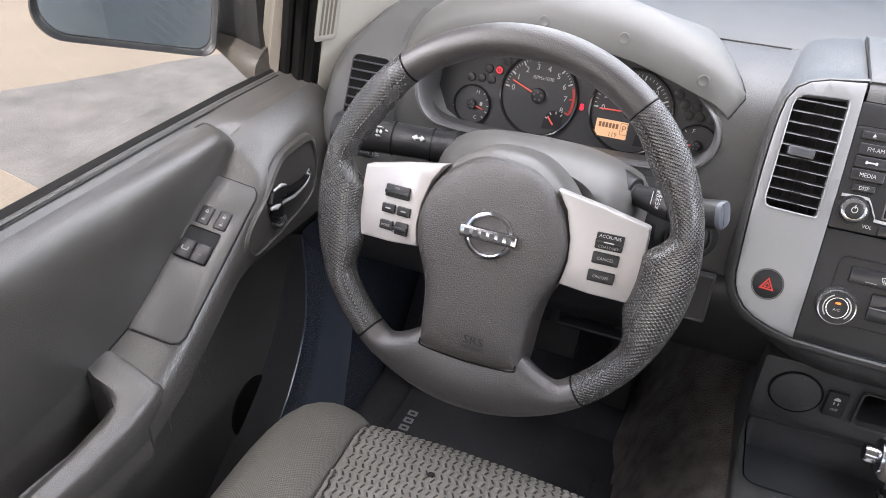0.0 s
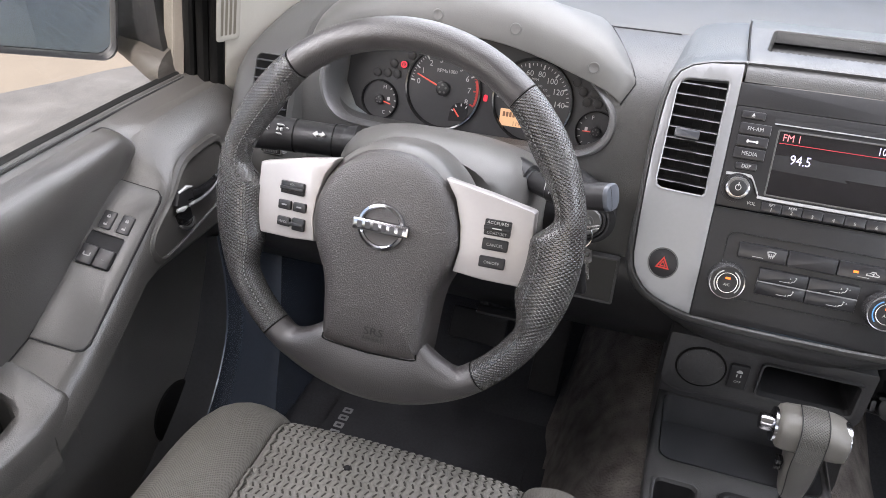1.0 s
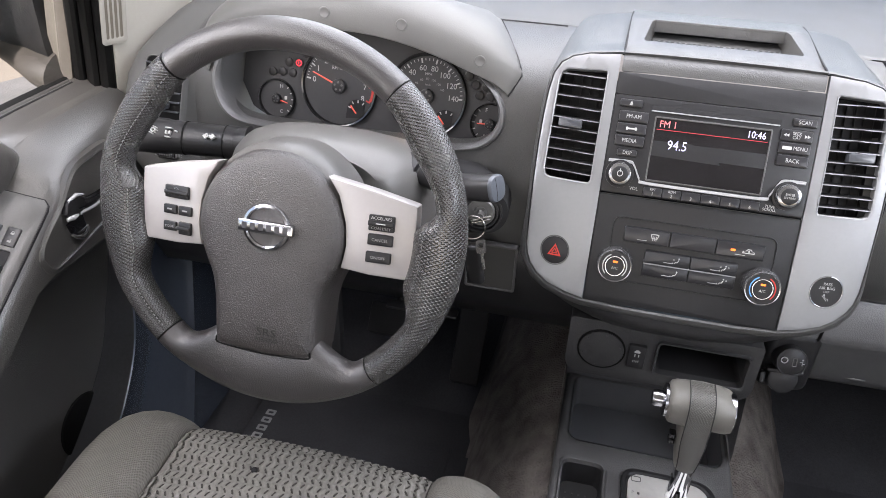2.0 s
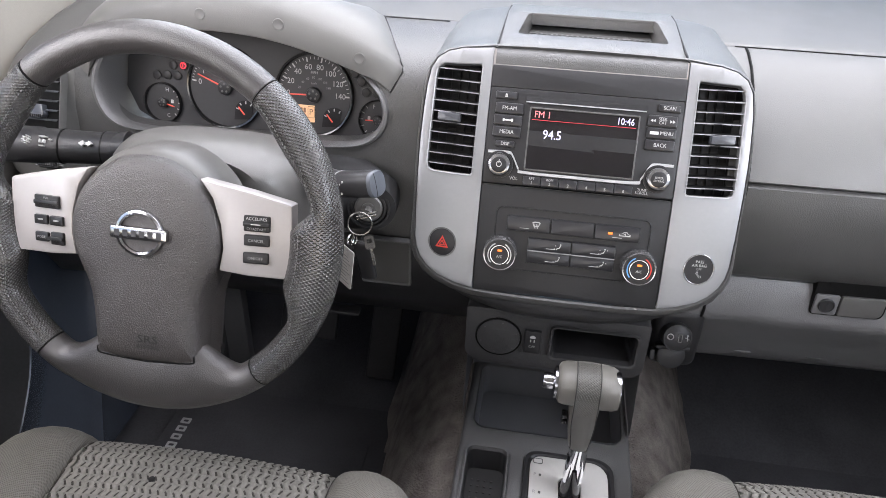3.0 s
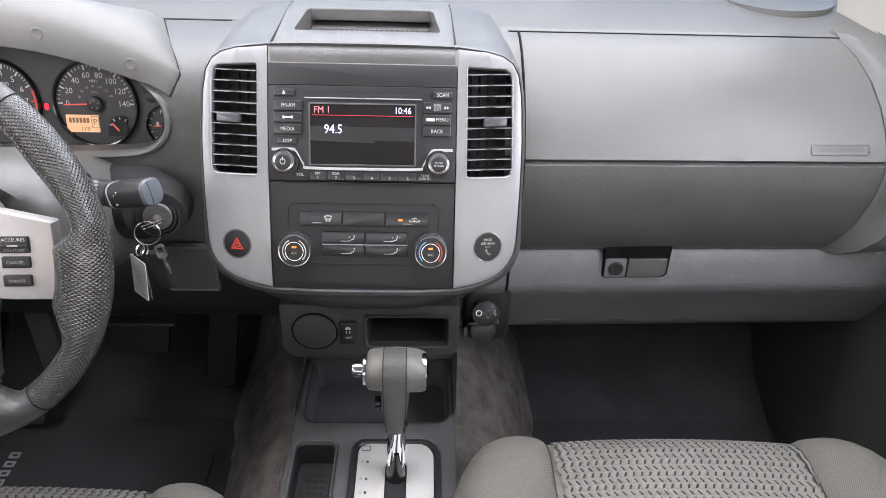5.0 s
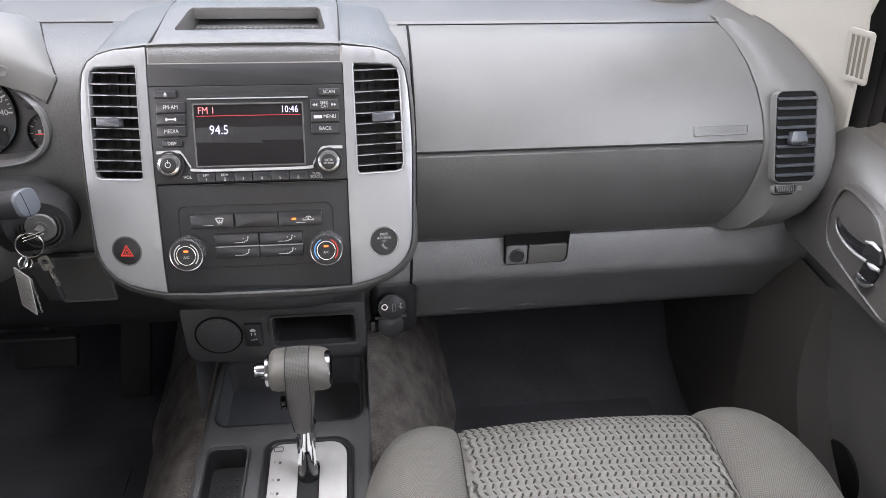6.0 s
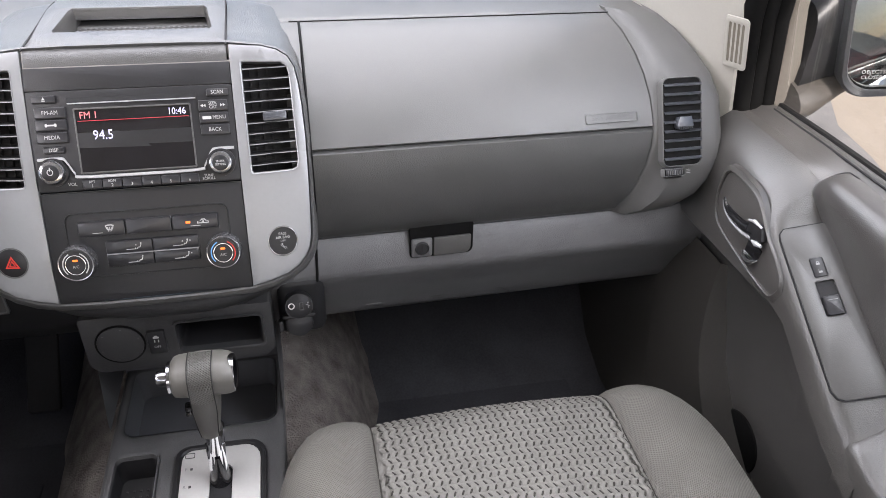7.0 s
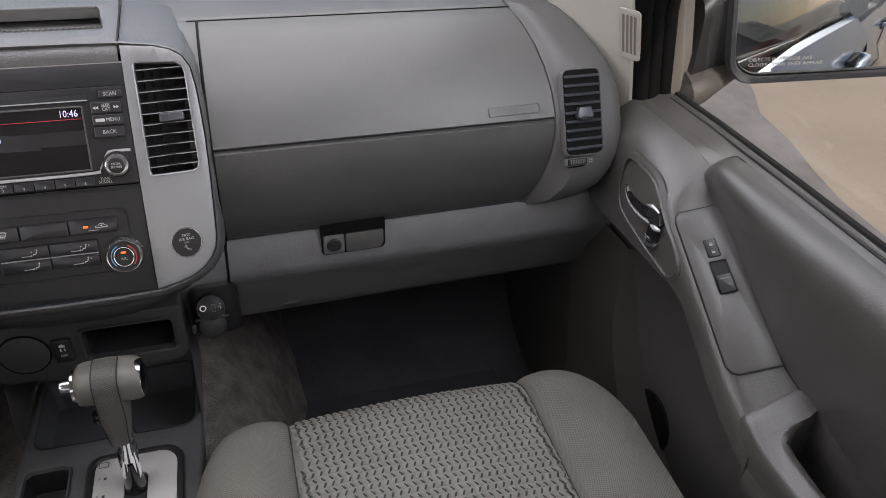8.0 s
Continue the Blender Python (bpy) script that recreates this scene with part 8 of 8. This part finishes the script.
patch = [(-2.2, 1.02), (-2.75, 1.10), (-3.15, 1.18), (-3.76, 1.83), (-3.20, 2.88), (-2.5, 4.2), (0.0, 6.5), (4.2, 6.0), (3.07, 2.54), (2.80, 1.90), (2.61, 1.08), (2.45, 0.2), (2.2, -2.0), (1.6, -3.2), (0.9, -3.0), (0.5, -1.0), (-1.6, 0.85)]
single("road", plate([ragged(patch, 0.25, 0.07)], GZ - 0.02, GZ + 0.004), ASPHALT, "patch of grey asphalt in the concrete yard", "road", "structure")


def wing_mirror(s):
    m = thing("wing_mirror", (s * 0.90, 0.20, 0.55), "black door mirror with a large glass", "mirror", "wing mirrors")
    # glass plane: faces rearward, turned to the cab; its lower edge climbs outward
    n = Vector((-0.48 * s, -0.877, 0.030)).normalized() if s > 0 else Vector((0.690, -0.722, 0.050)).normalized()
    flat = Vector((0, 0, 1)).cross(n) * (-s)
    flat = flat if flat.x * s > 0 else -flat
    rise = n.cross(flat)
    rise = rise if rise.z > 0 else -rise
    tip = radians(10)
    u = flat.normalized() * math.cos(tip) + rise.normalized() * math.sin(tip)
    v = -flat.normalized() * math.sin(tip) + rise.normalized() * math.cos(tip)
    f = plane_map(Vector((0.929, -0.037, 0.748)) if s > 0 else Vector((-0.908, -0.052, 0.735)), u, v, n)
    outline = rrect(0, 0, 0.236, 0.177, (0.042, 0.038, 0.030, 0.059), 8) if s > 0 else rrect(0, 0, 0.194, 0.165, (0.042, 0.025, 0.018, 0.035), 8)
    bulge = 1.0 if s > 0 else 6.0
    rings = [[f(a * k, b * k, (0.012 - (a * a + b * b) * k * k) / (2 * bulge) - 0.004) for a, b in outline] for k in (1.0, 0.88, 0.75, 0.6, 0.45, 0.3, 0.15, 0.01)]
    part("glass", grid(rings, close_u=True), MIRROR, m, "slightly domed mirror glass")
    rim = [[f(a * k, b * k, c) for a, b in outline] for k, c in ((0.985, -0.002), (1.0, 0.006), (1.045, 0.010), (1.075, 0.002), (1.08, -0.03), (1.0, -0.075), (0.80, -0.11), (0.40, -0.125))]
    part("shell", grid(rim, close_u=True), BLACK, m, "black mirror shell")
    arm = []
    for x, y0, y1, z0, z1 in ((0.792, 0.030, 0.125, 0.622, 0.74), (0.808, 0.030, 0.135, 0.624, 0.76), (0.830, 0.034, 0.140, 0.628, 0.78), (0.852, 0.030, 0.135, 0.638, 0.79), (0.880, 0.028, 0.120, 0.648, 0.80)):
        arm.append([(s * x, (y0 + y1) / 2 + (y1 - y0) / 2 * a, (z0 + z1) / 2 + (z1 - z0) / 2 * b) for a, b in rrect(0, 0, 2, 2, 0.55, 4)])
    part("arm", grid(arm, close_u=True, cap=True), BLACK, m, "black mirror arm")
    foot = []
    for x, y0, y1, z0, z1 in ((0.788, 0.012, 0.120, 0.586, 0.645), (0.800, 0.012, 0.122, 0.588, 0.648), (0.815, 0.014, 0.122, 0.594, 0.650), (0.832, 0.020, 0.118, 0.604, 0.652), (0.852, 0.026, 0.112, 0.616, 0.655), (0.875, 0.030, 0.100, 0.630, 0.660), (0.895, 0.035, 0.090, 0.645, 0.662)):
        foot.append([(s * x, (y0 + y1) / 2 + (y1 - y0) / 2 * a, (z0 + z1) / 2 + (z1 - z0) / 2 * b) for a, b in rrect(0, 0, 2, 2, 0.9, 5)])
    part("foot", grid(foot, close_u=True, cap=True), FOOT, m, "brown-grey mirror foot")
    if s > 0:
        for k, text in enumerate(("OBJECTS IN MIRROR ARE", "CLOSER THAN THEY APPEAR")):
            lettering("etching", text, 0.0066, lambda p, q, w: f(-0.100 + p, -0.066 - 0.0068 * k + q, (0.012 - ((-0.100 + p) ** 2 + (-0.066 - 0.0068 * k + q) ** 2)) / (2 * bulge) - 0.0036 + w), DIM, m, align="LEFT")
    return m


wing_mirror(-1)
wing_mirror(1)

# own bodywork, seen below the windows and in the mirrors
for s in (-1, 1):
    b = thing("pickup_body", (s * 0.88, -1.0, -0.2), "pale blue painted pickup side with black handle recess", "bodywork", "pickup sides")
    rows = []
    for y in (0.9, 0.3, 0.06, -0.4, -0.9, -1.5, -2.1, -2.6, -3.4):
        rows.append([(s * x, y, z) for x, z in ((0.812, 0.585), (0.830, 0.578), (0.855, 0.50), (0.872, 0.38), (0.878, 0.20), (0.865, 0.05), (0.85, -0.12), (0.80, -0.2))])
    part("side", grid(rows), PAINT, b)
    for y in (-0.80, -1.75):
        part("handle", tube(smooth_path([(s * 0.872, y, 0.40), (s * 0.90, y + 0.02, 0.402), (s * 0.905, y + 0.09, 0.404), (s * 0.90, y + 0.16, 0.402), (s * 0.872, y + 0.18, 0.40)], 4), 0.013, 10), PAINT, b, "painted pull handle")
        part("handle_cup", box(min(s * 0.868, s * 0.882), max(s * 0.868, s * 0.882), y + 0.02, y + 0.15, 0.36, 0.42, 0.006), MATT, b, "dark handle cup")
        part("door_gap", tube([(s * 0.813, y - 0.10, 0.585), (s * 0.8725, y - 0.10, 0.39), (s * 0.8785, y - 0.10, 0.20), (s * 0.86, y - 0.10, 0.0)], 0.004, 6), MATT, b)


for s in (-1, 1):
    rows = [[(s * (0.800 - lean(z)), -0.98, z), (s * (0.800 - lean(z)), -1.40, z), (s * (0.800 - lean(z)), -1.80, z)] for z in (0.585, 0.80, 1.10)]
    pane = single("window_3" if s < 0 else "window_4", grid(rows), GLASS, "clear rear door window glass", "window", "structure")
    pane.modifiers.new("thick", "SOLIDIFY").thickness = 0.004
    pane.visible_shadow = False
    single("belt_moulding", tube([(s * 0.812, y, 0.566) for y in (0.06, -0.5, -0.95, -1.4, -1.85)], 0.011, 8, squash=1.4), RUBBER, "black rubber moulding along the window sill", "moulding", "structure", group="belt mouldings")


def parked_car(at, turn):
    c = thing("parked_car", at, "red parked saloon car with silver wheels", "car")
    m = Matrix.Translation(at) @ pose(0, 0, 0, 0, 0, turn)
    rows = []
    prof = [(-2.2, 0.35, 0.75), (-2.1, 0.25, 0.95), (-1.4, 0.22, 1.00), (-0.8, 0.22, 1.02), (0.0, 0.22, 1.0), (0.9, 0.22, 0.98), (1.7, 0.22, 0.88), (2.15, 0.28, 0.72), (2.25, 0.36, 0.60)]
    for x, z0, z1 in prof:
        hw = 0.9 if abs(x) < 2 else 0.72
        rows.append([m @ Vector((x, hw * a, lerp(z0, z1, t))) for a, t in ((-0.9, 0), (-1.0, 0.2), (-1.0, 0.6), (-0.95, 0.9), (-0.8, 1.0), (0.8, 1.0), (0.95, 0.9), (1.0, 0.6), (1.0, 0.2), (0.9, 0))])
    part("body", grid(rows, close_u=True, cap=True), REDPAINT, c)
    rows = []
    for x, z1, hw in ((-1.75, 0.98, 0.74), (-1.0, 1.38, 0.62), (-0.1, 1.45, 0.60), (0.5, 1.38, 0.62), (1.25, 0.96, 0.74)):
        rows.append([m @ Vector((x, hw * a, lerp(0.95, z1, t))) for a, t in ((-1.1, 0), (-1.0, 0.9), (-0.8, 1.0), (0.8, 1.0), (1.0, 0.9), (1.1, 0))])
    part("cabin_glass", grid(rows, close_u=True, cap=True), TINT, c, "dark cabin glass")
    rows = [[m @ Vector((x, y, z)) for y in (-0.55, 0.55)] for x, z in ((-1.0, 1.39), (-0.1, 1.462), (0.5, 1.392))]
    part("roof", grid(rows), REDPAINT, c)
    for x in (-1.35, 1.35):
        for y in (-0.86, 0.86):
            o = m @ Vector((x, y, 0.32))
            ax = m.to_3x3() @ Vector((0, math.copysign(1, y), 0))
            wl = part("wheel", lathe([(0.0, -0.1), (0.30, -0.1), (0.32, -0.06), (0.32, 0.06), (0.30, 0.09), (0.21, 0.10)], o, ax, 32, cap=False), TYRE, c, "black tyre")
            part("rim", lathe([(0.215, 0.08), (0.20, 0.10), (0.06, 0.085), (0.0, 0.09)], o, ax, 32, cap=False), ALLOY, wl, "silver wheel rim")
    for y in (-0.6, 0.6):
        part("tail_lamp", moved(box(-2.22, -2.08, y - 0.2, y + 0.2, 0.72, 0.88, 0.02), m), RED, c, "red tail lamp")
    return c


parked_car(Vector((4.6, -4.2, GZ)), 75)
